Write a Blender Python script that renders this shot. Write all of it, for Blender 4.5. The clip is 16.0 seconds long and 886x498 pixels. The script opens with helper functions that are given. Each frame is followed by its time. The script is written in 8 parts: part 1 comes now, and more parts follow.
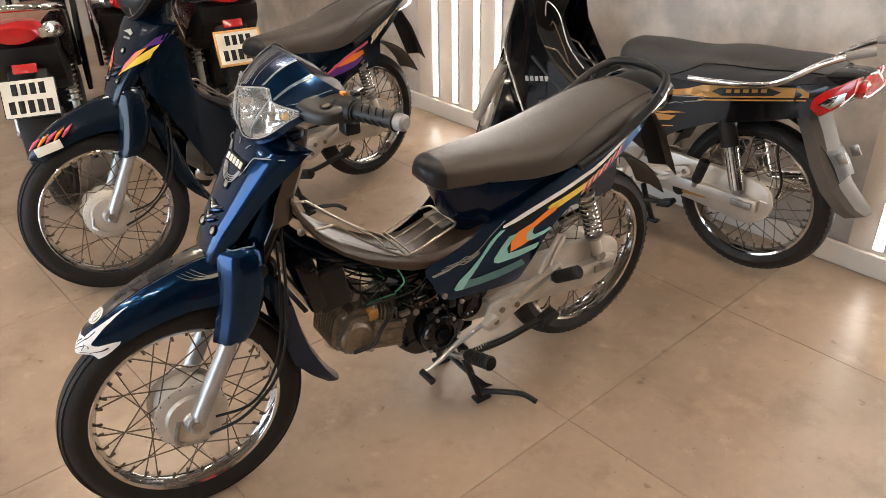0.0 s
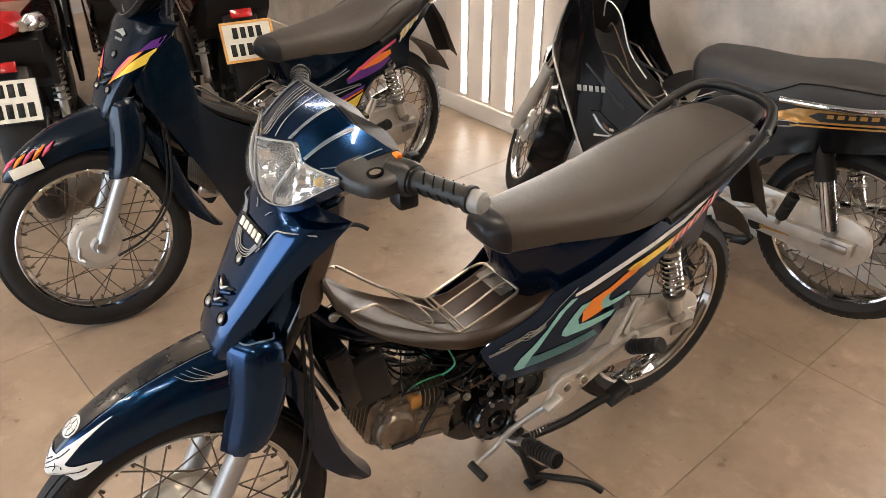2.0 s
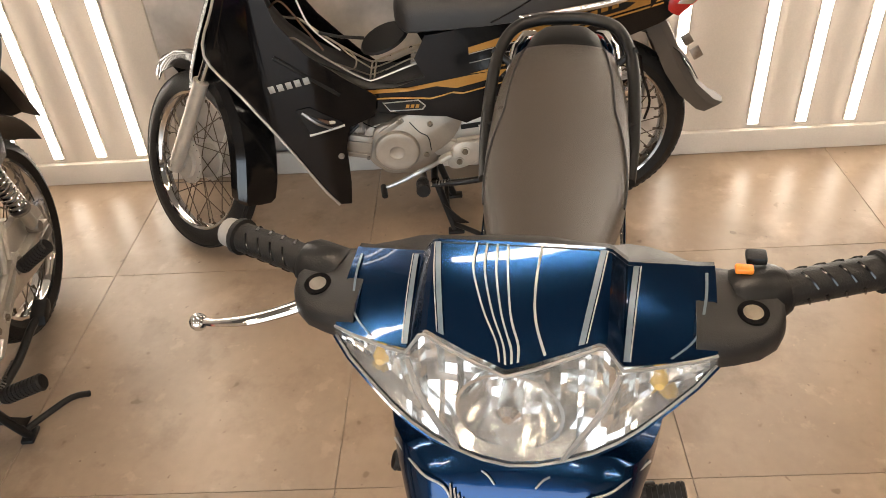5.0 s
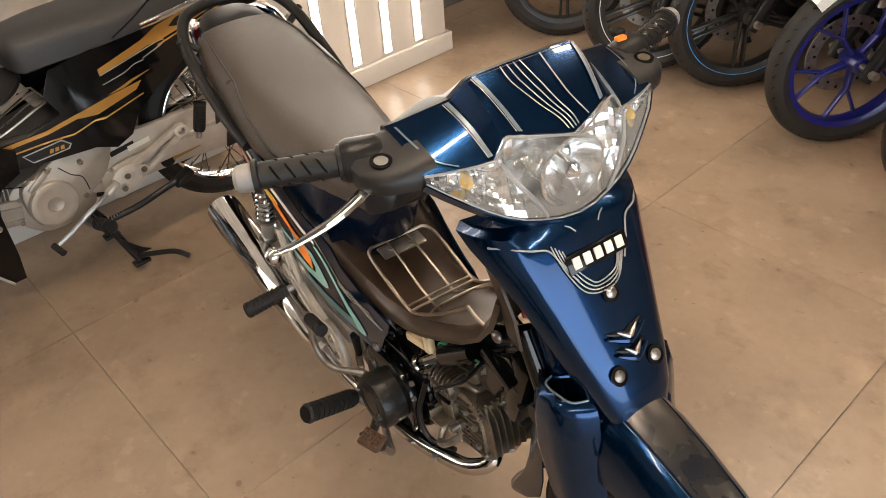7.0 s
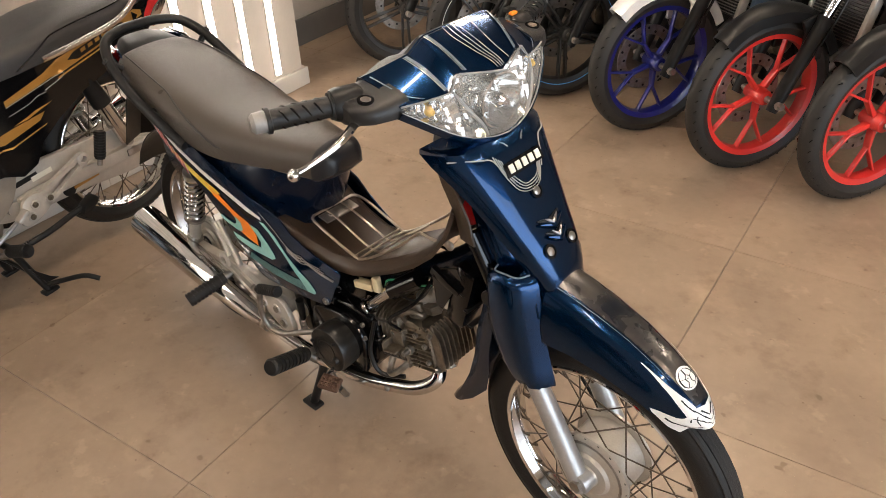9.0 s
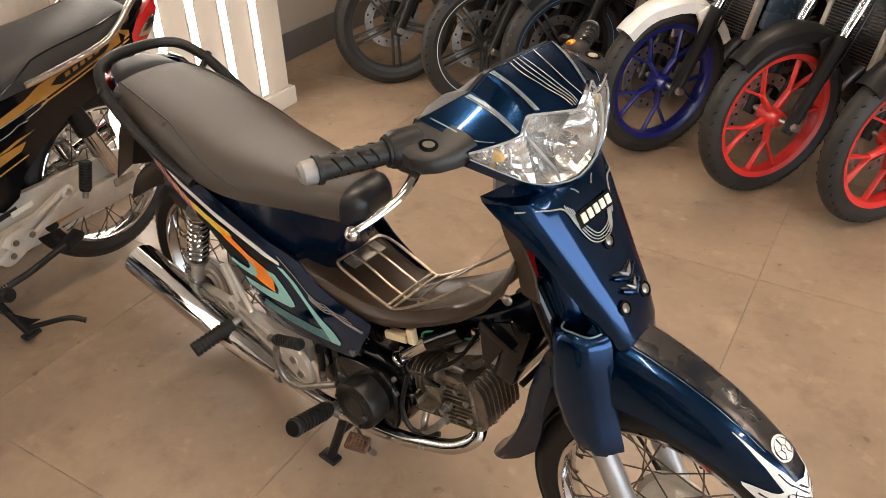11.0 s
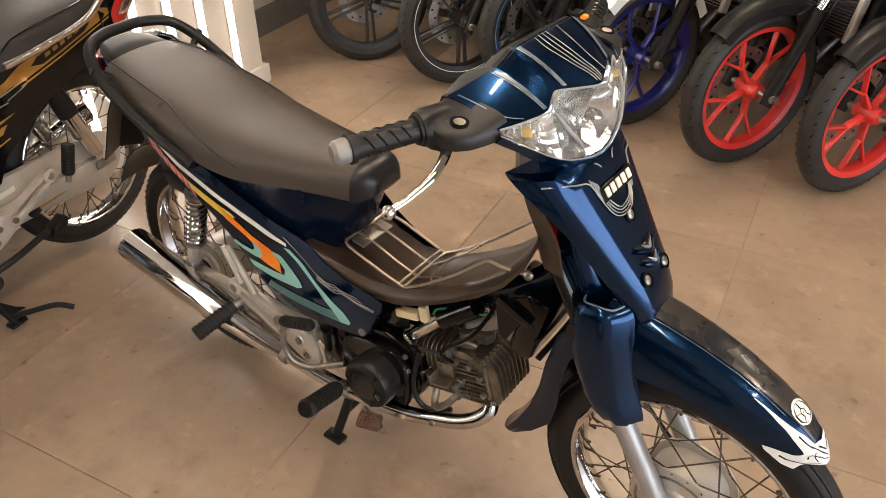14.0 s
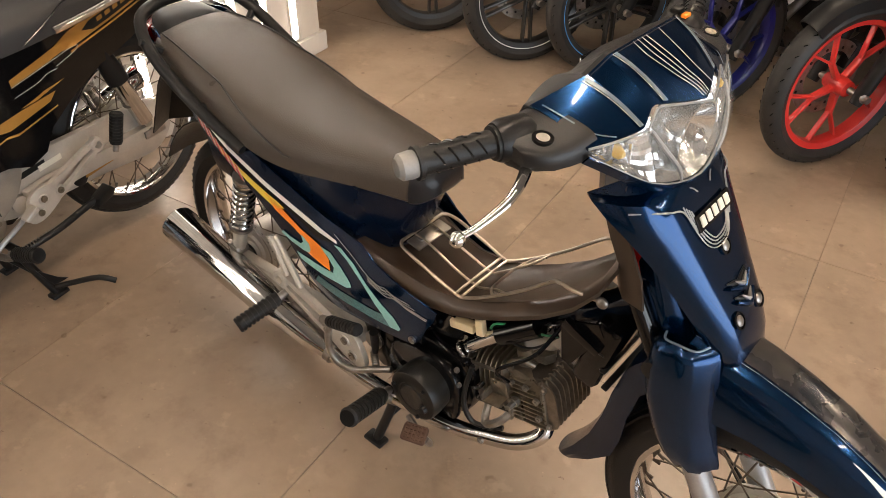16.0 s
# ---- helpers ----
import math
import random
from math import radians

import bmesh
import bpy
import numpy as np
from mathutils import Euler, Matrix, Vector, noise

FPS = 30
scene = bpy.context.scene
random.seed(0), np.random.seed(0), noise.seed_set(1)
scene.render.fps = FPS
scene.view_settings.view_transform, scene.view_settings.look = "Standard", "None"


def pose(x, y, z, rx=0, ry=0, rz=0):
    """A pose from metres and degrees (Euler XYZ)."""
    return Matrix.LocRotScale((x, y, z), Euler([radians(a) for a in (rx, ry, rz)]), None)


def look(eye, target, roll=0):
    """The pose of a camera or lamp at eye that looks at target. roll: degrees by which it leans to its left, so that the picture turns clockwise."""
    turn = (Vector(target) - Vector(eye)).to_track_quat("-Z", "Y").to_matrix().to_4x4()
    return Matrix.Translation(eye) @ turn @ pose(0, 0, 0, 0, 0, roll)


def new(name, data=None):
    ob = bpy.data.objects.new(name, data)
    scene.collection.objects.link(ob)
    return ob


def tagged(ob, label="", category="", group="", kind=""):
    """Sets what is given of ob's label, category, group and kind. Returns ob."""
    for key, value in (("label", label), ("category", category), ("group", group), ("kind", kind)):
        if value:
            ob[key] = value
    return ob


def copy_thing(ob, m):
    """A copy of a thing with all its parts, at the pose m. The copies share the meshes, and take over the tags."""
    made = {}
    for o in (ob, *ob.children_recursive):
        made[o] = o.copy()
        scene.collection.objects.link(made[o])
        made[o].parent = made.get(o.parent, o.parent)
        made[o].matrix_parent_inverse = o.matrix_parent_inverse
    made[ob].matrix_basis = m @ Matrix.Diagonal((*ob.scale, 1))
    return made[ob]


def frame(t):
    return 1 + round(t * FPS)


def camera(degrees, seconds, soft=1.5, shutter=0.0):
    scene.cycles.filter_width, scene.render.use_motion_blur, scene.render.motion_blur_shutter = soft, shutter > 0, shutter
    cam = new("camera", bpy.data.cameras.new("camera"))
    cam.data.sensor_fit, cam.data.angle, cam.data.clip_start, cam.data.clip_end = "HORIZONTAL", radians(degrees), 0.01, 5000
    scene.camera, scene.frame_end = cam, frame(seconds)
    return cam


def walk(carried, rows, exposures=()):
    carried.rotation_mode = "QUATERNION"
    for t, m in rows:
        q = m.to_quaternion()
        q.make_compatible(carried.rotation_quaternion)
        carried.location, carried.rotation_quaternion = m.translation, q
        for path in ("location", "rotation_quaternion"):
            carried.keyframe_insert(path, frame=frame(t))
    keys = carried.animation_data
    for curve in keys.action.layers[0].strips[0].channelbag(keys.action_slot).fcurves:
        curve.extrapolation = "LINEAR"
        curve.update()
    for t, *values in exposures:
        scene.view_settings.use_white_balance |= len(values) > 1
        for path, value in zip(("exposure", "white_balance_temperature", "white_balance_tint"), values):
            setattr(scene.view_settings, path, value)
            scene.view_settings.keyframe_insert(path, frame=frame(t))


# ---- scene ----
cam = camera(59.1, 16.0, soft=0.5)
PATH = [
    (0, (0.886, 1.523, 1.502), (-0.06, 0.065, 0.512), -0.9),
    (0.5, (0.771, 1.414, 1.508), (-0.171, -0.035, 0.501), 0.4),
    (1, (0.706, 1.341, 1.509), (-0.198, -0.107, 0.467), 1.0),
    (1.5, (0.719, 1.233, 1.506), (-0.169, -0.215, 0.45), 0.9),
    (2, (0.754, 1.098, 1.501), (-0.169, -0.329, 0.446), 0.1),
    (2.5, (0.744, 0.948, 1.484), (-0.281, -0.386, 0.402), 0.1),
    (3, (0.725, 0.766, 1.484), (-0.361, -0.5, 0.382), -0.8),
    (3.5, (0.788, 0.587, 1.486), (-0.46, -0.486, 0.349), -0.9),
    (4, (0.866, 0.387, 1.488), (-0.533, -0.447, 0.327), -1.4),
    (4.5, (0.817, 0.212, 1.474), (-0.676, -0.392, 0.288), -3.1),
    (7, (0.952, -0.548, 1.449), (-0.397, 0.281, 0.228), -4.7),
    (7.5, (1.053, -0.651, 1.441), (-0.179, 0.335, 0.211), -3.1),
    (8, (1.141, -0.754, 1.45), (-0.039, 0.289, 0.217), -2.7),
    (8.5, (1.125, -0.838, 1.451), (0.024, 0.305, 0.233), -1.2),
    (9, (1.098, -0.931, 1.465), (-0.031, 0.275, 0.338), -2.5),
    (9.5, (1.058, -0.976, 1.451), (-0.032, 0.272, 0.33), -2.0),
    (10, (1.0, -0.904, 1.448), (-0.098, 0.343, 0.334), -1.9),
    (12.5, (0.791, -0.949, 1.458), (-0.195, 0.384, 0.34), -0.7),
    (13, (0.8, -0.967, 1.456), (-0.175, 0.367, 0.329), -0.7),
    (13.5, (0.804, -0.971, 1.454), (-0.162, 0.348, 0.302), -0.8),
    (14, (0.805, -0.972, 1.455), (-0.159, 0.341, 0.295), -0.7),
    (14.5, (0.795, -0.976, 1.449), (-0.172, 0.323, 0.276), -0.4),
    (15, (0.793, -0.979, 1.446), (-0.186, 0.302, 0.263), -0.4),
    (15.5, (0.773, -0.978, 1.449), (-0.224, 0.278, 0.254), -0.3),
    (16, (0.693, -0.881, 1.447), (-0.325, 0.323, 0.216), 0.4),
]
walk(cam, [(t, look(eye, target, roll)) for t, eye, target, roll in PATH],
     [(0, 0.94, 6250, 10), (2, 0.95, 6280, 10), (4.2, 0.93, 6780, 10), (7, 0.88, 6680, 10), (8.5, 0.89, 6470, 10), (12.5, 0.93, 6640, 11), (16, 0.90, 6640, 11)])

# world, sun, large lights
SUN_AZ, SUN_EL = radians(70), radians(48)
world = bpy.data.worlds.new("sky")
scene.world = world
world.use_nodes = True
_n = world.node_tree.nodes
_sky = _n.new("ShaderNodeTexSky")
_sky.sky_type, _sky.sun_disc = "NISHITA", False
_sky.sun_elevation, _sky.sun_rotation = SUN_EL, radians(90) - SUN_AZ
world.node_tree.links.new(_sky.outputs[0], _n["Background"].inputs[0])
_n["Background"].inputs[1].default_value = 0.12
scene.view_settings.exposure = 0.90


def lamp_area(name, m, sx, sy, power, colour):
    d = bpy.data.lights.new(name, "AREA")
    d.shape, d.size, d.size_y, d.energy, d.color = "RECTANGLE", sx, sy, power, colour
    ob = new(name, d)
    ob.matrix_world = m
    return ob


def lamp_sun(name, az, el, strength, angle, colour):
    d = bpy.data.lights.new(name, "SUN")
    d.energy, d.angle, d.color = strength, angle, colour
    ob = new(name, d)
    v = Vector((math.cos(az) * math.cos(el), math.sin(az) * math.cos(el), math.sin(el)))
    ob.matrix_world = look(v * 20, (0, 0, 0))
    return ob


lamp_sun("sun", SUN_AZ, SUN_EL, 2.0, radians(0.6), (1.0, 0.93, 0.85))

# the room's own axes: u along the tiles, v along the long wall
ROOM = pose(0, 0, 0, 0, 0, 8.6)
U_WALL, V_PIER, U_BACK, U_FRONT, V_LEFT, V_RIGHT, CEIL = -1.66, 1.55, -2.02, 4.1, -4.9, 5.6, 3.1

# daylight in the shop front's opening
lamp_area("shopfront_daylight", look(ROOM @ Vector((U_FRONT + 0.06, -1.7, 1.12)), ROOM @ Vector((0, -1.7, 1.12))), 5.0, 2.2, 92, (0.80, 0.90, 1.0))


# ---------------------------------------------------------------- materials
def material(name, base, rough=0.5, metal=0.0, second=None, scale=8.0, amount=0.5, fine=120.0, bump=0.0, coat=0.0,
             rough_var=0.08, spread=0.18, spec=0.5, obj_random=0.0):
    m = bpy.data.materials.new(name)
    m.use_nodes = True
    nt = m.node_tree
    b = nt.nodes["Principled BSDF"]
    tc = nt.nodes.new("ShaderNodeTexCoord")
    big = nt.nodes.new("ShaderNodeTexNoise")
    big.inputs["Scale"].default_value, big.inputs["Detail"].default_value = scale, 5.0
    small = nt.nodes.new("ShaderNodeTexNoise")
    small.inputs["Scale"].default_value, small.inputs["Detail"].default_value = fine, 3.0
    for n in (big, small):
        nt.links.new(tc.outputs["Object"], n.inputs["Vector"])
    ramp = nt.nodes.new("ShaderNodeMapRange")
    ramp.inputs["From Min"].default_value, ramp.inputs["From Max"].default_value = 0.5 - spread, 0.5 + spread
    ramp.inputs["To Max"].default_value = amount
    nt.links.new(big.outputs["Fac"], ramp.inputs["Value"])
    mix = nt.nodes.new("ShaderNodeMix")
    mix.data_type = "RGBA"
    sec = second or tuple(c * 0.7 for c in base)
    mix.inputs[6].default_value, mix.inputs[7].default_value = (*base, 1), (*sec, 1)
    nt.links.new(ramp.outputs["Result"], mix.inputs["Factor"])
    grain = nt.nodes.new("ShaderNodeMapRange")
    grain.inputs["To Min"].default_value, grain.inputs["To Max"].default_value = 0.9, 1.1
    nt.links.new(small.outputs["Fac"], grain.inputs["Value"])
    mul = nt.nodes.new("ShaderNodeMix")
    mul.data_type, mul.blend_type = "RGBA", "MULTIPLY"
    mul.inputs["Factor"].default_value = 1.0
    nt.links.new(mix.outputs[2], mul.inputs[6])
    nt.links.new(grain.outputs["Result"], mul.inputs[7])
    last = mul.outputs[2]
    if obj_random:
        info = nt.nodes.new("ShaderNodeObjectInfo")
        rr = nt.nodes.new("ShaderNodeMapRange")
        rr.inputs["To Min"].default_value, rr.inputs["To Max"].default_value = 1 - obj_random, 1 + obj_random
        nt.links.new(info.outputs["Random"], rr.inputs["Value"])
        m2 = nt.nodes.new("ShaderNodeMix")
        m2.data_type, m2.blend_type = "RGBA", "MULTIPLY"
        m2.inputs["Factor"].default_value = 1.0
        nt.links.new(last, m2.inputs[6])
        nt.links.new(rr.outputs["Result"], m2.inputs[7])
        last = m2.outputs[2]
    nt.links.new(last, b.inputs["Base Color"])
    rv = nt.nodes.new("ShaderNodeMapRange")
    rv.inputs["To Min"].default_value, rv.inputs["To Max"].default_value = max(0.02, rough - rough_var), min(1, rough + rough_var)
    nt.links.new(big.outputs["Fac"], rv.inputs["Value"])
    nt.links.new(rv.outputs["Result"], b.inputs["Roughness"])
    b.inputs["Metallic"].default_value = metal
    b.inputs["Specular IOR Level"].default_value = spec
    b.inputs["Coat Weight"].default_value = coat
    b.inputs["Coat Roughness"].default_value = 0.035
    if bump:
        bp = nt.nodes.new("ShaderNodeBump")
        bp.inputs["Strength"].default_value, bp.inputs["Distance"].default_value = bump, 0.004
        nt.links.new(small.outputs["Fac"], bp.inputs["Height"])
        nt.links.new(bp.outputs["Normal"], b.inputs["Normal"])
    return m


def tile_material():
    """Matt stone-look porcelain: cloudy patches, small specks, faint scuffs and dirty spots."""
    m = material("floor_tile", (0.330, 0.245, 0.176), 0.33, 0.0, (0.250, 0.184, 0.131), 2.6, 0.95, 34, bump=0.015, spread=0.16, rough_var=0.12, obj_random=0.05)
    nt = m.node_tree
    b = nt.nodes["Principled BSDF"]
    src = b.inputs["Base Color"].links[0].from_socket
    tc = nt.nodes.new("ShaderNodeTexCoord")
    geo = nt.nodes.new("ShaderNodeNewGeometry")
    for scale, detail, lo, hi, tint in ((7.0, 8.0, 0.54, 0.72, (0.74, 0.71, 0.68)), (3.3, 9.0, 0.55, 0.69, (1.28, 1.27, 1.25)), (5.0, 9.0, 0.58, 0.66, (0.88, 0.87, 0.86)), (1.3, 4.0, 0.58, 0.70, (0.78, 0.76, 0.74)), (11.0, 9.0, 0.60, 0.66, (1.18, 1.18, 1.18)), (38.0, 3.0, 0.68, 0.74, (0.62, 0.57, 0.52)), (14.0, 2.0, 0.70, 0.74, (0.72, 0.68, 0.64)), (90.0, 2.0, 0.72, 0.76, (1.45, 1.42, 1.38))):
        n = nt.nodes.new("ShaderNodeTexNoise")
        n.inputs["Scale"].default_value, n.inputs["Detail"].default_value, n.inputs["Roughness"].default_value = scale, detail, 0.62
        nt.links.new(geo.outputs["Position"], n.inputs["Vector"])
        r = nt.nodes.new("ShaderNodeMapRange")
        r.inputs["From Min"].default_value, r.inputs["From Max"].default_value = lo, hi
        nt.links.new(n.outputs["Fac"], r.inputs["Value"])
        x = nt.nodes.new("ShaderNodeMix")
        x.data_type, x.blend_type = "RGBA", "MULTIPLY"
        x.inputs[7].default_value = (*tint, 1)
        nt.links.new(r.outputs["Result"], x.inputs["Factor"])
        nt.links.new(src, x.inputs[6])
        src = x.outputs[2]
    nt.links.new(src, b.inputs["Base Color"])
    return m


def glow(name, colour, strength):
    m = bpy.data.materials.new(name)
    m.use_nodes = True
    b = m.node_tree.nodes["Principled BSDF"]
    b.inputs["Base Color"].default_value = (*colour, 1)
    b.inputs["Emission Color"].default_value = (*colour, 1)
    b.inputs["Emission Strength"].default_value = strength
    return m


def frosted(name):
    """Clear plastic lens, a little milky and crazed with age."""
    m = bpy.data.materials.new(name)
    m.use_nodes = True
    nt = m.node_tree
    b = nt.nodes["Principled BSDF"]
    b.inputs["Base Color"].default_value = (0.80, 0.79, 0.76, 1)
    b.inputs["Roughness"].default_value = 0.10
    tr = nt.nodes.new("ShaderNodeBsdfTransparent")
    n = nt.nodes.new("ShaderNodeTexNoise")
    tc = nt.nodes.new("ShaderNodeTexCoord")
    n.inputs["Scale"].default_value, n.inputs["Detail"].default_value = 26.0, 6.0
    nt.links.new(tc.outputs["Object"], n.inputs["Vector"])
    r = nt.nodes.new("ShaderNodeMapRange")
    r.inputs["From Min"].default_value, r.inputs["From Max"].default_value = 0.35, 0.70
    r.inputs["To Min"].default_value, r.inputs["To Max"].default_value = 0.02, 0.08
    nt.links.new(n.outputs["Fac"], r.inputs["Value"])
    mx = nt.nodes.new("ShaderNodeMixShader")
    nt.links.new(r.outputs["Result"], mx.inputs[0])
    nt.links.new(tr.outputs[0], mx.inputs[1])
    nt.links.new(b.outputs[0], mx.inputs[2])
    nt.links.new(mx.outputs[0], nt.nodes["Material Output"].inputs["Surface"])
    return m


NAVY = material("navy_paint", (0.0008, 0.026, 0.084), 0.205, 0.88, (0.0008, 0.018, 0.062), 5, 0.6, 900, coat=0.45, rough_var=0.03)
NAVY_DARK = material("dark_navy_plastic", (0.0028, 0.0115, 0.031), 0.22, 0.25, (0.0022, 0.009, 0.024), 6, 0.6, 500, coat=0.15, spec=0.35)
# the navy paint again, darkened for the shade under the seat
NAVY_SHADED = material("shaded_navy_panel", (0.0015, 0.008, 0.025), 0.26, 0.4, (0.0012, 0.006, 0.018), 6, 0.6, 500, coat=0.2, spec=0.4)
TEAL_BLACK = material("dark_teal_paint", (0.0012, 0.008, 0.020), 0.22, 0.45, (0.001, 0.006, 0.014), 6, 0.6, 600, coat=0.15)
GLOSS_BLACK = material("gloss_black", (0.0025, 0.0025, 0.003), 0.13, 0.0, (0.005, 0.005, 0.005), 9, 0.5, 300, coat=0.1, spec=0.35)
SATIN_BLACK = material("satin_black", (0.0065, 0.0065, 0.0068), 0.36, 0.0, (0.013, 0.012, 0.011), 12, 0.6, 400, bump=0.1, spec=0.28)
PLASTIC_GREY = material("grey_plastic", (0.012, 0.0115, 0.0112), 0.36, 0.0, (0.024, 0.022, 0.021), 10, 0.6, 700, bump=0.15, spec=0.34)
TUNNEL = material("brown_grey_plastic", (0.032, 0.0205, 0.0135), 0.31, 0.0, (0.050, 0.034, 0.023), 14, 0.7, 600, bump=0.08, spec=0.36)
VINYL = material("seat_vinyl", (0.050, 0.039, 0.030), 0.31, 0.0, (0.040, 0.031, 0.024), 7, 0.5, 620, bump=0.3)
VINYL_DARK = material("seat_vinyl_dark", (0.018, 0.017, 0.017), 0.42, 0.0, (0.028, 0.026, 0.025), 7, 0.5, 420, bump=0.35)
VINYL_NOSE = material("smooth_black_vinyl", (0.012, 0.0125, 0.015), 0.32, 0.0, (0.018, 0.018, 0.020), 9, 0.6, 300, bump=0.08, spec=0.36)
RUBBER = material("rubber", (0.0085, 0.008, 0.0077), 0.55, 0.0, (0.016, 0.014, 0.0125), 16, 0.7, 300, bump=0.3, spec=0.28)
GRIP = material("grip_rubber", (0.0075, 0.0072, 0.007), 0.42, 0.0, (0.014, 0.013, 0.012), 30, 0.6, 500, bump=0.2, spec=0.3)
CHROME = material("chrome", (0.70, 0.69, 0.68), 0.07, 1.0, (0.50, 0.47, 0.43), 18, 0.5, 200, rough_var=0.04)
FORK = material("fork_silver", (0.40, 0.40, 0.40), 0.34, 0.6, (0.30, 0.29, 0.28), 16, 0.7, 300, bump=0.06)
ALLOY = material("cast_alloy", (0.54, 0.51, 0.46), 0.40, 0.55, (0.38, 0.35, 0.31), 14, 0.7, 260, bump=0.15)
SILVER = material("silver_paint", (0.52, 0.48, 0.425), 0.38, 0.35, (0.36, 0.325, 0.28), 16, 0.7, 300, bump=0.08)
ENGINE = material("engine_alloy", (0.27, 0.228, 0.178), 0.30, 0.75, (0.085, 0.066, 0.047), 38, 0.75, 320, bump=0.25, spread=0.2)
SOOT = material("sooty_casting", (0.055, 0.045, 0.035), 0.5, 0.4, (0.025, 0.020, 0.016), 30, 0.7, 300, bump=0.3)
CASTING = material("dull_engine_casting", (0.37, 0.325, 0.275), 0.42, 0.45, (0.27, 0.24, 0.205), 18, 0.7, 300, bump=0.15)
ENGINE_DARK = material("engine_black", (0.006, 0.006, 0.006), 0.30, 0.0, (0.016, 0.014, 0.012), 20, 0.7, 260, bump=0.2, spec=0.35)
CLUTCH = material("worn_clutch_paint", (0.013, 0.012, 0.0105), 0.34, 0.0, (0.007, 0.0066, 0.006), 26, 0.8, 200, bump=0.15, spec=0.3)
RACK = material("tarnished_rack_chrome", (0.50, 0.45, 0.38), 0.30, 1.0, (0.36, 0.30, 0.24), 50, 0.7, 300)
# pale edges, and the strip-light reflections painted on the visor
BAND = material("pale_edge_and_reflection", (0.10, 0.14, 0.18), 0.32, 0.2, (0.16, 0.19, 0.21), 20, 0.7, 300)
TYRE_WORN = material("dusty_rubber", (0.026, 0.023, 0.020), 0.55, 0.0, (0.014, 0.013, 0.012), 12, 0.7, 300, bump=0.2, spec=0.35)
STEEL = material("steel", (0.35, 0.33, 0.31), 0.35, 0.9, (0.20, 0.17, 0.14), 40, 0.8, 300)
SPOKE = material("spoke_steel", (0.13, 0.10, 0.075), 0.4, 0.6, (0.07, 0.05, 0.035), 60, 0.8, 300)
RUST = material("rusty_pedal", (0.10, 0.050, 0.030), 0.7, 0.3, (0.10, 0.055, 0.035), 60, 0.8, 300, bump=0.4)
WHITE = material("white_film", (0.78, 0.77, 0.74), 0.35, 0.0, (0.70, 0.68, 0.64), 20, 0.5, 300)
# pale stripes and bars, also the light-strip reflections painted on the cowl
STRIPE = material("pale_stripe_and_reflection", (0.34, 0.33, 0.31), 0.38, 0.2, (0.25, 0.24, 0.225), 30, 0.6, 300)
ORANGE = material("orange_film", (0.90, 0.24, 0.02), 0.35, 0.0, (0.80, 0.20, 0.02), 20, 0.5, 300)
YELLOW = material("yellow_film", (0.80, 0.58, 0.08), 0.35, 0.0, (0.72, 0.48, 0.05), 20, 0.5, 300)
TEALFILM = material("mint_film", (0.26, 0.52, 0.48), 0.4, 0.0, (0.22, 0.44, 0.41), 200, 0.7, 900)
TEAL_DOT = material("halftone_mint_film", (0.10, 0.24, 0.24), 0.4, 0.0, (0.02, 0.06, 0.08), 420, 0.9, 900)
REDFILM = material("red_film", (0.62, 0.07, 0.06), 0.35, 0.0, (0.52, 0.05, 0.05), 20, 0.5, 300)
PURPLE = material("purple_film", (0.12, 0.03, 0.22), 0.35, 0.0, (0.09, 0.02, 0.17), 20, 0.5, 300)
PINK = material("pink_film", (0.75, 0.10, 0.20), 0.35, 0.0, (0.68, 0.08, 0.16), 20, 0.5, 300)
GOLD = material("gold_film", (0.36, 0.175, 0.035), 0.35, 0.3, (0.46, 0.25, 0.06), 12, 0.7, 300)
TAIL_RED = material("red_lens", (0.42, 0.012, 0.012), 0.12, 0.0, (0.34, 0.01, 0.01), 30, 0.6, 200, coat=1.0)
AMBER = material("amber_bulb", (0.52, 0.33, 0.08), 0.25, 0.0, None, 30, 0.4, 200, coat=0.5)
LENS = frosted("clear_lens")
REFLECTOR = material("reflector", (0.69, 0.69, 0.68), 0.16, 0.95, (0.62, 0.61, 0.59), 40, 0.5, 90)
RED_ALLOY = material("red_wheel_paint", (0.64, 0.034, 0.027), 0.35, 0.0, (0.52, 0.026, 0.022), 8, 0.6, 300, coat=0.4)
BLUE_ALLOY = material("blue_wheel_paint", (0.008, 0.012, 0.17), 0.32, 0.1, (0.007, 0.010, 0.13), 8, 0.6, 300, coat=0.4)
BLUE_EDGE = material("light_blue_tape", (0.06, 0.32, 0.75), 0.4, 0.0, None, 20, 0.4, 300)
WHITE_PAINT = material("white_paint", (0.72, 0.71, 0.69), 0.3, 0.0, (0.64, 0.62, 0.59), 9, 0.5, 300, coat=0.5)
CREAM = material("connector_cream", (0.72, 0.58, 0.36), 0.5, 0.0, None, 30, 0.5, 300)
GREENWIRE = material("green_wire", (0.03, 0.28, 0.14), 0.45)
ORANGE_PLASTIC = material("ochre_cap", (0.42, 0.20, 0.05), 0.5, 0.0, None, 30, 0.6, 300)
BARGREY = material("bar_end", (0.23, 0.22, 0.21), 0.5, 0.2, (0.26, 0.25, 0.24), 40, 0.7, 300, bump=0.1)
WORN = material("worn_dark_film", (0.006, 0.010, 0.018), 0.27, 0.35, (0.060, 0.052, 0.043), 16, 0.85, 60, spread=0.16, coat=0.15)
PLATE = material("plate_white", (0.74, 0.70, 0.60), 0.5, 0.0, (0.62, 0.57, 0.47), 14, 0.7, 200)
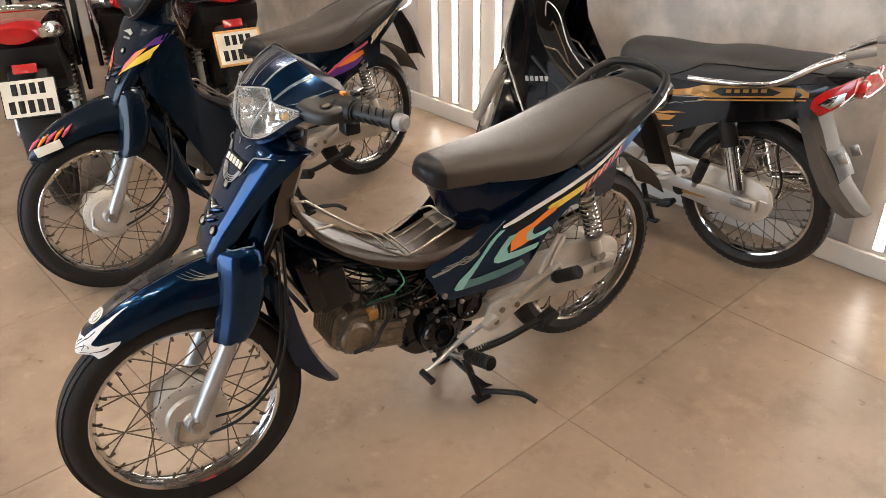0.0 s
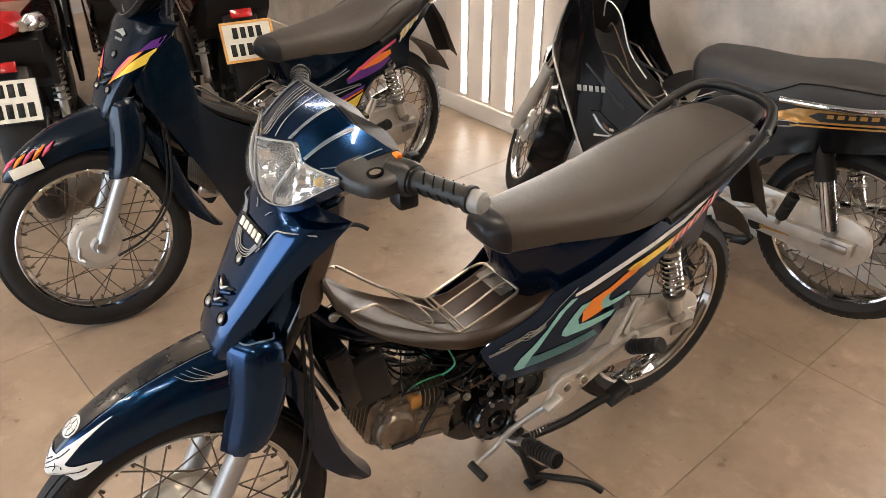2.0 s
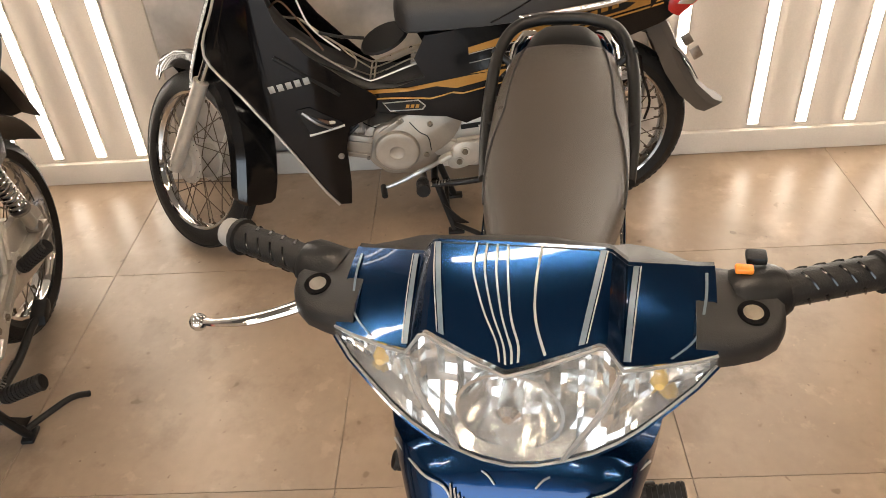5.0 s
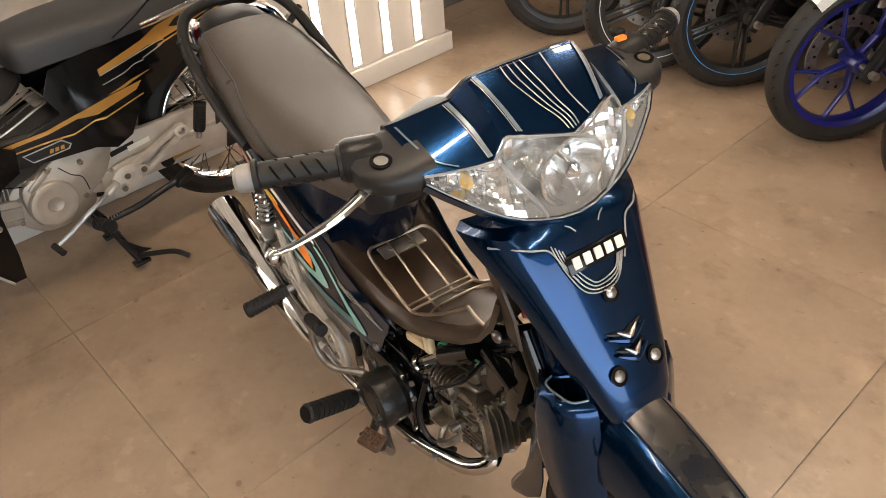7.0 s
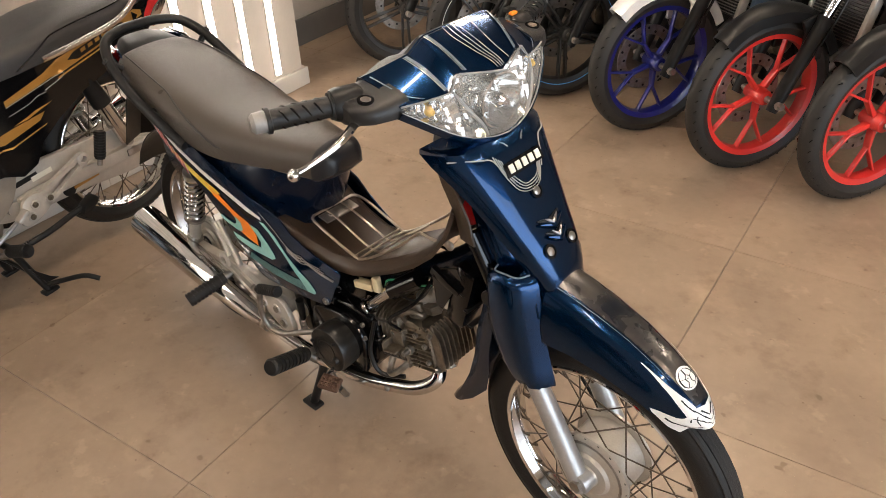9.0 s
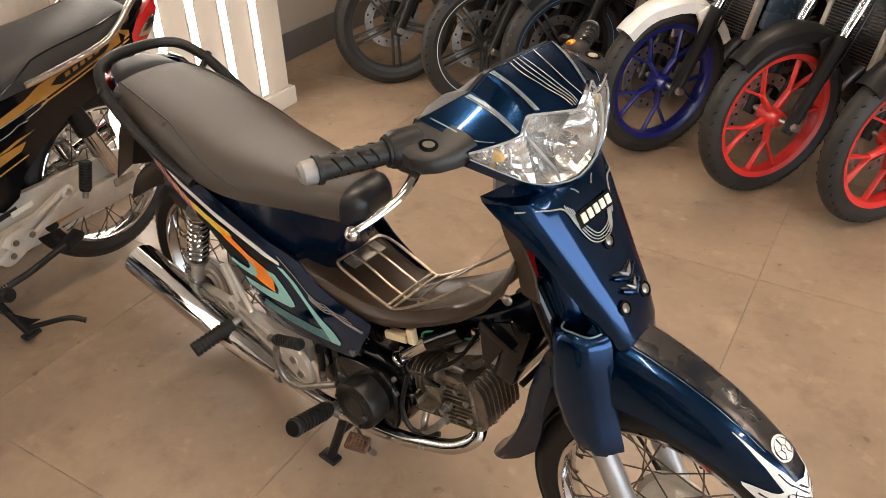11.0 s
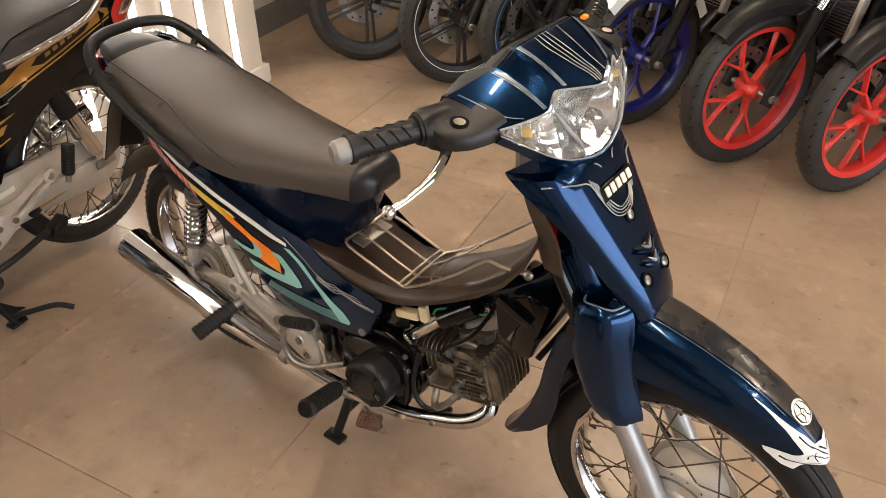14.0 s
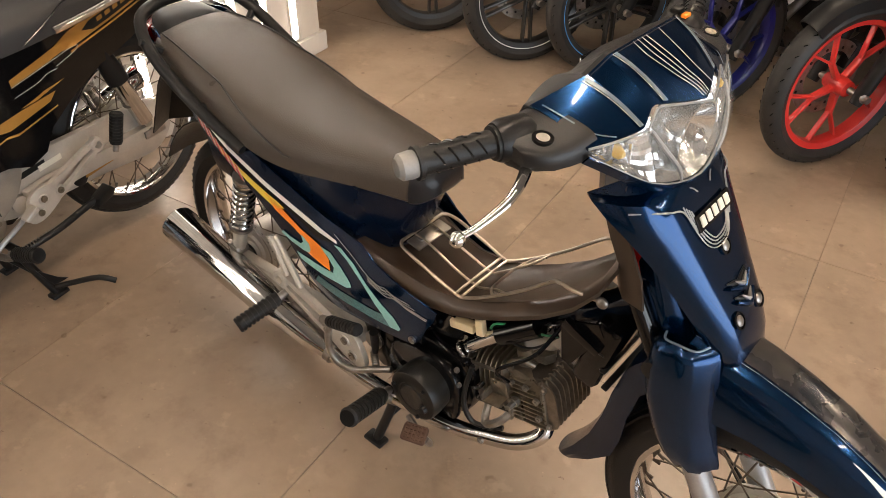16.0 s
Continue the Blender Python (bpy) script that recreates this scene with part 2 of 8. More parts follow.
PLATE_TRIM = material("plate_trim_orange", (0.72, 0.36, 0.10), 0.5)
MAROON = material("maroon_paint", (0.055, 0.006, 0.010), 0.22, 0.3, (0.035, 0.004, 0.007), 6, 0.6, 400, coat=1.0)
BROWN_SEAT = material("brown_vinyl", (0.16, 0.085, 0.055), 0.55, 0.0, (0.12, 0.06, 0.04), 8, 0.6, 400, bump=0.3)
STEEL_BLUE = material("steel_blue_paint", (0.10, 0.15, 0.22), 0.3, 0.3, (0.07, 0.11, 0.17), 8, 0.6, 300, coat=0.8)
TILE = tile_material()
GROUT = material("grout", (0.285, 0.212, 0.153), 0.9, 0.0, None, 30, 0.6, 200, bump=0.3)
STUCCO = material("grey_stucco", (0.37, 0.345, 0.32), 0.6, 0.0, (0.54, 0.505, 0.47), 5.5, 0.9, 40, bump=0.25, spread=0.10)
PANEL = material("beige_panel", (0.56, 0.50, 0.43), 0.5, 0.0, (0.55, 0.49, 0.43), 3, 0.6, 200, bump=0.05)
SKIRT = material("white_skirting", (0.66, 0.61, 0.55), 0.45, 0.0, (0.58, 0.53, 0.47), 6, 0.6, 200, bump=0.04)
SKIRT_DARK = material("dark_skirting", (0.10, 0.092, 0.086), 0.5, 0.0, None, 6, 0.6, 200, bump=0.05)
WALL = material("painted_wall", (0.36, 0.32, 0.28), 0.7, 0.0, (0.31, 0.275, 0.24), 2.5, 0.6, 160, bump=0.08)
CEILING = material("ceiling_paint", (0.20, 0.185, 0.17), 0.8, 0.0, (0.16, 0.15, 0.14), 2, 0.6, 160, bump=0.05)
LED = glow("led_strip", (1.0, 0.92, 0.82), 9.0)
LAMP = glow("ceiling_lamp_diffuser", (1.0, 0.81, 0.62), 54.0)
PAVING = material("outside_paving", (0.30, 0.29, 0.27), 0.8, 0.0, (0.22, 0.21, 0.20), 2, 0.8, 90, bump=0.3)



# ---------------------------------------------------------------- mesh helpers
def finish(bm, mat, name, sharp=38):
    bmesh.ops.remove_doubles(bm, verts=bm.verts, dist=1e-5)
    bmesh.ops.recalc_face_normals(bm, faces=bm.faces)
    me = bpy.data.meshes.new(name)
    bm.to_mesh(me)
    bm.free()
    me.materials.append(mat)
    me.shade_smooth()
    me.set_sharp_from_angle(angle=radians(sharp))
    return me


def part(name, bm, mat, parent=None, label="", m=None, sharp=38):
    """One mesh object, under a thing or part."""
    me = bm if isinstance(bm, bpy.types.Mesh) else finish(bm, mat, name, sharp)
    ob = new(name, me)
    if m is not None:
        ob.matrix_basis = m
    ob.parent = parent
    if label:
        ob["label"] = label
    return ob


def thing(name, m, label, category, group="", kind=""):
    ob = new(name)
    ob.matrix_basis = m
    ob.empty_display_size = 0.1
    return tagged(ob, label, category, group, kind)


def curve_pts(pts, n=6, closed=False):
    """Catmull-Rom through the points."""
    p = [Vector(q) for q in pts]
    out, k = [], len(p)
    for i in range(k if closed else k - 1):
        if closed:
            a, b, c, d = p[i - 1], p[i], p[(i + 1) % k], p[(i + 2) % k]
        else:
            a, b, c, d = p[max(i - 1, 0)], p[i], p[i + 1], p[min(i + 2, k - 1)]
        for j in range(n):
            t = j / n
            out.append(0.5 * (2 * b + (c - a) * t + (2 * a - 5 * b + 4 * c - d) * t * t + (3 * b - a - 3 * c + d) * t**3))
    if not closed:
        out.append(p[-1])
    return out


def tube(pts, r, seg=8, bm=None, smooth=0, closed=False, flat=1.0):
    """A pipe along the points; r is one radius or one for each end or point."""
    bm = bm or bmesh.new()
    p = curve_pts(pts, smooth, closed) if smooth else [Vector(q) for q in pts]
    k = len(p)
    rad = [r] * k if not isinstance(r, (list, tuple)) else [float(np.interp(i / (k - 1), np.linspace(0, 1, len(r)), r)) for i in range(k)]
    rings, up = [], None
    for i in range(k):
        if closed:
            d = (p[(i + 1) % k] - p[i - 1]).normalized()
        else:
            d = (p[min(i + 1, k - 1)] - p[max(i - 1, 0)]).normalized()
        if up is None:
            up = d.orthogonal().normalized() if abs(d.z) > 0.9 else Vector((0, 0, 1))
        up = (up - d * up.dot(d)).normalized()
        side = d.cross(up)
        rings.append([bm.verts.new(p[i] + rad[i] * (math.cos(a) * side + flat * math.sin(a) * up)) for a in (2 * math.pi * j / seg for j in range(seg))])
    for i in range(k if closed else k - 1):
        a, b = rings[i], rings[(i + 1) % k]
        for j in range(seg):
            bm.faces.new((a[j], a[(j + 1) % seg], b[(j + 1) % seg], b[j]))
    if not closed:
        bm.faces.new(rings[0])
        bm.faces.new(rings[-1])
    return bm


def lathe(profile, seg=32, bm=None, m=None, closed=False):
    """Turned about the y axis: the profile gives (radius, y)."""
    bm = bm or bmesh.new()
    m = m or Matrix()
    rings = []
    for r, y in profile:
        if r < 1e-6:
            rings.append([bm.verts.new(m @ Vector((0, y, 0)))])
        else:
            rings.append([bm.verts.new(m @ Vector((r * math.cos(a), y, r * math.sin(a)))) for a in (2 * math.pi * j / seg for j in range(seg))])
    pairs = list(zip(rings, rings[1:])) + ([(rings[-1], rings[0])] if closed else [])
    for a, b in pairs:
        for j in range(seg):
            k = (j + 1) % seg
            if len(a) == 1 and len(b) == 1:
                continue
            if len(a) == 1:
                bm.faces.new((a[0], b[k], b[j]))
            elif len(b) == 1:
                bm.faces.new((a[j], a[k], b[0]))
            else:
                bm.faces.new((a[j], a[k], b[k], b[j]))
    return bm


def loft(rings, bm=None, closed=True, caps=True):
    bm = bm or bmesh.new()
    rows = [[bm.verts.new(v) for v in ring] for ring in rings]
    n = len(rows[0])
    for a, b in zip(rows, rows[1:]):
        for j in range(n if closed else n - 1):
            k = (j + 1) % n
            bm.faces.new((a[j], a[k], b[k], b[j]))
    if caps and closed:
        bm.faces.new(rows[0])
        bm.faces.new(rows[-1])
    return bm


def shell(rings, thick=0.003):
    """A sheet through open rows of points, given some thickness."""
    bm = loft(rings, closed=False, caps=False)
    bmesh.ops.recalc_face_normals(bm, faces=bm.faces)
    bmesh.ops.solidify(bm, geom=list(bm.faces), thickness=thick)
    return bm


def box(cx, cy, cz, sx, sy, sz, bevel=0.0, m=None, bm=None, seg=2):
    one = bmesh.new()
    bmesh.ops.create_cube(one, size=1.0, matrix=Matrix.Diagonal((sx, sy, sz, 1)))
    if bevel:
        bmesh.ops.bevel(one, geom=list(one.edges), offset=bevel, segments=seg, profile=0.5, affect="EDGES")
    bmesh.ops.transform(one, matrix=Matrix.Translation((cx, cy, cz)) @ (m or Matrix()), verts=one.verts)
    if bm is None:
        return one
    return join(bm, one)


def join(bm, other):
    me = bpy.data.meshes.new("tmp")
    other.to_mesh(me)
    other.free()
    bm.from_mesh(me)
    bpy.data.meshes.remove(me)
    return bm


def prism(outline, y0, y1, bevel=0.0):
    """An (x, z) outline drawn out from y0 to y1."""
    bm = bmesh.new()
    a = bm.faces.new([bm.verts.new((x, y0, z)) for x, z in outline])
    g = bmesh.ops.extrude_face_region(bm, geom=[a])
    bmesh.ops.translate(bm, vec=(0, y1 - y0, 0), verts=[v for v in g["geom"] if isinstance(v, bmesh.types.BMVert)])
    bmesh.ops.recalc_face_normals(bm, faces=bm.faces)
    if bevel:
        bmesh.ops.bevel(bm, geom=list(bm.edges), offset=bevel, segments=2, profile=0.5, affect="EDGES")
    return bm


def smooth2(outline, n=4):
    """A rounded closed (x, z) outline."""
    return [(v.x, v.y) for v in curve_pts([(x, z, 0) for x, z in outline], n, True)]


def skin(outline, f, side, off=0.0, thick=0.0, cell=0.02):
    """A sheet with an (x, z) outline that lies on y = side * f(x, z)."""
    bm = bmesh.new()
    bm.faces.new([bm.verts.new((x, 0, z)) for x, z in outline])
    for k, axis in ((0, (1, 0, 0)), (2, (0, 0, 1))):
        lo, hi = min(p[k // 2] for p in outline), max(p[k // 2] for p in outline)
        c = math.floor(lo / cell) * cell + cell
        while c < hi:
            co = [0, 0, 0]
            co[k] = c
            bmesh.ops.bisect_plane(bm, geom=list(bm.verts) + list(bm.edges) + list(bm.faces), plane_co=co, plane_no=axis)
            c += cell
    bmesh.ops.triangulate(bm, faces=[q for q in bm.faces if len(q.verts) > 4])
    for v in bm.verts:
        v.co.y = side * (f(v.co.x, v.co.z) + off)
    bmesh.ops.recalc_face_normals(bm, faces=bm.faces)
    if sum(q.normal.y * q.calc_area() for q in bm.faces) * side < 0:
        bmesh.ops.reverse_faces(bm, faces=bm.faces)
    if thick:
        bmesh.ops.solidify(bm, geom=list(bm.faces), thickness=thick)
    return bm


def decal(name, outline, f, side, mat, parent, off=0.0016):
    bm = skin(outline, f, side, off, 0.0, 0.03)
    me = bpy.data.meshes.new(name)
    bm.to_mesh(me)
    bm.free()
    me.materials.append(mat)
    me.shade_smooth()
    ob = new(name, me)
    ob.parent = parent
    return ob


def ribbon(pts, w, f, side, off=0.0016):
    """A thin line on y = side * f(x, z) along (x, z) points."""
    bm = bmesh.new()
    p = curve_pts([(x, z, 0) for x, z in pts], 6)
    rows = []
    for i in range(len(p)):
        d = (p[min(i + 1, len(p) - 1)] - p[max(i - 1, 0)]).normalized()
        nrm = Vector((-d.y, d.x, 0)) * w / 2
        rows.append([bm.verts.new((q.x, side * (f(q.x, q.y) + off), q.y)) for q in (p[i] + nrm, p[i] - nrm)])
    for a, b in zip(rows, rows[1:]):
        bm.faces.new((a[0], a[1], b[1], b[0]))
    return bm


def lettering(name, text, size, m, mat, parent, depth=0.001, shear=0.0, spacing=1.0):
    cu = bpy.data.curves.new(name, "FONT")
    cu.body, cu.size, cu.extrude, cu.align_x, cu.align_y, cu.shear, cu.space_character = text, size, depth, "CENTER", "CENTER", shear, spacing
    cu.resolution_u = 3
    tmp = bpy.data.objects.new(name, cu)
    me = bpy.data.meshes.new_from_object(tmp)
    bpy.data.objects.remove(tmp)
    me.materials.clear()
    me.materials.append(mat)
    ob = new(name, me)
    ob.matrix_basis = m
    ob.parent = parent
    return ob


# ---------------------------------------------------------------- structure
def slab(name, u0, u1, v0, v1, z0, z1, mat, label, category, bevel=0.0, parent=None):
    bm = box((u0 + u1) / 2, (v0 + v1) / 2, (z0 + z1) / 2, u1 - u0, v1 - v0, z1 - z0, bevel)
    ob = part(name, bm, mat, parent, "", None if parent else ROOM)
    return ob if parent else tagged(ob, label, category, kind="structure")


def build_structure():
    slab("floor", U_BACK - 0.4, U_FRONT + 0.3, V_LEFT - 0.2, V_RIGHT + 0.2, -0.2, -0.004, GROUT, "floor bed with dark grout under beige stone-look tiles", "floor")
    slab("wall_long", U_WALL - 0.2, U_WALL, V_LEFT, V_PIER - 0.2, 0, CEIL, STUCCO, "grey mottled concrete-look stucco wall behind the motorcycles", "wall")
    slab("wall_pier", U_BACK - 0.2, U_WALL - 0.0, V_PIER - 0.2, V_PIER - 0.004, 0, CEIL, PANEL, "beige painted end of the wall, lit by light strips", "wall")
    slab("wall_recess", U_BACK - 0.3, U_BACK - 0.02, V_PIER - 0.004, V_RIGHT, 0, CEIL, WALL, "plain light wall of the recess with dark skirting", "wall")
    slab("wall_left", U_WALL - 0.2, U_FRONT + 0.2, V_LEFT - 0.2, V_LEFT, 0, CEIL, WALL, "plain painted side wall of the showroom", "wall")
    slab("wall_right", U_BACK - 0.3, U_FRONT + 0.2, V_RIGHT, V_RIGHT + 0.2, 0, CEIL, WALL, "plain painted side wall of the showroom", "wall")
    slab("ceiling", U_BACK - 0.4, U_FRONT + 0.3, V_LEFT - 0.2, V_RIGHT + 0.2, CEIL, CEIL + 0.2, CEILING, "plain white showroom ceiling", "ceiling")
    slab("wall_front_left", U_FRONT, U_FRONT + 0.2, V_LEFT, -4.3, 0, CEIL, WALL, "painted pier beside the open shop front", "wall")
    slab("wall_front_right", U_FRONT, U_FRONT + 0.2, 0.9, V_RIGHT, 0, CEIL, WALL, "plain painted wall beside the open shop front", "wall")
    slab("wall_front_header", U_FRONT, U_FRONT + 0.2, -4.3, 0.9, 2.28, CEIL, WALL, "painted header over the open shop front", "wall")
    # panelled stretches of wall with light strips
    slab("wall_panel_1", U_WALL, U_WALL + 0.012, -1.90, -1.13, 0.0, CEIL - 0.002, PANEL, "beige wall panel with vertical light strips", "wall panel")
    slab("wall_panel_2", U_WALL, U_WALL + 0.012, 0.50, V_PIER, 0.0, CEIL - 0.002, PANEL, "beige wall panel with vertical light strips", "wall panel")
    slab("baseboard_1", U_WALL + 0.013, U_WALL + 0.034, -5.1, 0.4, 0.0, 0.085, SKIRT, "cream skirting board along the wall", "baseboard", 0.004)
    slab("baseboard_2", U_WALL + 0.013, U_WALL + 0.034, 0.402, V_PIER + 0.022, 0.0, 0.085, SKIRT, "cream skirting board along the wall", "baseboard", 0.004)
    slab("baseboard_3", U_BACK - 0.02, U_WALL + 0.012, V_PIER + 0.001, V_PIER + 0.022, 0.0, 0.085, SKIRT, "cream skirting board round the wall's end", "baseboard", 0.004)
    slab("baseboard_4", U_BACK - 0.019, U_BACK, V_PIER + 0.023, V_RIGHT - 0.01, 0.0, 0.14, SKIRT_DARK, "dark grey skirting board along the recessed wall", "baseboard", 0.003)
    ground = bmesh.new()
    bmesh.ops.create_grid(ground, x_segments=1, y_segments=1, size=120)
    tagged(part("ground", ground, PAVING, None, "", pose(0, 0, -0.22)), "grey paving outside the shop reaching to the horizon", "ground", kind="structure")
    # light strips, set in an aluminium channel
    first = None
    for v in (-1.755, -1.60, -1.44, -1.29, 0.605, 0.885, 1.05, 1.215, 1.385):
        if first is None:
            first = thing("light_strip", ROOM @ pose(U_WALL + 0.012, v, 0.10), "glowing white vertical light strip set into the beige wall", "light strip", "wall light strips")
            part("channel", box(0.004, 0, 1.5, 0.008, 0.040, 3.0, 0.001), SKIRT, first)
            part("diffuser", box(0.0105, 0, 1.5, 0.005, 0.032, 2.99, 0.001), LED, first, "glowing white diffuser")
        else:
            copy_thing(first, ROOM @ pose(U_WALL + 0.012, v, 0.10))
    # linear ceiling lamps
    first = None
    for u in (0.1, 2.6):
        for v in (-2.8, -0.2, 2.4):
            if first is None:
                first = thing("ceiling_lamp", ROOM @ pose(u, v, CEIL), "long slim white ceiling lamp, switched on", "ceiling lamp", "ceiling lamps")
                part("housing", box(0, 0, -0.03, 0.10, 1.5, 0.06, 0.006), SKIRT, first)
                part("diffuser", box(0, 0, -0.063, 0.08, 1.46, 0.012, 0.003), LAMP, first, "glowing diffuser")
            else:
                copy_thing(first, ROOM @ pose(u, v, CEIL))


TU, TV, TU0, TV0 = 0.81, 0.79, -0.255, 0.36


def build_tiles():
    """Square floor tiles with narrow joints."""
    floor = bpy.data.objects["floor"]
    me = None
    for i in range(-3, 8):
        for j in range(-7, 8):
            u, v = TU0 + (i + 0.5) * TU, TV0 + (j + 0.5) * TV
            if u < U_BACK - 0.4 or u > U_FRONT + 0.4 or v < V_LEFT - 0.4 or v > V_RIGHT + 0.4:
                continue
            if me is None:
                bm = box(0, 0, -0.004, TU - 0.0015, TV - 0.0015, 0.008, 0.0008, seg=1)
                me = finish(bm, TILE, "tile")
            ob = new("tile", me)
            ob.parent = floor
            ob.matrix_basis = pose(u, v, 0.0)


build_structure()


# ---------------------------------------------------------------- parts that the motorcycles share
def spoked_wheel(root, name, centre, r_out, tyre_w, hub_r, hub_w, drum=True, steer=None, spokes=36, hub_mat=ALLOY, blocks=True):
    """Tyre, chrome rim, drum hub and crossed spokes, standing in the xz plane."""
    w = part(name, lathe([(0.009, -0.075), (0.009, 0.075)], 12), STEEL, root, "spoked wheel with a black tyre", (steer or Matrix()) @ Matrix.Translation(centre))
    rim_r = 0.2160
    prof = []
    h = r_out - rim_r
    for k in range(13):
        a = math.pi * k / 12
        prof.append((rim_r + 0.004 + (h - 0.004) * math.sin(a) ** 0.75, -tyre_w / 2 * math.cos(a) * (1.0 if 0 < k < 12 else 0.72)))
    prof += [(rim_r - 0.004, tyre_w * 0.3), (rim_r - 0.004, -tyre_w * 0.3)]
    part("tyre", lathe(prof, 72, closed=True), RUBBER, w, "black rubber tyre with fine tread")
    # raised tread blocks
    tread = bmesh.new()
    n = 72
    for k in range(n):
        for side in (-1, 1) if blocks else ():
            a = 2 * math.pi * (k + 0.25 * (side + 1)) / n
            m = pose(0, 0, 0, 0, -math.degrees(a), 0) @ pose(rim_r + 0.004 + (h - 0.004) * 0.943 - 0.0046, side * tyre_w * 0.19, 0, 0, 0, side * 17) @ pose(0, 0, 0, side * 24, 0, 0)
            box(0, 0, 0, 0.007, tyre_w * 0.24, 0.0165, 0, m=m, bm=tread)
    for j in (-0.26, -0.1, 0.1, 0.26):
        if not blocks:
            rr = rim_r + 0.004 + (h - 0.004) * (1 - (2 * j) ** 2) ** 0.375
            lathe([(rr - 0.004, j * tyre_w - 0.0045), (rr + 0.0004, j * tyre_w - 0.0050), (rr + 0.0004, j * tyre_w + 0.0050), (rr - 0.004, j * tyre_w + 0.0045)], 72, tread)
    part("tread", tread, RUBBER, w)["kind"] = "stuff"
    rw = tyre_w * 0.36
    rim = [(rim_r + 0.004, -rw), (rim_r + 0.004, -rw + 0.004), (rim_r - 0.004, -rw + 0.007), (rim_r - 0.007, -rw * 0.35), (rim_r - 0.008, 0),
           (rim_r - 0.007, rw * 0.35), (rim_r - 0.004, rw - 0.007), (rim_r + 0.004, rw - 0.004), (rim_r + 0.004, rw), (rim_r + 0.0015, rw + 0.0015),
           (rim_r - 0.005, rw - 0.001), (rim_r - 0.007, rw * 0.72), (rim_r - 0.0145, rw * 0.36), (rim_r - 0.0155, 0), (rim_r - 0.0145, -rw * 0.36), (rim_r - 0.007, -rw * 0.72), (rim_r - 0.005, -rw + 0.001), (rim_r + 0.0015, -rw - 0.0015)]
    part("rim", lathe(rim, 72, closed=True), CHROME, w, "chromed steel rim")
    hw = hub_w / 2
    hub = [(0, -hw - 0.006), (0.022, -hw - 0.006), (0.026, -hw), (hub_r * 0.55, -hw), (hub_r * 0.62, -hw + 0.006), (hub_r, -hw + 0.008), (hub_r + 0.006, -hw + 0.012),
           (hub_r + 0.006, -hw + 0.018), (hub_r * 0.9, -hw + 0.02), (hub_r * 0.9, hw - 0.02), (hub_r + 0.006, hw - 0.018), (hub_r + 0.006, hw - 0.012),
           (hub_r, hw - 0.008), (hub_r * 0.8, hw - 0.004), (hub_r * 0.74, hw + 0.006), (hub_r * 0.34, hw + 0.010), (hub_r * 0.28, hw + 0.018), (0, hw + 0.018)]
    hb = part("hub", lathe(hub, 40), hub_mat, w, "cast alloy drum hub")
    part("bearing_seal", lathe([(0.013, -hw - 0.0075), (0.021, -hw - 0.0075), (0.0225, -hw - 0.005), (0.013, -hw - 0.005)], 24, closed=True), SATIN_BLACK, hb)
    part("rivet_ring", lathe([(hub_r * 0.86, -hw + 0.0065), (hub_r * 0.90, -hw + 0.0052), (hub_r * 0.94, -hw + 0.0072)], 40), STEEL, hb)
    hole = finish(lathe([(0, -0.0012), (0.0032, -0.0012), (0.0032, 0.0012), (0, 0.0012)], 8), SATIN_BLACK, "spoke_hole")
    for k in range(18):
        a = 2 * math.pi * k / 18
        for s in (-1, 1):
            part("spoke_hole", hole, None, hb, "", Matrix.Translation(((hub_r + 0.0005) * math.cos(a), s * (hw - 0.0105), (hub_r + 0.0005) * math.sin(a))))
    r0, r1 = hub_r + 0.001, rim_r - 0.013
    meshes = {}
    for k in range(spokes):
        side, lean = (1 if k % 2 else -1), (1 if (k // 2) % 2 else -1)
        key = (side, lean)
        if key not in meshes:
            a = radians(62) * lean
            bm = tube([(r0 * math.cos(a), side * (hw - 0.015), r0 * math.sin(a)), (r1, side * 0.004, 0)], 0.0017, 5)
            tube([(r1 - 0.016, side * 0.0052, 0), (r1 + 0.002, side * 0.004, 0)], 0.0032, 6, bm)
            meshes[key] = finish(bm, SPOKE, "spoke")
        part("spoke", meshes[key], None, w, "", pose(0, 0, 0, 0, -360 * k / spokes, 0))
    return w


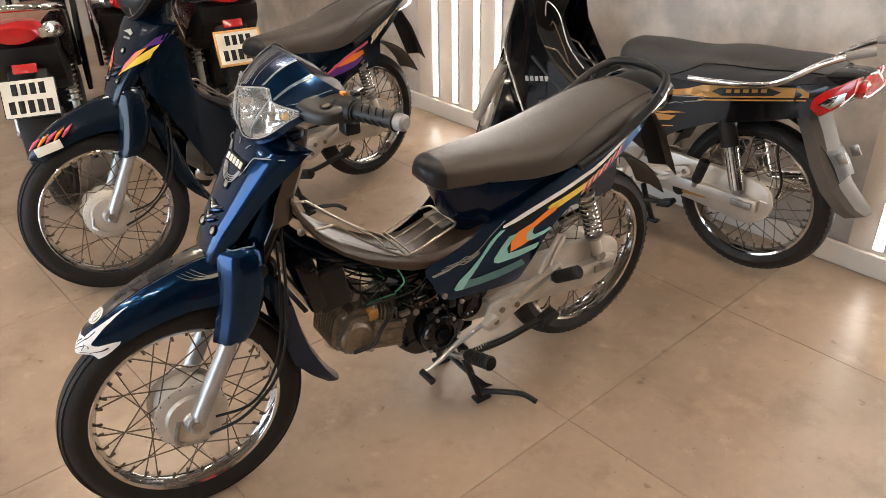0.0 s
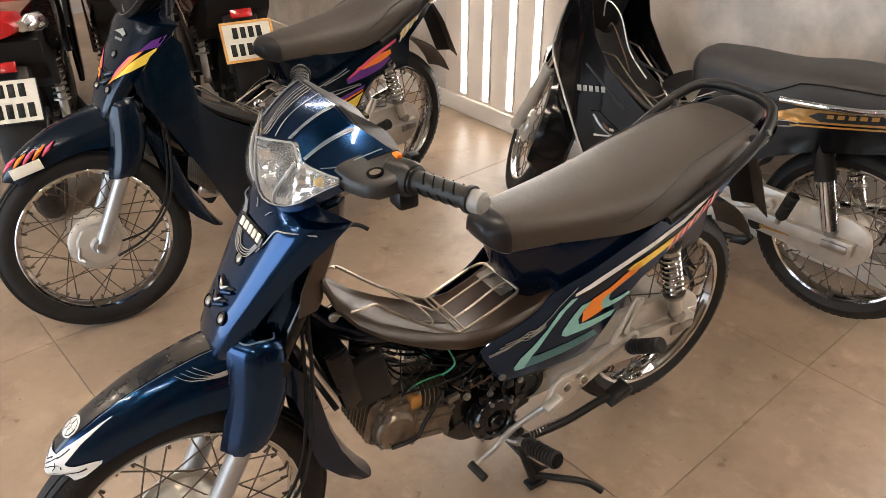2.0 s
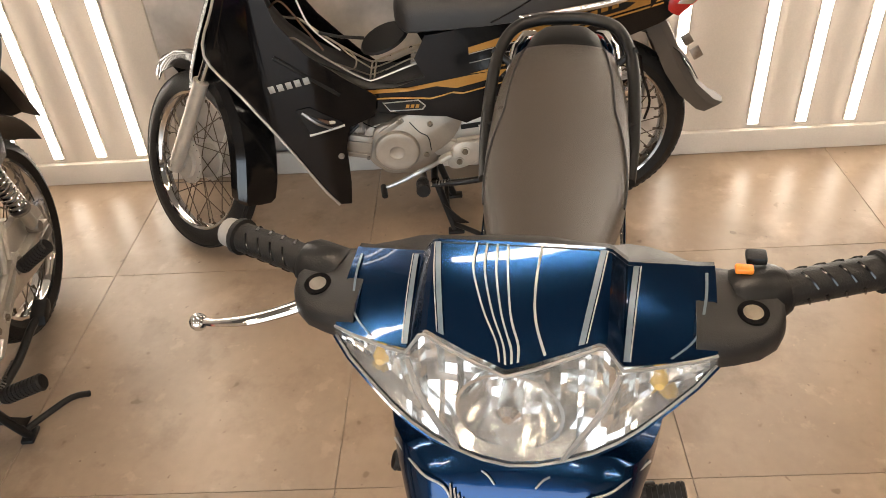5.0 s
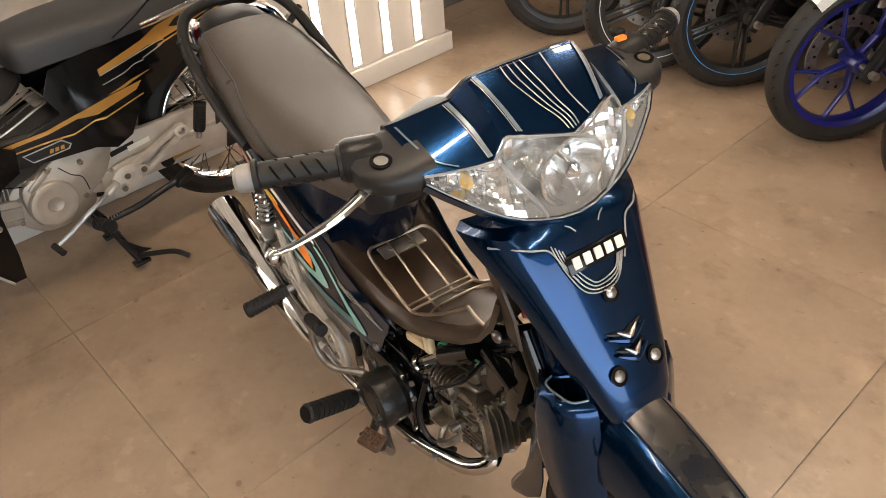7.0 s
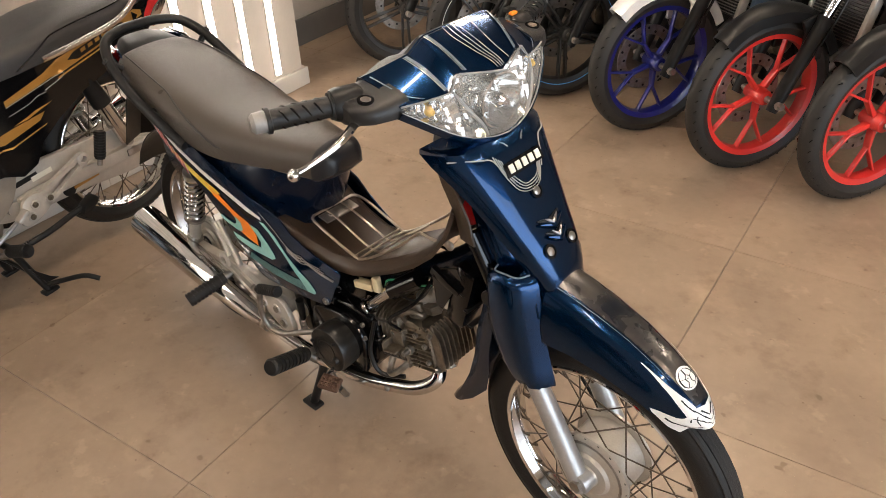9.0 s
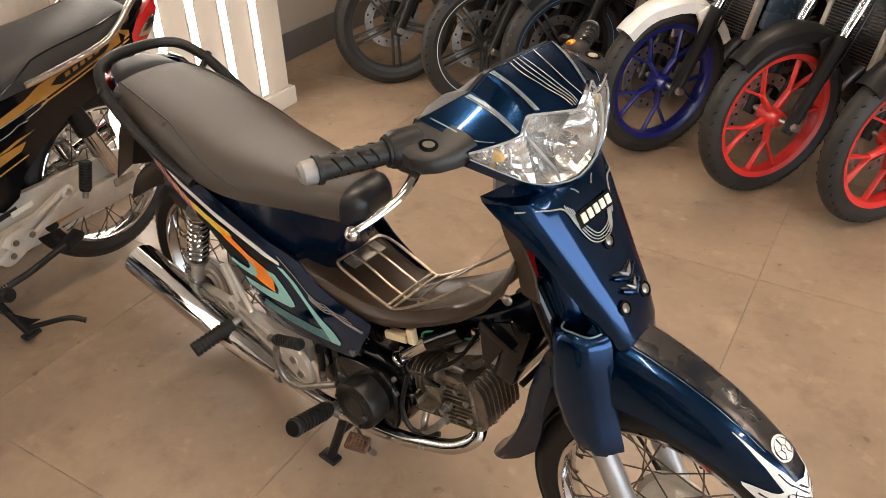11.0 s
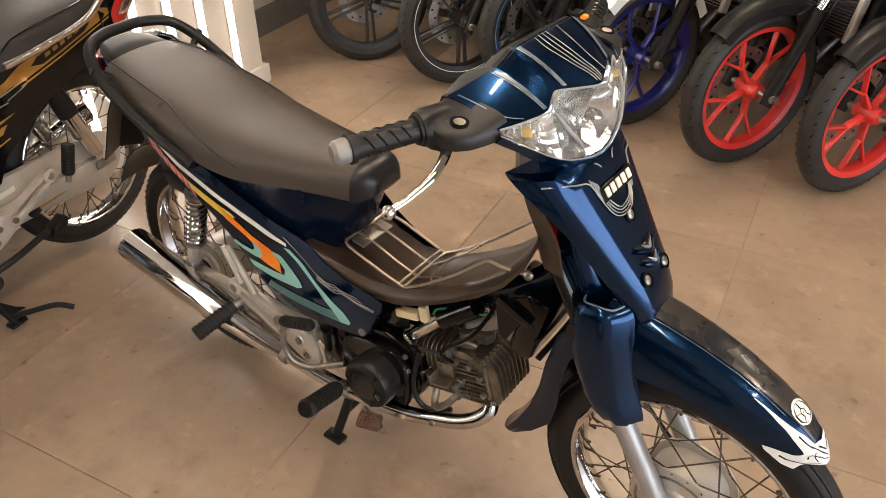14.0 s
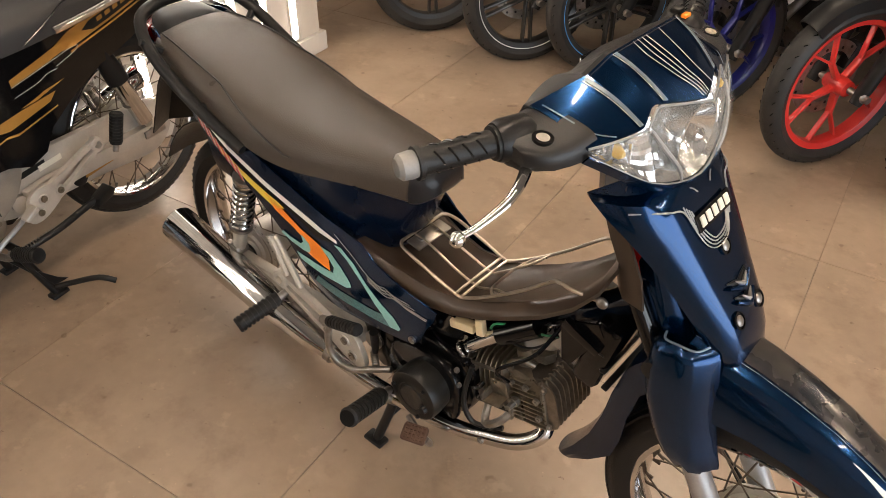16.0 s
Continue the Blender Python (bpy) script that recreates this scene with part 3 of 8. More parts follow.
def cast_wheel(root, name, centre, r_out, tyre_w, paint, edge=None, steer=None, arms=5, forked=True):
    """Cast alloy wheel with forked arms, a brake disc and a sport tyre."""
    w = part(name, lathe([(0.012, -0.085), (0.012, 0.085)], 12), STEEL, root, "cast alloy wheel with a black sport tyre", (steer or Matrix()) @ Matrix.Translation(centre))
    rim_r = 0.2300
    prof, h = [], r_out - rim_r
    for k in range(13):
        a = math.pi * k / 12
        prof.append((rim_r + 0.002 + h * math.sin(a) ** 0.8, -tyre_w / 2 * math.cos(a) * (1.0 if 0 < k < 12 else 0.75)))
    prof += [(rim_r - 0.006, tyre_w * 0.3), (rim_r - 0.006, -tyre_w * 0.3)]
    part("tyre", lathe(prof, 72, closed=True), TYRE_WORN, w, "black sport tyre with slanted grooves")
    groove = bmesh.new()
    for k in range(44):
        for side in (-1, 1):
            a = 2 * math.pi * (k + 0.25 * (side + 1)) / 44
            m = pose(0, 0, 0, 0, -math.degrees(a), 0) @ pose(rim_r + 0.002 + h * 0.918 - 0.0066, side * tyre_w * 0.22, 0, 0, 0, side * 20) @ pose(0, 0, 0, side * 50, 0, 0)
            box(0, 0, 0, 0.008, 0.038, 0.0030, 0, m=m, bm=groove)
    part("groove", groove, GLOSS_BLACK, w)["kind"] = "stuff"
    rw = tyre_w * 0.36
    rim = [(rim_r + 0.004, -rw), (rim_r - 0.004, -rw + 0.002), (rim_r - 0.020, -rw * 0.75), (rim_r - 0.026, 0), (rim_r - 0.020, rw * 0.75), (rim_r - 0.004, rw - 0.002),
           (rim_r + 0.004, rw), (rim_r + 0.004, rw - 0.006), (rim_r - 0.006, rw * 0.6), (rim_r - 0.008, -rw * 0.6), (rim_r + 0.004, -rw + 0.006)]
    part("rim", lathe(rim, 72, closed=True), paint, w)
    if edge:
        for side in (-1, 1):
            part("rim_tape", lathe([(rim_r - 0.001, side * (rw + 0.0006)), (rim_r + 0.006, side * (rw + 0.002))], 72), edge, w, "coloured tape round the rim's edge")
    part("hub", lathe([(0, -0.05), (0.020, -0.05), (0.027, -0.045), (0.031, -0.02), (0.031, 0.02), (0.027, 0.045), (0.020, 0.05), (0, 0.05)], 28), paint, w)
    rr = rim_r - 0.018
    bm = bmesh.new()
    if forked:
        join(bm, prism([(0.022, -0.0090), (0.104, -0.0055), (0.108, 0), (0.104, 0.0055), (0.022, 0.0090)], -0.013, 0.015, 0.003))
        for s in (-1, 1):
            join(bm, prism([(0.095, s * 0.000), (0.107, s * 0.001), (rr, s * 0.056), (rr - 0.003, s * 0.064), (0.098, s * 0.0058)], -0.009, 0.011, 0.0020))
    else:
        for s in (-1, 1):
            join(bm, prism([(0.026, s * 0.007), (rr, s * 0.012), (rr, s * 0.023), (0.026, s * 0.018)], -0.013, 0.013, 0.003))
    me = finish(bm, paint, "arm")
    for k in range(arms):
        part("arm", me, None, w, "", pose(0, 0, 0, 0, -360 * k / arms + 18, 0))
    disc = lathe([(0.092, -0.056), (0.132, -0.056), (0.132, -0.0605), (0.092, -0.0605)], 48, closed=True)
    part("brake_disc", disc, STEEL, w, "drilled steel brake disc")
    holes = bmesh.new()
    for k in range(20):
        a = 2 * math.pi * k / 20
        lathe([(0, -0.0032), (0.0055, -0.0032), (0.0055, 0.0032), (0, 0.0032)], 8, holes, Matrix.Translation(((0.104 + 0.016 * (k % 2)) * math.cos(a), -0.0583, (0.104 + 0.016 * (k % 2)) * math.sin(a))))
    part("disc_hole", holes, SATIN_BLACK, w)["kind"] = "stuff"
    return w


def shock(root, top, bottom, r=0.021, coil=CHROME, cover=None, turns=9):
    """A coil-over rear shock with its eyes."""
    top, bottom = Vector(top), Vector(bottom)
    d = (bottom - top)
    s = part("shock_absorber", tube([top, top + d * 0.5], 0.014, 12), STEEL, root, "rear shock absorber with a chromed coil spring")
    part("damper", tube([top + d * 0.45, bottom], 0.016, 12), ALLOY, s)
    ax = d.normalized()
    e1 = ax.orthogonal().normalized()
    e2 = ax.cross(e1)
    n = turns * 14
    pts = [top + d * (0.12 + 0.55 * k / n) + r * (math.cos(2 * math.pi * turns * k / n) * e1 + math.sin(2 * math.pi * turns * k / n) * e2) for k in range(n + 1)]
    part("coil_spring", tube(pts, 0.0042, 6), coil, s)
    if cover:
        part("spring_cover", tube([top + d * 0.02, top + d * 0.30, top + d * 0.32], [r * 1.0, r * 1.25, r * 1.15], 16), cover, s)
    for p in (top, bottom):
        part("eye", lathe([(0, -0.016), (0.015, -0.016), (0.017, -0.012), (0.017, 0.012), (0.015, 0.016), (0, 0.016)], 16, m=Matrix.Translation(p)), STEEL, s)
    for a in (0.10, 0.68):
        q = top + d * a
        part("spring_seat", tube([q, q + ax * 0.008], r + 0.006, 16), STEEL, s)
    return s


def footpeg(root, a, b, name="footpeg", r=0.017, mat=RUBBER):
    """A rubber peg with ribs from a to b."""
    a, b = Vector(a), Vector(b)
    d = b - a
    bm = tube([a, b], r * 0.86, 12)
    peg = part(name, bm, mat, root, "ribbed black rubber footpeg")
    for k in range(9):
        p = a + d * (0.10 + 0.8 * k / 8)
        part("rib", tube([p - d * 0.030, p + d * 0.030], r, 14), mat, peg)
    part("end_cap", tube([b - d * 0.05, b], [r * 1.05, r * 0.85], 14), mat, peg)
    part("peg_mount", tube([a - d * 0.25, a + d * 0.02], 0.009, 10), STEEL, peg)
    return peg


def bolt(parent, p, r=0.008, axis="y", side=1, mat=STEEL, name="bolt"):
    m = Matrix.Translation(p) @ (pose(0, 0, 0) if axis == "y" else (pose(0, 0, 0, 0, 0, -90) if axis == "x" else pose(0, 0, 0, 90, 0, 0)))
    bm = lathe([(0, side * 0.006), (r * 0.55, side * 0.006), (r * 0.6, side * 0.004), (r, side * 0.004), (r, -side * 0.002), (0, -side * 0.002)], 12, m=m)
    return part(name, bm, mat, parent)


# ---------------------------------------------------------------- underbone motorcycle with a step-through body
AX_F, AX_R = Vector((0.622, 0.0, 0.279)), Vector((-0.598, 0.0, 0.296))
HEAD = Vector((0.300, 0.0, 0.850))
RAKE = (HEAD - AX_F).normalized()


def steer_matrix(deg):
    return Matrix.Translation(HEAD) @ Matrix.Rotation(radians(deg), 4, RAKE) @ Matrix.Translation(-HEAD)


def half_width(x, z):
    """Half the body's width along the side covers."""
    w = float(np.interp(x, [-0.80, -0.70, -0.55, -0.40, -0.25, -0.12, 0.0, 0.06], [0.075, 0.104, 0.122, 0.130, 0.129, 0.118, 0.104, 0.094]))
    mid = float(np.interp(x, [-0.8, -0.6, -0.4, -0.2, 0.05], [0.78, 0.69, 0.58, 0.50, 0.46]))
    return w - 1.1 * max(0.0, mid - 0.03 - z) ** 2 - 1.9 * max(0.0, z - mid - 0.05) ** 2


SIDE_OUT = [(0.018, 0.492), (-0.002, 0.445), (-0.026, 0.395), (-0.05, 0.382), (-0.11, 0.377), (-0.20, 0.371), (-0.268, 0.369), (-0.290, 0.392), (-0.320, 0.440), (-0.362, 0.505), (-0.430, 0.556), (-0.537, 0.605),
            (-0.65, 0.674), (-0.752, 0.745), (-0.795, 0.795), (-0.770, 0.810), (-0.70, 0.780), (-0.61, 0.736), (-0.505, 0.691), (-0.404, 0.659), (-0.312, 0.628), (-0.223, 0.598), (-0.150, 0.578), (-0.115, 0.548), (-0.04, 0.512)]
def seat_rings(x0, length, tops, seams, widths, crown=0.016, grow=0.0, upto=1.0):
    """Cross-sections of a saddle along x, rounded off at both ends: top heights, seam heights and half-widths at even steps."""
    rings = []
    n = 40
    for i in range(n + 1):
        t = upto * (i / n)
        if upto == 1.0:
            t = 0.5 - 0.5 * math.cos(math.pi * t) * (0.85 + 0.15 * abs(math.cos(math.pi * t)))
            t = min(1.0, max(0.0, t))
        x = x0 - length * t
        k = np.linspace(0, 1, len(tops))
        zt, zs, w = (float(np.interp(max(t, 0.012), k, a)) for a in (tops, seams, widths))
        d = min(1.0, (t * length + 0.0015) / 0.045)
        e = min(1.0, ((1 - t) * length + 0.002) / 0.05)
        f = math.sqrt(max(0.0, 1 - (1 - d) ** 2)) * math.sqrt(max(0.0, 1 - (1 - e) ** 2))
        zm = zs + 0.45 * (zt - zs)
        zt, zs, w = zm + (zt - zm) * f + grow, zm + (zs - zm) * f - grow, w * (0.25 + 0.75 * f) + grow
        ring = []
        for j in range(25):
            a = math.pi * j / 24
            c, s = math.cos(a), math.sin(a)
            y = w * math.copysign(abs(c) ** 0.62, c)
            z = zs + (zt - zs) * (s ** 0.5 if s > 0 else 0) - crown * (abs(y) / max(w, 1e-4)) ** 2 * 0.4
            ring.append((x + grow * (1 - 2 * t), y, z))
        ring += [(x, -w * 0.92, zs - 0.012 * f), (x, -w * 0.45, zs - 0.018 * f), (x, w * 0.45, zs - 0.018 * f), (x, w * 0.92, zs - 0.012 * f)]
        rings.append(ring)
    return rings


def smooth_table(vals, n=25):
    """Even values along a smooth curve through the given ones."""
    p = curve_pts([(i, v, 0) for i, v in enumerate(vals)], 6)
    return list(np.interp(np.linspace(0, len(vals) - 1, n), [q.x for q in p], [q.y for q in p]))


def front_end(root, paint, dark, steer, white_tip=True, cowl="visor", fender_label="", shell_mat=None, bar_mat=None):
    """Fork, front wheel, fender, handlebar and head cowl, turned with the steering."""
    S = steer_matrix(steer)
    spoked_wheel(root, "front_wheel", AX_F, 0.280, 0.069, 0.079, 0.108, steer=S, blocks=False)
    up = RAKE
    fork = part("fork", tube([AX_F + up * 0.40 + Vector((0, -0.10, 0)), AX_F + up * 0.40 + Vector((0, 0.10, 0))], 0.016, 10), SATIN_BLACK, root, "telescopic front fork", S)
    off = Vector((-0.012, 0, 0.012))
    for s in (-1, 1):
        o = Vector((0, s * 0.070, 0)) + off
        leg = part("fork_leg", tube([AX_F + o - up * 0.035, AX_F + o + up * 0.02, AX_F + o + up * 0.27, AX_F + o + up * 0.285], [0.019, 0.0205, 0.0195, 0.021], 18), FORK, fork, "silver fork leg")
        part("stanchion", tube([AX_F + o + up * 0.27, AX_F + o + up * 0.50], 0.0145, 14), GLOSS_BLACK, fork)
        part("axle_nut", lathe([(0, 0.012 * s), (0.013, 0.012 * s), (0.013, 0), (0.018, 0), (0.018, -0.006 * s), (0, -0.006 * s)], 6, m=Matrix.Translation(AX_F + Vector((0, s * 0.080, 0)))), STEEL, fork)
        part("axle_lug", lathe([(0, 0.02 * s), (0.021, 0.02 * s), (0.024, 0.014 * s), (0.024, -0.014 * s), (0, -0.014 * s)], 18, m=Matrix.Translation(AX_F + Vector((0, s * 0.064, 0)))), FORK, fork)
    # brake arm and cables on the left
    part("brake_arm", tube([AX_F + Vector((0.03, 0.066, 0.01)), AX_F + Vector((0.045, 0.07, -0.035)), AX_F + Vector((0.03, 0.075, -0.05))], 0.006, 8, smooth=4), STEEL, fork, "", S)
    part("front_brake_cable", tube([(0.60, 0.078, 0.24), (0.52, 0.12, 0.29), (0.43, 0.125, 0.38), (0.385, 0.10, 0.52), (0.36, 0.06, 0.72)], 0.0038, 7, smooth=7), SATIN_BLACK, root, "black brake cable")
    part("speedometer_cable", tube([(0.58, 0.082, 0.285), (0.50, 0.118, 0.315), (0.43, 0.115, 0.40), (0.392, 0.09, 0.54), (0.37, 0.05, 0.72)], 0.0034, 7, smooth=7), SATIN_BLACK, root, "black speedometer cable")
    # fender: a peaked sheet over the tyre, with sides that run down to a level edge
    st = [(0.808, 0.512, 0.500, 0.018), (0.801, 0.529, 0.497, 0.032), (0.784, 0.552, 0.506, 0.042), (0.755, 0.578, 0.522, 0.049), (0.712, 0.605, 0.539, 0.054), (0.66, 0.631, 0.553, 0.058), (0.60, 0.652, 0.561, 0.062), (0.545, 0.667, 0.558, 0.065), (0.50, 0.675, 0.552, 0.067), (0.45, 0.678, 0.56, 0.068)]
    rings = []
    for x, zt, zb, w in st:
        ring = []
        for j in range(15):
            a = math.pi * j / 14
            c, s = math.cos(a), math.sin(a)
            y = w * math.copysign(abs(c) ** 0.75, c)
            z = zb + (zt - zb) * s ** 0.85
            xx = x + 0.006 * s - 0.025 * abs(c) ** 3
            ring.append((xx, y, z))
        rings.append(ring)
    front_end.rings = rings
    fender = part("front_fender", shell(rings, 0.003), paint, root, fender_label or "glossy painted front fender", S)
    # side cowls round the fork
    for s in (-1, 1):
        rr = []
        for z, xb, xf, w in ((0.684, 0.424, 0.484, 0.088), (0.680, 0.416, 0.492, 0.095), (0.668, 0.411, 0.497, 0.099), (0.63, 0.410, 0.503, 0.102), (0.585, 0.414, 0.510, 0.102), (0.54, 0.428, 0.519, 0.100), (0.50, 0.446, 0.530, 0.099), (0.476, 0.462, 0.538, 0.097), (0.464, 0.474, 0.540, 0.093)):
            m_ = xf - xb
            rr.append([(xb + 0.012, s * 0.050, z), (xb, s * (w - 0.018), z), (xb + 0.10 * m_, s * (w - 0.004), z), (xb + 0.28 * m_, s * (w + 0.002), z + 0.002), (xb + 0.46 * m_, s * (w - 0.002), z + 0.003), (xb + 0.62 * m_, s * (w + 0.001), z + 0.002), (xb + 0.84 * m_, s * (w - 0.010), z), (xf, s * (w - 0.030), z), (xf + 0.006, s * 0.056, z)])
        cw = part("fork_cowl", shell(rr, 0.003), paint, root, "glossy painted fork cowl with two creases", S, sharp=70)
        part("cowl_edge", tube([(x, y, z + 0.0015) for x, y, z in (rr[0][1], rr[0][2], rr[0][4], rr[0][6], rr[0][7])], 0.0016, 6, smooth=4), BAND, cw, "pale worn upper edge")
    # inner rear part of the fender with its long flap
    rr = []
    for x, z, w in ((0.50, 0.655, 0.066), (0.42, 0.625, 0.066), (0.372, 0.56, 0.064), (0.350, 0.48, 0.060), (0.338, 0.41, 0.056), (0.318, 0.34, 0.052), (0.288, 0.275, 0.048), (0.262, 0.232, 0.042), (0.252, 0.222, 0.034)):
        k = Vector((0.6, 0, 0.28)) - Vector((x, 0, z))
        k.normalize()
        dep = float(np.interp(z, [0.222, 0.25, 0.34, 0.45], [0.016, 0.034, 0.052, 0.048]))
        rr.append([(x + k.x * dep, w, z + k.z * dep), (x + k.x * dep * 0.5, w * 1.02, z + k.z * dep * 0.5), (x, w * 0.85, z), (x - k.x * 0.006, w * 0.4, z - k.z * 0.006), (x - k.x * 0.007, 0, z - k.z * 0.007),
                   (x - k.x * 0.006, -w * 0.4, z - k.z * 0.006), (x, -w * 0.85, z), (x + k.x * dep * 0.5, -w * 1.02, z + k.z * dep * 0.5), (x + k.x * dep, -w, z + k.z * dep)])
    part("fender_flap", shell(rr, 0.003), dark, root, "dark rear flap of the front fender", S)
    return S, fender


def handlebar(root, S, paint, cover, levers=True, ends=BARGREY):
    """Cowled handlebar with grips, switches, levers and the big head lamp."""
    hb = part("handlebar", tube([(0.226, -0.24, 0.983), (0.250, -0.16, 0.984), (0.250, 0.16, 0.984), (0.226, 0.24, 0.983)], 0.011, 12, smooth=4), STEEL, root, "cowled handlebar with black rubber grips", S)
    for s in (-1, 1):
        a, b = Vector((0.229, s * 0.224, 0.983)), Vector((0.190, s * 0.322, 0.983))
        d = b - a
        g = tube([a, a + d * 0.06, a + d * 0.07, a + d * 0.93, a + d * 0.94, a + d], [0.0215, 0.0215, 0.0168, 0.0165, 0.0205, 0.0205], 20)
        gp = part("grip", g, GRIP, hb, "black rubber grip with slanted grooves")
        ribs = bmesh.new()
        ax = d.normalized()
        e1 = ax.cross(Vector((0, 0, 1))).normalized()
        e2 = ax.cross(e1)
        for k in range(4):
            for q in range(4):
                pts = [a + d * (0.20 + 0.17 * k + 0.09 * t) + 0.0168 * (math.cos(q * 1.571 + t * 1.1) * e1 + math.sin(q * 1.571 + t * 1.1) * e2) for t in (0, 0.33, 0.66, 1)]
                tube(pts, 0.0014, 5, ribs)
        part("groove", ribs, GLOSS_BLACK, gp)
        part("bar_end", tube([b, b + ax * 0.004, b + ax * 0.018, b + ax * 0.023], [0.0165, 0.0172, 0.016, 0.011], 18), ends, hb, "grey bar end weight")
        # switch box
        c = a - d * 0.02
        part("switch_housing", tube([c - ax * 0.045, c - ax * 0.038, c - ax * 0.004, c + ax * 0.004], [0.022, 0.027, 0.027, 0.024], 18), SATIN_BLACK, hb)
        if s > 0:
            part("switch_button", box(c.x - 0.012, c.y - 0.018, c.z + 0.029, 0.016, 0.018, 0.008, 0.002), SATIN_BLACK, hb)
            part("switch_button", box(c.x + 0.008, c.y - 0.03, c.z + 0.030, 0.010, 0.016, 0.006, 0.002), ORANGE, hb, "orange switch")
            part("switch_block", box(c.x + 0.004, c.y - 0.022, c.z - 0.035, 0.034, 0.038, 0.03, 0.006), SATIN_BLACK, hb)
        else:
            part("lever_perch", box(c.x + 0.030, c.y + 0.016, c.z - 0.016, 0.038, 0.040, 0.018, 0.005), SATIN_BLACK, hb)
            part("front_brake_line", tube([(c.x + 0.046, c.y + 0.034, c.z - 0.018), (c.x + 0.060, c.y + 0.080, c.z - 0.026), (c.x + 0.062, c.y + 0.14, c.z - 0.036), (c.x + 0.050, c.y + 0.19, c.z - 0.055)], 0.0034, 7, smooth=5), GLOSS_BLACK, hb)
            part("cable_sleeve", tube([(c.x + 0.044, c.y + 0.030, c.z - 0.019), (c.x + 0.055, c.y + 0.062, c.z - 0.024)], [0.0075, 0.0055], 10), SATIN_BLACK, hb)
            part("perch_clamp", tube([(c.x + 0.014, c.y + 0.004, c.z - 0.010), (c.x + 0.014, c.y + 0.022, c.z - 0.010)], 0.020, 16), GLOSS_BLACK, hb)
            if levers:
                lv = part("brake_lever", tube([(c.x + 0.030, c.y + 0.020, c.z - 0.017), (c.x + 0.050, c.y - 0.012, c.z - 0.020), (c.x + 0.062, c.y - 0.050, c.z - 0.027), (c.x + 0.057, c.y - 0.092, c.z - 0.040), (c.x + 0.049, c.y - 0.116, c.z - 0.048)], [0.0085, 0.0078, 0.0064, 0.0048, 0.0046], 10, smooth=5, flat=0.7), CHROME, hb, "polished brake lever with a ball end")
                bm = bmesh.new()
                bmesh.ops.create_uvsphere(bm, u_segments=14, v_segments=10, radius=0.0098, matrix=Matrix.Translation((c.x + 0.047, c.y - 0.123, c.z - 0.051)))
                part("lever_ball", bm, CHROME, lv)
                part("pivot_screw", lathe([(0, 0.007), (0.006, 0.006), (0.0085, 0.002), (0.0085, -0.004), (0, -0.004)], 14, m=Matrix.Translation((c.x + 0.026, c.y + 0.014, c.z - 0.004)) @ pose(0, 0, 0, 90, 0, 0)), STEEL, lv)
        # cover round the bar with a blanked mirror hole
        rr = []
        for y, zc, hx0, hx1, hz in ((0.150, 0.982, 0.226, 0.322, 0.0215), (0.166, 0.981, 0.224, 0.319, 0.0195), (0.185, 0.979, 0.222, 0.313, 0.0165), (0.205, 0.978, 0.220, 0.304, 0.0155), (0.220, 0.978, 0.219, 0.290, 0.0145), (0.227, 0.978, 0.221, 0.276, 0.010)):
            ring = []
            for j in range(16):
                t = 2 * math.pi * j / 16
                c_, s_ = math.cos(t), math.sin(t)
                ring.append(((hx0 + hx1) / 2 + (hx1 - hx0) / 2 * math.copysign(abs(c_) ** 0.5, c_), s * y, zc + 0.004 + hz * math.copysign(abs(s_) ** 0.5, s_) - 0.007 * math.copysign(abs(c_) ** 0.5, c_)))
            rr.append(ring)
        cv = part("bar_cover", loft(rr), cover, hb, "dark grey plastic handlebar cover")
        mm = Matrix.Translation((0.277, s * 0.198, 0.9950)) @ pose(0, 0, 0, 90, 0, 0) @ pose(0, 0, 0, 0, 0, -9)
        part("mirror_hole_ring", lathe([(0.0085, -0.0020), (0.0125, -0.0020), (0.0132, 0.0), (0.0132, 0.003), (0.0085, 0.003)], 24, m=mm, closed=True), GLOSS_BLACK, cv)
        part("mirror_hole_plug", lathe([(0, -0.0008), (0.0044, -0.0008), (0.0072, 0.0006), (0.0085, 0.003), (0, 0.003)], 18, m=mm), STEEL if s < 0 else ENGINE, cv)
    return hb


YS = [0.0, 0.025, 0.050, 0.072, 0.078, 0.092, 0.110, 0.132, 0.152, 0.168]


def cowl_tables():
    """Front edge of the visor, lower edge of the lamp and back edge of the visor: (x, z) at the steps of YS."""
    edge = [(0.378, 1.006), (0.369, 1.009), (0.358, 1.012), (0.348, 1.015), (0.346, 1.012), (0.348, 0.991), (0.343, 0.989), (0.335, 0.987), (0.328, 0.986), (0.321, 0.985)]
    low = [(0.389, 0.901), (0.387, 0.903), (0.382, 0.908), (0.376, 0.914), (0.374, 0.917), (0.369, 0.923), (0.361, 0.934), (0.349, 0.950), (0.337, 0.965), (0.322, 0.977)]
    back = [(0.282, 1.063), (0.282, 1.063), (0.281, 1.062), (0.279, 1.060), (0.276, 1.056), (0.261, 1.032), (0.252, 1.025), (0.244, 1.019), (0.238, 1.014), (0.233, 1.011)]
    return edge, low, back


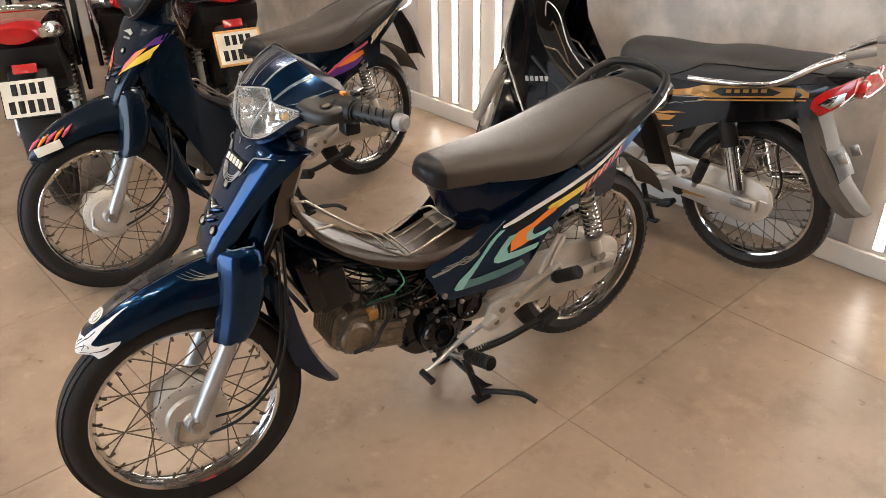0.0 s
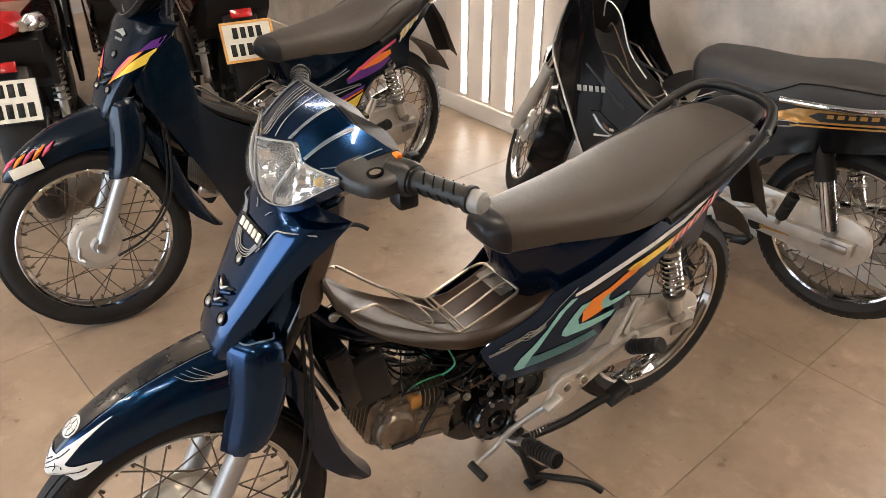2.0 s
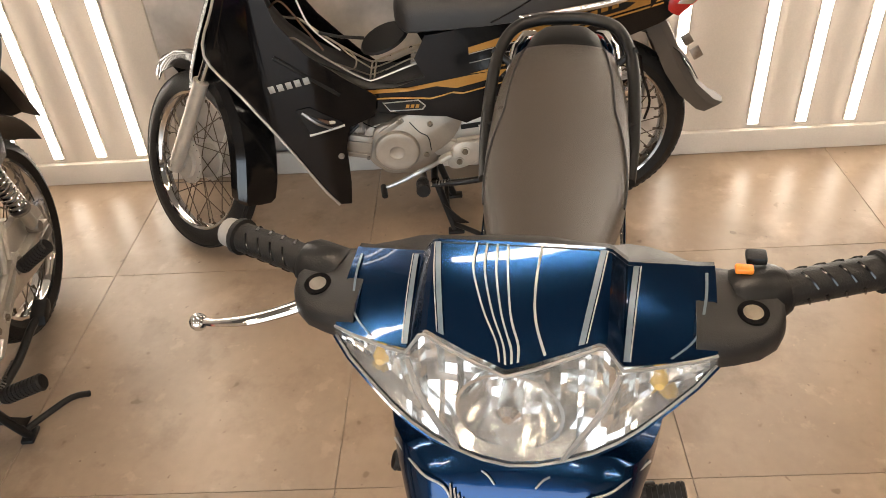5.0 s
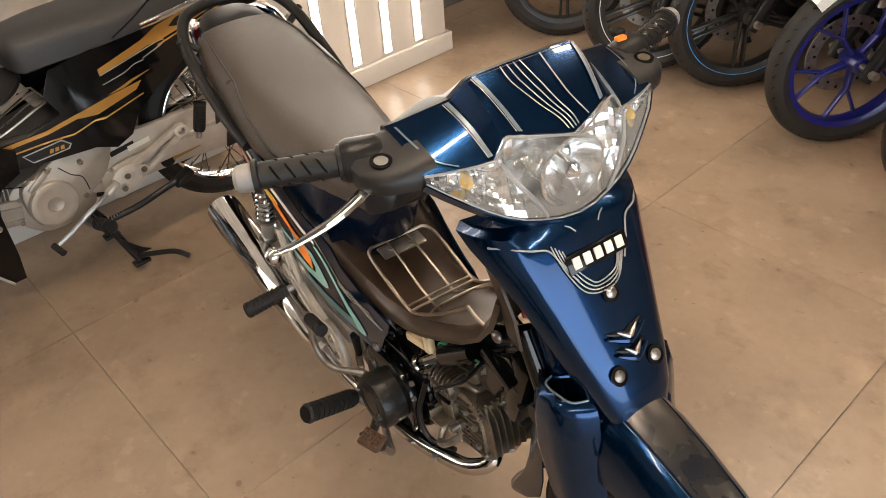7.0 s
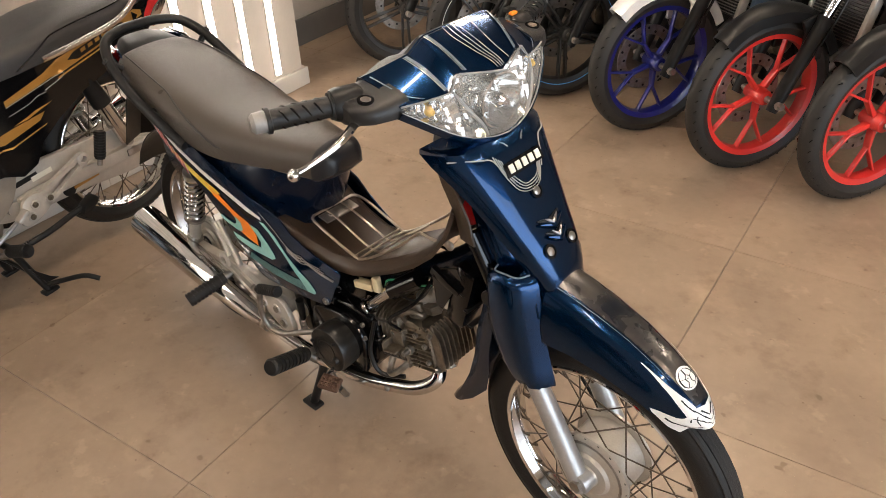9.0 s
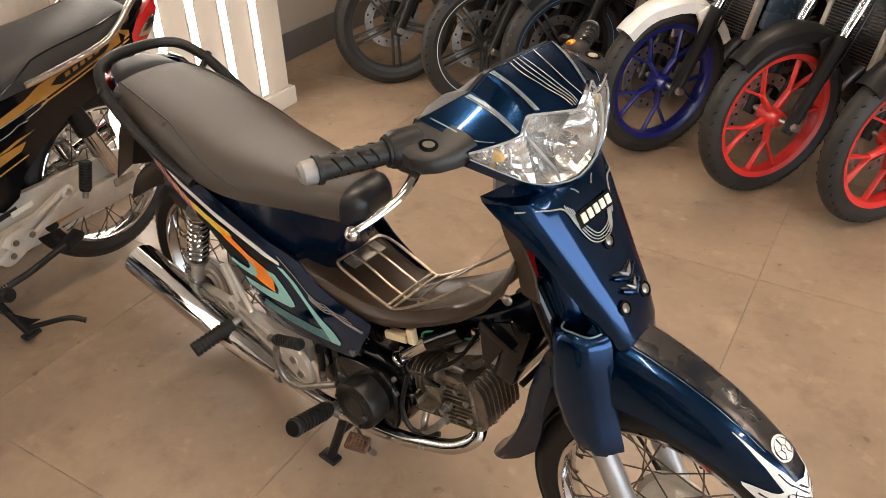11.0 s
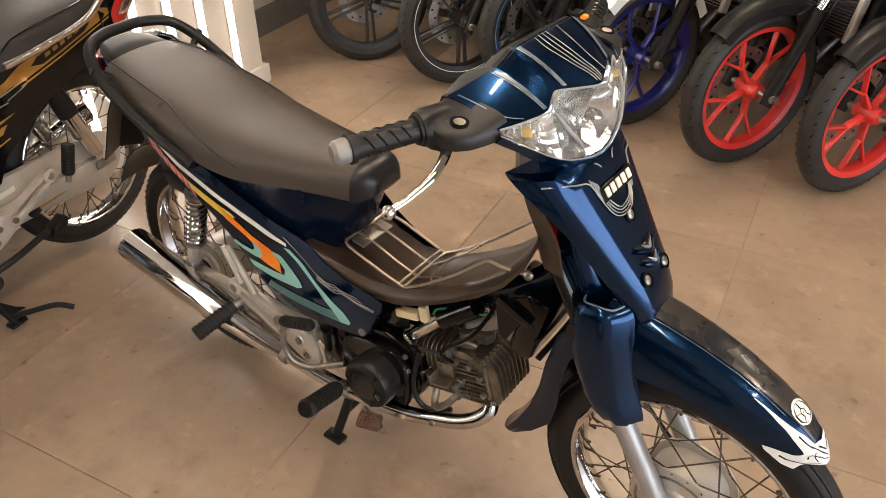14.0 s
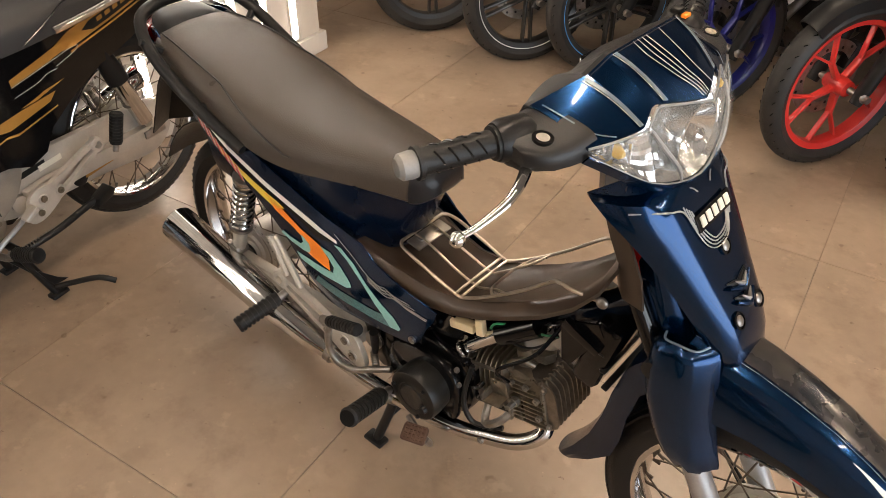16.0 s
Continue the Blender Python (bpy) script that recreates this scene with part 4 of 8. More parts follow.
def head_cowl(root, hb, paint, cover, lens_mat=LENS):
    """Visor, clear head lamp with side indicators and the dial housing behind."""
    edge, low, back = cowl_tables()
    full = [(-YS[i], i) for i in range(len(YS) - 1, 0, -1)] + [(YS[i], i) for i in range(len(YS))]

    def visor_pt(i, y, t):
        (xa, za), (xb, zb) = back[i], edge[i]
        bulge = 0.0045 * math.sin(math.pi * t)
        return (xa + (xb - xa) * t + 0.3 * bulge, y, za + (zb - za) * t + bulge)

    rows = [[visor_pt(i, y, t / 8) for t in range(9)] for y, i in full]
    part("visor", shell(rows, 0.003), paint, hb, "glossy blue visor with painted pale strip-light reflections", sharp=11)
    rows = []
    for y, i in full:
        (xa, za), (xb, zb) = edge[i], low[i]
        rows.append([(xa + (xb - xa) * t / 8 + 0.027 * math.sin(math.pi * (0.10 + 0.90 * t / 8)) * (1 - (abs(y) / 0.175) ** 2), y, za + (zb - za) * t / 8 - 0.001) for t in range(9)])
    lens = part("headlamp_lens", shell(rows, 0.0025), lens_mat, hb, "clear head lamp lens" if lens_mat is LENS else "dark head lamp front", sharp=60)
    lens.visible_shadow = False
    rim = [(edge[i][0] + 0.0084 * (1 - (abs(y) / 0.175) ** 2), y, edge[i][1] + 0.0004) for y, i in full]
    part("lens_rim", tube(rim, 0.0016, 6), BARGREY, lens, "pale worn lens rim")
    part("lens_rim", tube([(low[i][0] + 0.0015, y, low[i][1] - 0.001) for y, i in full], 0.0016, 6), BARGREY, lens, "pale worn lens rim")
    rows = []
    rnd = random.Random(11)
    jit = {}
    for k in range(-32, 33):
        y = 0.162 * k / 32
        i = abs(y)
        (xa, za), (xb, zb) = ([float(np.interp(i, YS, [q[n] for q in tb])) for n in (0, 1)] for tb in (edge, low))
        deep = 0.040 * max(0.0, 1 - (y / 0.082) ** 2) if i < 0.082 else 0.020 * max(0.0, 1 - ((i - 0.122) / 0.040) ** 2)
        row = []
        for t in range(13):
            q = jit.setdefault((k // 3, t // 2), rnd.uniform(-0.0036, 0.0036)) + 0.0014 * (t % 2) - 0.0010 * (k % 3)
            row.append((xa + (xb - xa) * t / 12 - 0.003 - (deep + q) * math.sin(math.pi * t / 12), y, za + (zb - za) * t / 12))
        rows.append(row)
    part("reflector", shell(rows, 0.002), REFLECTOR, hb, "faceted bright reflector", sharp=7)
    # bowl of the main lamp and the walls that part it from the indicators
    part("lamp_bowl", lathe([(0.024, -0.030), (0.036, -0.012), (0.044, 0.004), (0.047, 0.004), (0.039, -0.014), (0.027, -0.032)], 36, m=Matrix.Translation((0.372, 0, 0.952)) @ pose(0, 0, 0, 0, 0, -90), closed=True), REFLECTOR, hb, "round bright bowl round the bulb")
    for s in (-1, 1):
        part("lamp_divider", tube([(0.358, s * 0.090, 0.990), (0.374, s * 0.078, 0.965), (0.386, s * 0.058, 0.935), (0.387, s * 0.046, 0.912)], [0.0022, 0.003, 0.003, 0.002], 6, smooth=4), BARGREY, hb, "pale seam between lamp and indicator")
        for k in range(4):
            part("indicator_rib", box(0.338 - 0.006 * k, s * (0.104 + 0.012 * k), 0.958 + 0.004 * k, 0.010, 0.0035, 0.030 - 0.003 * k, 0.001), REFLECTOR, hb)
    for s in (-1, 1):
        part("indicator_bulb", tube([(0.318, s * 0.122, 0.967), (0.338, s * 0.122, 0.965), (0.343, s * 0.122, 0.965)], [0.0075, 0.0075, 0.004], 12), AMBER, hb, "amber indicator bulb")
    part("headlamp_bulb", tube([(0.340, 0, 0.953), (0.378, 0, 0.952), (0.384, 0, 0.952)], [0.011, 0.011, 0.005], 14), CHROME, hb)
    # lower shell
    rows = []
    for y, i in full:
        (xb, zb), (xk, zk) = low[i], back[i]
        rows.append([(xb + 0.002, y, zb), (xb - 0.006, y, zb - 0.010), (xb - 0.04, y, zb - 0.010 + 0.2 * abs(y) * 0.1), (0.255, y, max(0.945, zb - 0.004)), (0.218, y, 0.968)])
    part("lower_cowl", shell(rows, 0.003), paint if cover is not SATIN_BLACK else cover, hb)
    # dial housing
    rows = []
    for y, i in full:
        (xk, zk) = back[i]
        f = 1 - (abs(y) / 0.17) ** 2
        rows.append([(xk + 0.004, y, zk - 0.001), (xk - 0.009, y, zk - 0.0025), (xk - 0.016 - 0.046 * f, y, 0.990 + 0.036 * f), (0.218 - 0.012 * f, y, 0.971)])
    dash = part("dial_housing", shell(rows, 0.003), PLASTIC_GREY, hb, "dark grey dial housing")
    dial = lathe([(0, 0.004), (0.036, 0.004), (0.038, 0.0), (0.034, -0.004)], 32, m=Matrix.Translation((0.228, 0, 1.022)) @ pose(0, 0, 0, 0, 0, 90) @ pose(0, 0, 0, 58, 0, 0))
    part("dial", dial, GLOSS_BLACK, dash)
    return visor_pt


def visor_line(hb, visor_pt, path, w, mat=STRIPE):
    """A pale line painted on the visor for a reflected light strip; the path gives (y, t): across and down the visor.
    """
    p = curve_pts([(y, t, 0) for y, t in path], 8)

    def at(y, t):
        i = float(np.interp(abs(y), YS, range(len(YS))))
        a, f = int(i), i - int(i)
        b = min(a + 1, len(YS) - 1)
        q = Vector(visor_pt(a, y, t)) * (1 - f) + Vector(visor_pt(b, y, t)) * f
        return q + Vector((0.0012, 0, 0.0016))

    bm = bmesh.new()
    rows = []
    for i in range(len(p)):
        d = p[min(i + 1, len(p) - 1)] - p[max(i - 1, 0)]
        d = Vector((d.x, d.y * 0.16, 0)).normalized()
        nrm = Vector((-d.y, d.x / 0.16, 0)) * w / 2
        rows.append([bm.verts.new(at(q.x, min(1, max(0, q.y)))) for q in (p[i] + nrm, p[i] - nrm)])
    for a, b in zip(rows, rows[1:]):
        bm.faces.new((a[0], a[1], b[1], b[0]))
    return part("pale_streak", bm, mat, hb)


def rear_end(root, chaincase=True, drum_mat=ALLOY):
    """Rear wheel, swing arm, chain case, shocks and centre stand."""
    spoked_wheel(root, "rear_wheel", AX_R, 0.278, 0.082, 0.066, 0.11, hub_mat=drum_mat)
    sw = part("swing_arm", tube([(-0.165, -0.09, 0.30), (-0.165, 0.09, 0.30)], 0.022, 14), SILVER, root, "silver swing arm")
    for s in (-1, 1):
        bm = loft([[(x, s * 0.088 + dy, z + dz) for dy, dz in ((-0.013, -h), (0.013, -h), (0.013, h), (-0.013, h))] for x, z, h in ((-0.185, 0.306, 0.020), (-0.25, 0.307, 0.024), (-0.45, 0.300, 0.021), (-0.60, 0.296, 0.022), (-0.655, 0.295, 0.022))])
        bmesh.ops.bevel(bm, geom=list(bm.edges), offset=0.004, segments=2, profile=0.5, affect="EDGES")
        part("arm", bm, SILVER, sw)
        bolt(sw, AX_R + Vector((0, s * 0.102, 0)), 0.014, "y", s)
        part("axle_adjuster", box(-0.605, s * 0.106, 0.296, 0.075, 0.008, 0.024, 0.003), STEEL, sw)
        shock(root, (-0.505, s * 0.094, 0.585), (-0.585, s * 0.098, 0.338), 0.022)
    if chaincase:
        out = [(-0.10, 0.335), (-0.13, 0.385), (-0.20, 0.402), (-0.40, 0.392), (-0.56, 0.384), (-0.635, 0.376), (-0.682, 0.345), (-0.695, 0.30), (-0.682, 0.255), (-0.64, 0.222), (-0.585, 0.214), (-0.42, 0.236), (-0.22, 0.252), (-0.12, 0.268)]
        cc = part("chain_case", prism(smooth2(out, 3), 0.052, 0.074, 0.005), SILVER, root, "silver painted steel chain case")
        part("case_seam", tube([(x, 0.0745, z) for x, z in ((-0.14, 0.318), (-0.30, 0.322), (-0.55, 0.318), (-0.68, 0.312))], 0.0025, 6), ALLOY, cc)
        part("case_label", box(-0.235, 0.0748, 0.362, 0.075, 0.001, 0.016, 0, m=pose(0, 0, 0, 0, 4, 0)), SATIN_BLACK, cc, "small dark caution label")
    # brake rod arm on the right
    part("rear_brake_arm", tube([(-0.575, -0.082, 0.27), (-0.565, -0.088, 0.225)], 0.007, 8), STEEL, root)
    part("rear_brake_rod", tube([(-0.565, -0.09, 0.225), (-0.30, -0.10, 0.20), (-0.05, -0.11, 0.20)], 0.003, 6), STEEL, root)
    # rear mudguard inside
    rr = []
    for k in range(15):
        a = radians(20 + 135 * k / 14)
        r = 0.318
        rr.append([(AX_R.x + r * math.cos(a), y, AX_R.z + 0.02 + r * math.sin(a) - 0.12 * abs(y)) for y in (-0.058, -0.03, 0, 0.03, 0.058)])
    part("inner_mudguard", shell(rr, 0.003), SATIN_BLACK, root, "black inner rear mudguard")


def stand_and_pegs(root, kick=True, folded=False):
    st = part("centre_stand", tube([(-0.105, -0.10, 0.195), (-0.105, 0.10, 0.195)], 0.011, 10), SATIN_BLACK, root, "black tubular centre stand, down on the floor")
    for s in (-1, 1):
        part("stand_leg", tube([(-0.105, s * 0.075, 0.195), (-0.13, s * 0.088, 0.10), (-0.155, s * 0.104, 0.012)], 0.0115, 10, smooth=4), SATIN_BLACK, st)
        part("stand_foot", box(-0.158, s * 0.106, 0.006, 0.052, 0.032, 0.012, 0.004), SATIN_BLACK, st)
    part("stand_brace", tube([(-0.135, -0.085, 0.085), (-0.135, 0.085, 0.085)], 0.008, 8), SATIN_BLACK, st)
    part("stand_tang", tube([(-0.155, 0.104, 0.028), (-0.19, 0.14, 0.034), (-0.235, 0.195, 0.042), (-0.262, 0.228, 0.024)], 0.0085, 10, smooth=5), SATIN_BLACK, st)
    part("stand_web", prism([(-0.155, 0.035), (-0.125, 0.11), (-0.175, 0.05), (-0.20, 0.03)], 0.10, 0.106), SATIN_BLACK, st)
    sd = part("side_stand", tube([(-0.085, 0.118, 0.195), (-0.20, 0.135, 0.205), (-0.30, 0.140, 0.222), (-0.345, 0.150, 0.232)], 0.010, 10, smooth=4), SATIN_BLACK, root, "black side stand folded back")
    part("stand_pad", prism([(-0.318, 0.216), (-0.372, 0.226), (-0.385, 0.244), (-0.375, 0.258), (-0.330, 0.240)], 0.132, 0.170, 0.004), SATIN_BLACK, sd)
    pts = [(-0.11 - 0.10 * k / 60 + 0.0, 0.125 + 0.008 * math.cos(k * 1.2), 0.203 + 0.008 * math.sin(k * 1.2)) for k in range(61)]
    part("stand_spring", tube(pts, 0.002, 5), STEEL, sd)
    part("frame_plate", prism(smooth2([(-0.120, 0.245), (-0.110, 0.350), (-0.150, 0.400), (-0.195, 0.395), (-0.190, 0.300), (-0.165, 0.245)], 2), -0.084, 0.056, 0.006), GLOSS_BLACK, root, "black frame plate behind the engine")
    part("brake_switch", tube([(-0.150, -0.098, 0.285), (-0.146, -0.102, 0.345)], [0.007, 0.010], 12), SATIN_BLACK, root)
    coil = [(-0.151 - 0.004 * k / 50, -0.098 + 0.007 * math.cos(k * 0.9), 0.240 + 0.045 * k / 50) for k in range(51)]
    part("switch_spring", tube([(x + 0.007 * math.sin(k * 0.9), y, z) for k, (x, y, z) in enumerate(coil)], 0.0016, 5), STEEL, root)
    for s in (-1, 1):
        part("peg_bar", tube([(-0.07, s * 0.03, 0.185), (-0.075, s * 0.10, 0.188), (-0.09, s * 0.15, 0.215 if s > 0 else 0.246)], 0.010, 10, smooth=4), STEEL, root)
        footpeg(root, (-0.072, s * 0.160, 0.228) if s > 0 else (-0.080, -0.155, 0.252), (-0.078, s * 0.256, 0.258) if s > 0 else (-0.056, -0.268, 0.302), "front_footpeg", 0.0195)
        # rear peg bracket
        out = [(-0.150, 0.272), (-0.170, 0.322), (-0.200, 0.338), (-0.238, 0.334), (-0.266, 0.312), (-0.258, 0.284), (-0.205, 0.254), (-0.165, 0.250)]
        hang = part("peg_hanger", prism(smooth2(out, 3), s * 0.116, s * 0.130, 0.003), SILVER, root, "cast silver hanger for the rear footpeg")
        for pts, h in (([(-0.232, 0.325), (-0.300, 0.346), (-0.395, 0.378)], 0.009), ([(-0.246, 0.285), (-0.310, 0.312), (-0.395, 0.352)], 0.0085)):
            part("hanger_rail", loft([[(x, s * y, z + dz) for y, dz in ((0.117, -h), (0.130, -h * 0.8), (0.130, h * 0.8), (0.117, h))] for x, z in pts]), SILVER, hang)
        part("hanger_eye", lathe([(0.011, s * 0.114), (0.021, s * 0.114), (0.021, s * 0.131), (0.017, s * 0.134), (0.011, s * 0.134)], 24, m=Matrix.Translation((-0.398, 0, 0.365)), closed=True), SILVER, hang)
        if not folded:
            part("hanger_strut", tube([(-0.375, s * 0.125, 0.385), (-0.425, s * 0.118, 0.462), (-0.408, s * 0.118, 0.470), (-0.335, s * 0.125, 0.372)], 0.0075, 8), SILVER, hang)
        for x, z in ((-0.205, 0.306), (-0.256, 0.304), (-0.186, 0.274)):
            bolt(hang, (x, s * 0.131, z), 0.009, "y", s, ENGINE)
            part("bolt_boss", lathe([(0.010, s * 0.128), (0.015, s * 0.128), (0.0135, s * 0.1325), (0.010, s * 0.1325)], 18, m=Matrix.Translation((x, 0, z)), closed=True), ALLOY, hang)
        if folded:
            footpeg(root, (-0.448, s * 0.138, 0.345), (-0.474, s * 0.142, 0.430), "rear_footpeg", 0.0185)
            continue
        footpeg(root, (-0.384, s * 0.138, 0.350) if s > 0 else (-0.405, -0.136, 0.312), (-0.398, s * 0.216, 0.402) if s > 0 else (-0.428, -0.236, 0.284), "rear_footpeg", 0.0185)
    # gear lever on the left
    g = part("gear_lever", tube([(0.046, 0.130, 0.202), (-0.005, 0.126, 0.218), (-0.06, 0.118, 0.240), (-0.115, 0.130, 0.272), (-0.142, 0.145, 0.300)], [0.0055, 0.0065, 0.0075, 0.0065, 0.0065], 8, smooth=5), FORK, root, "silver heel and toe gear lever")
    part("toe_pad", tube([(0.050, 0.122, 0.203), (0.044, 0.168, 0.196)], 0.0095, 10), RUBBER, g)
    part("heel_pad", box(-0.147, 0.152, 0.304, 0.046, 0.028, 0.016, 0.006, m=pose(0, 0, 0, 0, 28, 0)), ALLOY, g)
    # brake pedal on the right
    b = part("brake_pedal", tube([(-0.045, -0.115, 0.180), (0.0, -0.13, 0.172), (0.040, -0.145, 0.190), (0.046, -0.165, 0.226)], 0.0075, 8, smooth=5), STEEL, root, "rusty brake pedal")
    pad = part("pedal_pad", box(0, 0, 0, 0.050, 0.038, 0.012, 0.0058, m=pose(0.030, -0.178, 0.243, 14, 8, 24)), RUST, b, "rusty waffled pedal pad")
    for k in range(6):
        part("tread", box(0, 0, 0, 0.0032, 0.034, 0.004, 0.001, m=pose(0.030, -0.178, 0.243, 14, 8, 24) @ pose(-0.020 + 0.008 * k, 0, 0.007)), RUST, pad)
    for k in range(4):
        part("tread", box(0, 0, 0, 0.044, 0.0032, 0.004, 0.001, m=pose(0.030, -0.178, 0.243, 14, 8, 24) @ pose(0, -0.013 + 0.0088 * k, 0.007)), RUST, pad)
    if kick:
        k = part("kick_lever", tube([(-0.085, -0.118, 0.292), (-0.118, -0.132, 0.281), (-0.160, -0.152, 0.268), (-0.194, -0.163, 0.276), (-0.212, -0.168, 0.318), (-0.204, -0.166, 0.388)], 0.0072, 10, smooth=5), STEEL, root, "steel kick-start lever folded up")
        footpeg(k, (-0.196, -0.172, 0.396), (-0.100, -0.184, 0.440), "kick_pad", 0.0125)


def engine(root, case=ENGINE_DARK, cover=GLOSS_BLACK, fins=ENGINE, messy=True):
    """Horizontal single: crankcase, finned cylinder, head, carburettor and covers."""
    e = part("crankcase", prism(smooth2([(0.060, 0.235), (0.088, 0.275), (0.090, 0.365), (0.03, 0.392), (-0.06, 0.385), (-0.115, 0.35), (-0.13, 0.29), (-0.115, 0.235), (-0.07, 0.212), (0.02, 0.212)], 3), -0.078, 0.070, 0.010), GLOSS_BLACK if case is ENGINE_DARK else case, root, "black engine crankcase" if case is ENGINE_DARK else "cast alloy engine crankcase")
    # left generator cover with an open face
    gr = 0.80 if case is ENGINE_DARK else 1.0
    gm = Matrix.Translation((-0.024, 0.085, 0.284)) @ Matrix.Diagonal((gr, 1, gr, 1))
    if messy:
        part("generator_cover", lathe([(0.072, -0.01), (0.072, 0.018), (0.066, 0.026), (0.044, 0.031), (0.040, 0.024), (0.026, 0.024), (0.022, 0.032), (0, 0.032)], 36, m=gm), cover, e, "glossy black generator cover")
    else:
        part("left_case", prism(smooth2([(0.062, 0.300), (0.060, 0.375), (0.010, 0.398), (-0.050, 0.425), (-0.120, 0.420), (-0.205, 0.428), (-0.200, 0.375), (-0.160, 0.315), (-0.085, 0.270), (-0.03, 0.235), (0.040, 0.245)], 3), 0.060, 0.094, 0.012), cover, e, "smooth cast left engine case")
        part("generator_cover", lathe([(0.068, -0.012), (0.068, 0.010), (0.063, 0.017), (0.052, 0.020), (0.046, 0.0185), (0.022, 0.020), (0.018, 0.017), (0, 0.017)], 40, m=Matrix.Translation((-0.004, 0.088, 0.308))), cover, e, "round cast generator cover")
        part("case_seam", tube([(x, 0.0945, z) for x, z in ((-0.050, 0.400), (-0.075, 0.365), (-0.100, 0.345), (-0.105, 0.300))], 0.0016, 6, smooth=4), SATIN_BLACK, e)
        part("case_ridge", box(0, 0, 0, 0.085, 0.010, 0.018, 0.004, m=pose(0.005, 0.094, 0.388, 0, 32, 0)), cover, e)
        for x, z in ((-0.109, 0.389), (0.045, 0.335), (-0.020, 0.405), (-0.09, 0.288)):
            bolt(e, (x, 0.0955, z), 0.0085, "y", 1, ENGINE)
    for k in range(6 if messy else 0):
        a = radians(60 * k + 15)
        bolt(e, (-0.024 + 0.066 * gr * math.cos(a), 0.110, 0.284 + 0.066 * gr * math.sin(a)), 0.005, "y", 1)
    for k in range(10 if messy else 0):
        a = radians(36 * k)
        part("cover_rib", box(0, 0, 0, 0.016 * gr, 0.006, 0.005, 0.0015, m=pose(-0.024 + 0.055 * gr * math.cos(a), 0.112, 0.284 + 0.055 * gr * math.sin(a), 0, -36 * k, 0)), cover, e)
    if messy:
        part("sprocket_cover", lathe([(0.044, -0.03), (0.044, 0.006), (0.040, 0.012), (0.026, 0.014), (0.022, 0.010), (0, 0.010)], 30, m=Matrix.Translation((-0.124, 0.083, 0.330))), cover, e, "round glossy sprocket cover")
        part("cover_lug", prism(smooth2([(-0.06, 0.345), (-0.085, 0.395), (-0.135, 0.405), (-0.185, 0.375), (-0.19, 0.335), (-0.12, 0.31)], 3), 0.058, 0.082, 0.006), cover, e)
    if messy:
        for x, y, z, r in ((0.048, 0.066, 0.418, 0.027), (0.010, 0.070, 0.398, 0.018), (-0.045, 0.072, 0.388, 0.014)):
            part("round_cap", lathe([(r * 0.9, -0.02), (r, 0.0), (r * 0.92, 0.008), (r * 0.5, 0.011), (0, 0.011)], 22, m=Matrix.Translation((x, y, z)) @ pose(0, 0, 0, 22, 0, 14)), GLOSS_BLACK, e)
    # right clutch cover
    cm = Matrix.Translation((0.002, -0.096, 0.306)) @ Matrix.Diagonal((0.80, 1, 0.80, 1))
    part("clutch_cover", lathe([(0.066, 0.01), (0.071, -0.030), (0.071, -0.048), (0.068, -0.055), (0.060, -0.058), (0.042, -0.058), (0.040, -0.0565), (0.034, -0.0565), (0.032, -0.058), (0, -0.058)], 48, m=cm), CLUTCH if case is ENGINE_DARK else case, e, "worn black clutch cover" if case is ENGINE_DARK else "alloy clutch cover")
    part("filler_plug", lathe([(0, -0.012), (0.007, -0.012), (0.009, -0.006), (0.009, 0), (0, 0)], 14, m=Matrix.Translation((0.034, -0.150, 0.296))), SATIN_BLACK, e)
    for k in range(3):
        a = radians(120 * k + 50)
        bolt(e, (0.002 + 0.046 * math.cos(a), -0.153, 0.306 + 0.046 * math.sin(a)), 0.0045, "y", -1, SATIN_BLACK)
    part("right_case", prism(smooth2([(0.07, 0.245), (0.075, 0.335), (0.03, 0.378), (-0.06, 0.372), (-0.10, 0.345), (-0.105, 0.27), (-0.06, 0.240), (0.03, 0.238)], 3), -0.104, -0.083, 0.008), GLOSS_BLACK if case is ENGINE_DARK else case, e, "greasy black right engine case" if case is ENGINE_DARK else "alloy right engine case")
    # cylinder axis, rising forwards
    tilt = 14
    ax = pose(0.074, 0, 0.332, 0, -tilt, 0)
    deep = SOOT if messy else fins
    part("cylinder_barrel", lathe([(0.047, 0.0), (0.047, 0.10)], 28, m=ax @ pose(0, 0, 0, 0, 0, -90)), deep, e, "soot-dark cylinder barrel")
    ring = [(0.069 * math.copysign(abs(math.cos(a)) ** 0.55, math.cos(a)), 0.068 * math.copysign(abs(math.sin(a)) ** 0.62, math.sin(a))) for a in (2 * math.pi * j / 28 for j in range(28))]
    fin = finish(prism(ring, -0.0013, 0.0013, 0.0006), fins, "cooling_fin")
    for k in range(7):
        part("cooling_fin", fin, None, e, "", ax @ pose(0.008 + 0.0116 * k, 0, 0, 0, 0, 90))
    # studs between the fins on the right flank
    for z in (-0.045, 0.045):
        part("stud", tube([ax @ Vector((0.0, -0.060, z)), ax @ Vector((0.085, -0.060, z))], 0.0045, 8), deep, e)
    head = part("cylinder_head", box(0, 0, 0, 0.084, 0.096, 0.100, 0.014, m=ax @ pose(0.126, 0, 0)), deep if messy else fins, e, "grey cast cylinder head")
    # flat fins round the lower half of the head, upright fins on its nose
    flat = finish(box(0, 0, 0, 0.076, 0.122, 0.0028, 0.0012), fins, "cooling_fin")
    for k in range(6):
        part("cooling_fin", flat, None, e, "", ax @ pose(0.128, 0, -0.056 + 0.0102 * k))
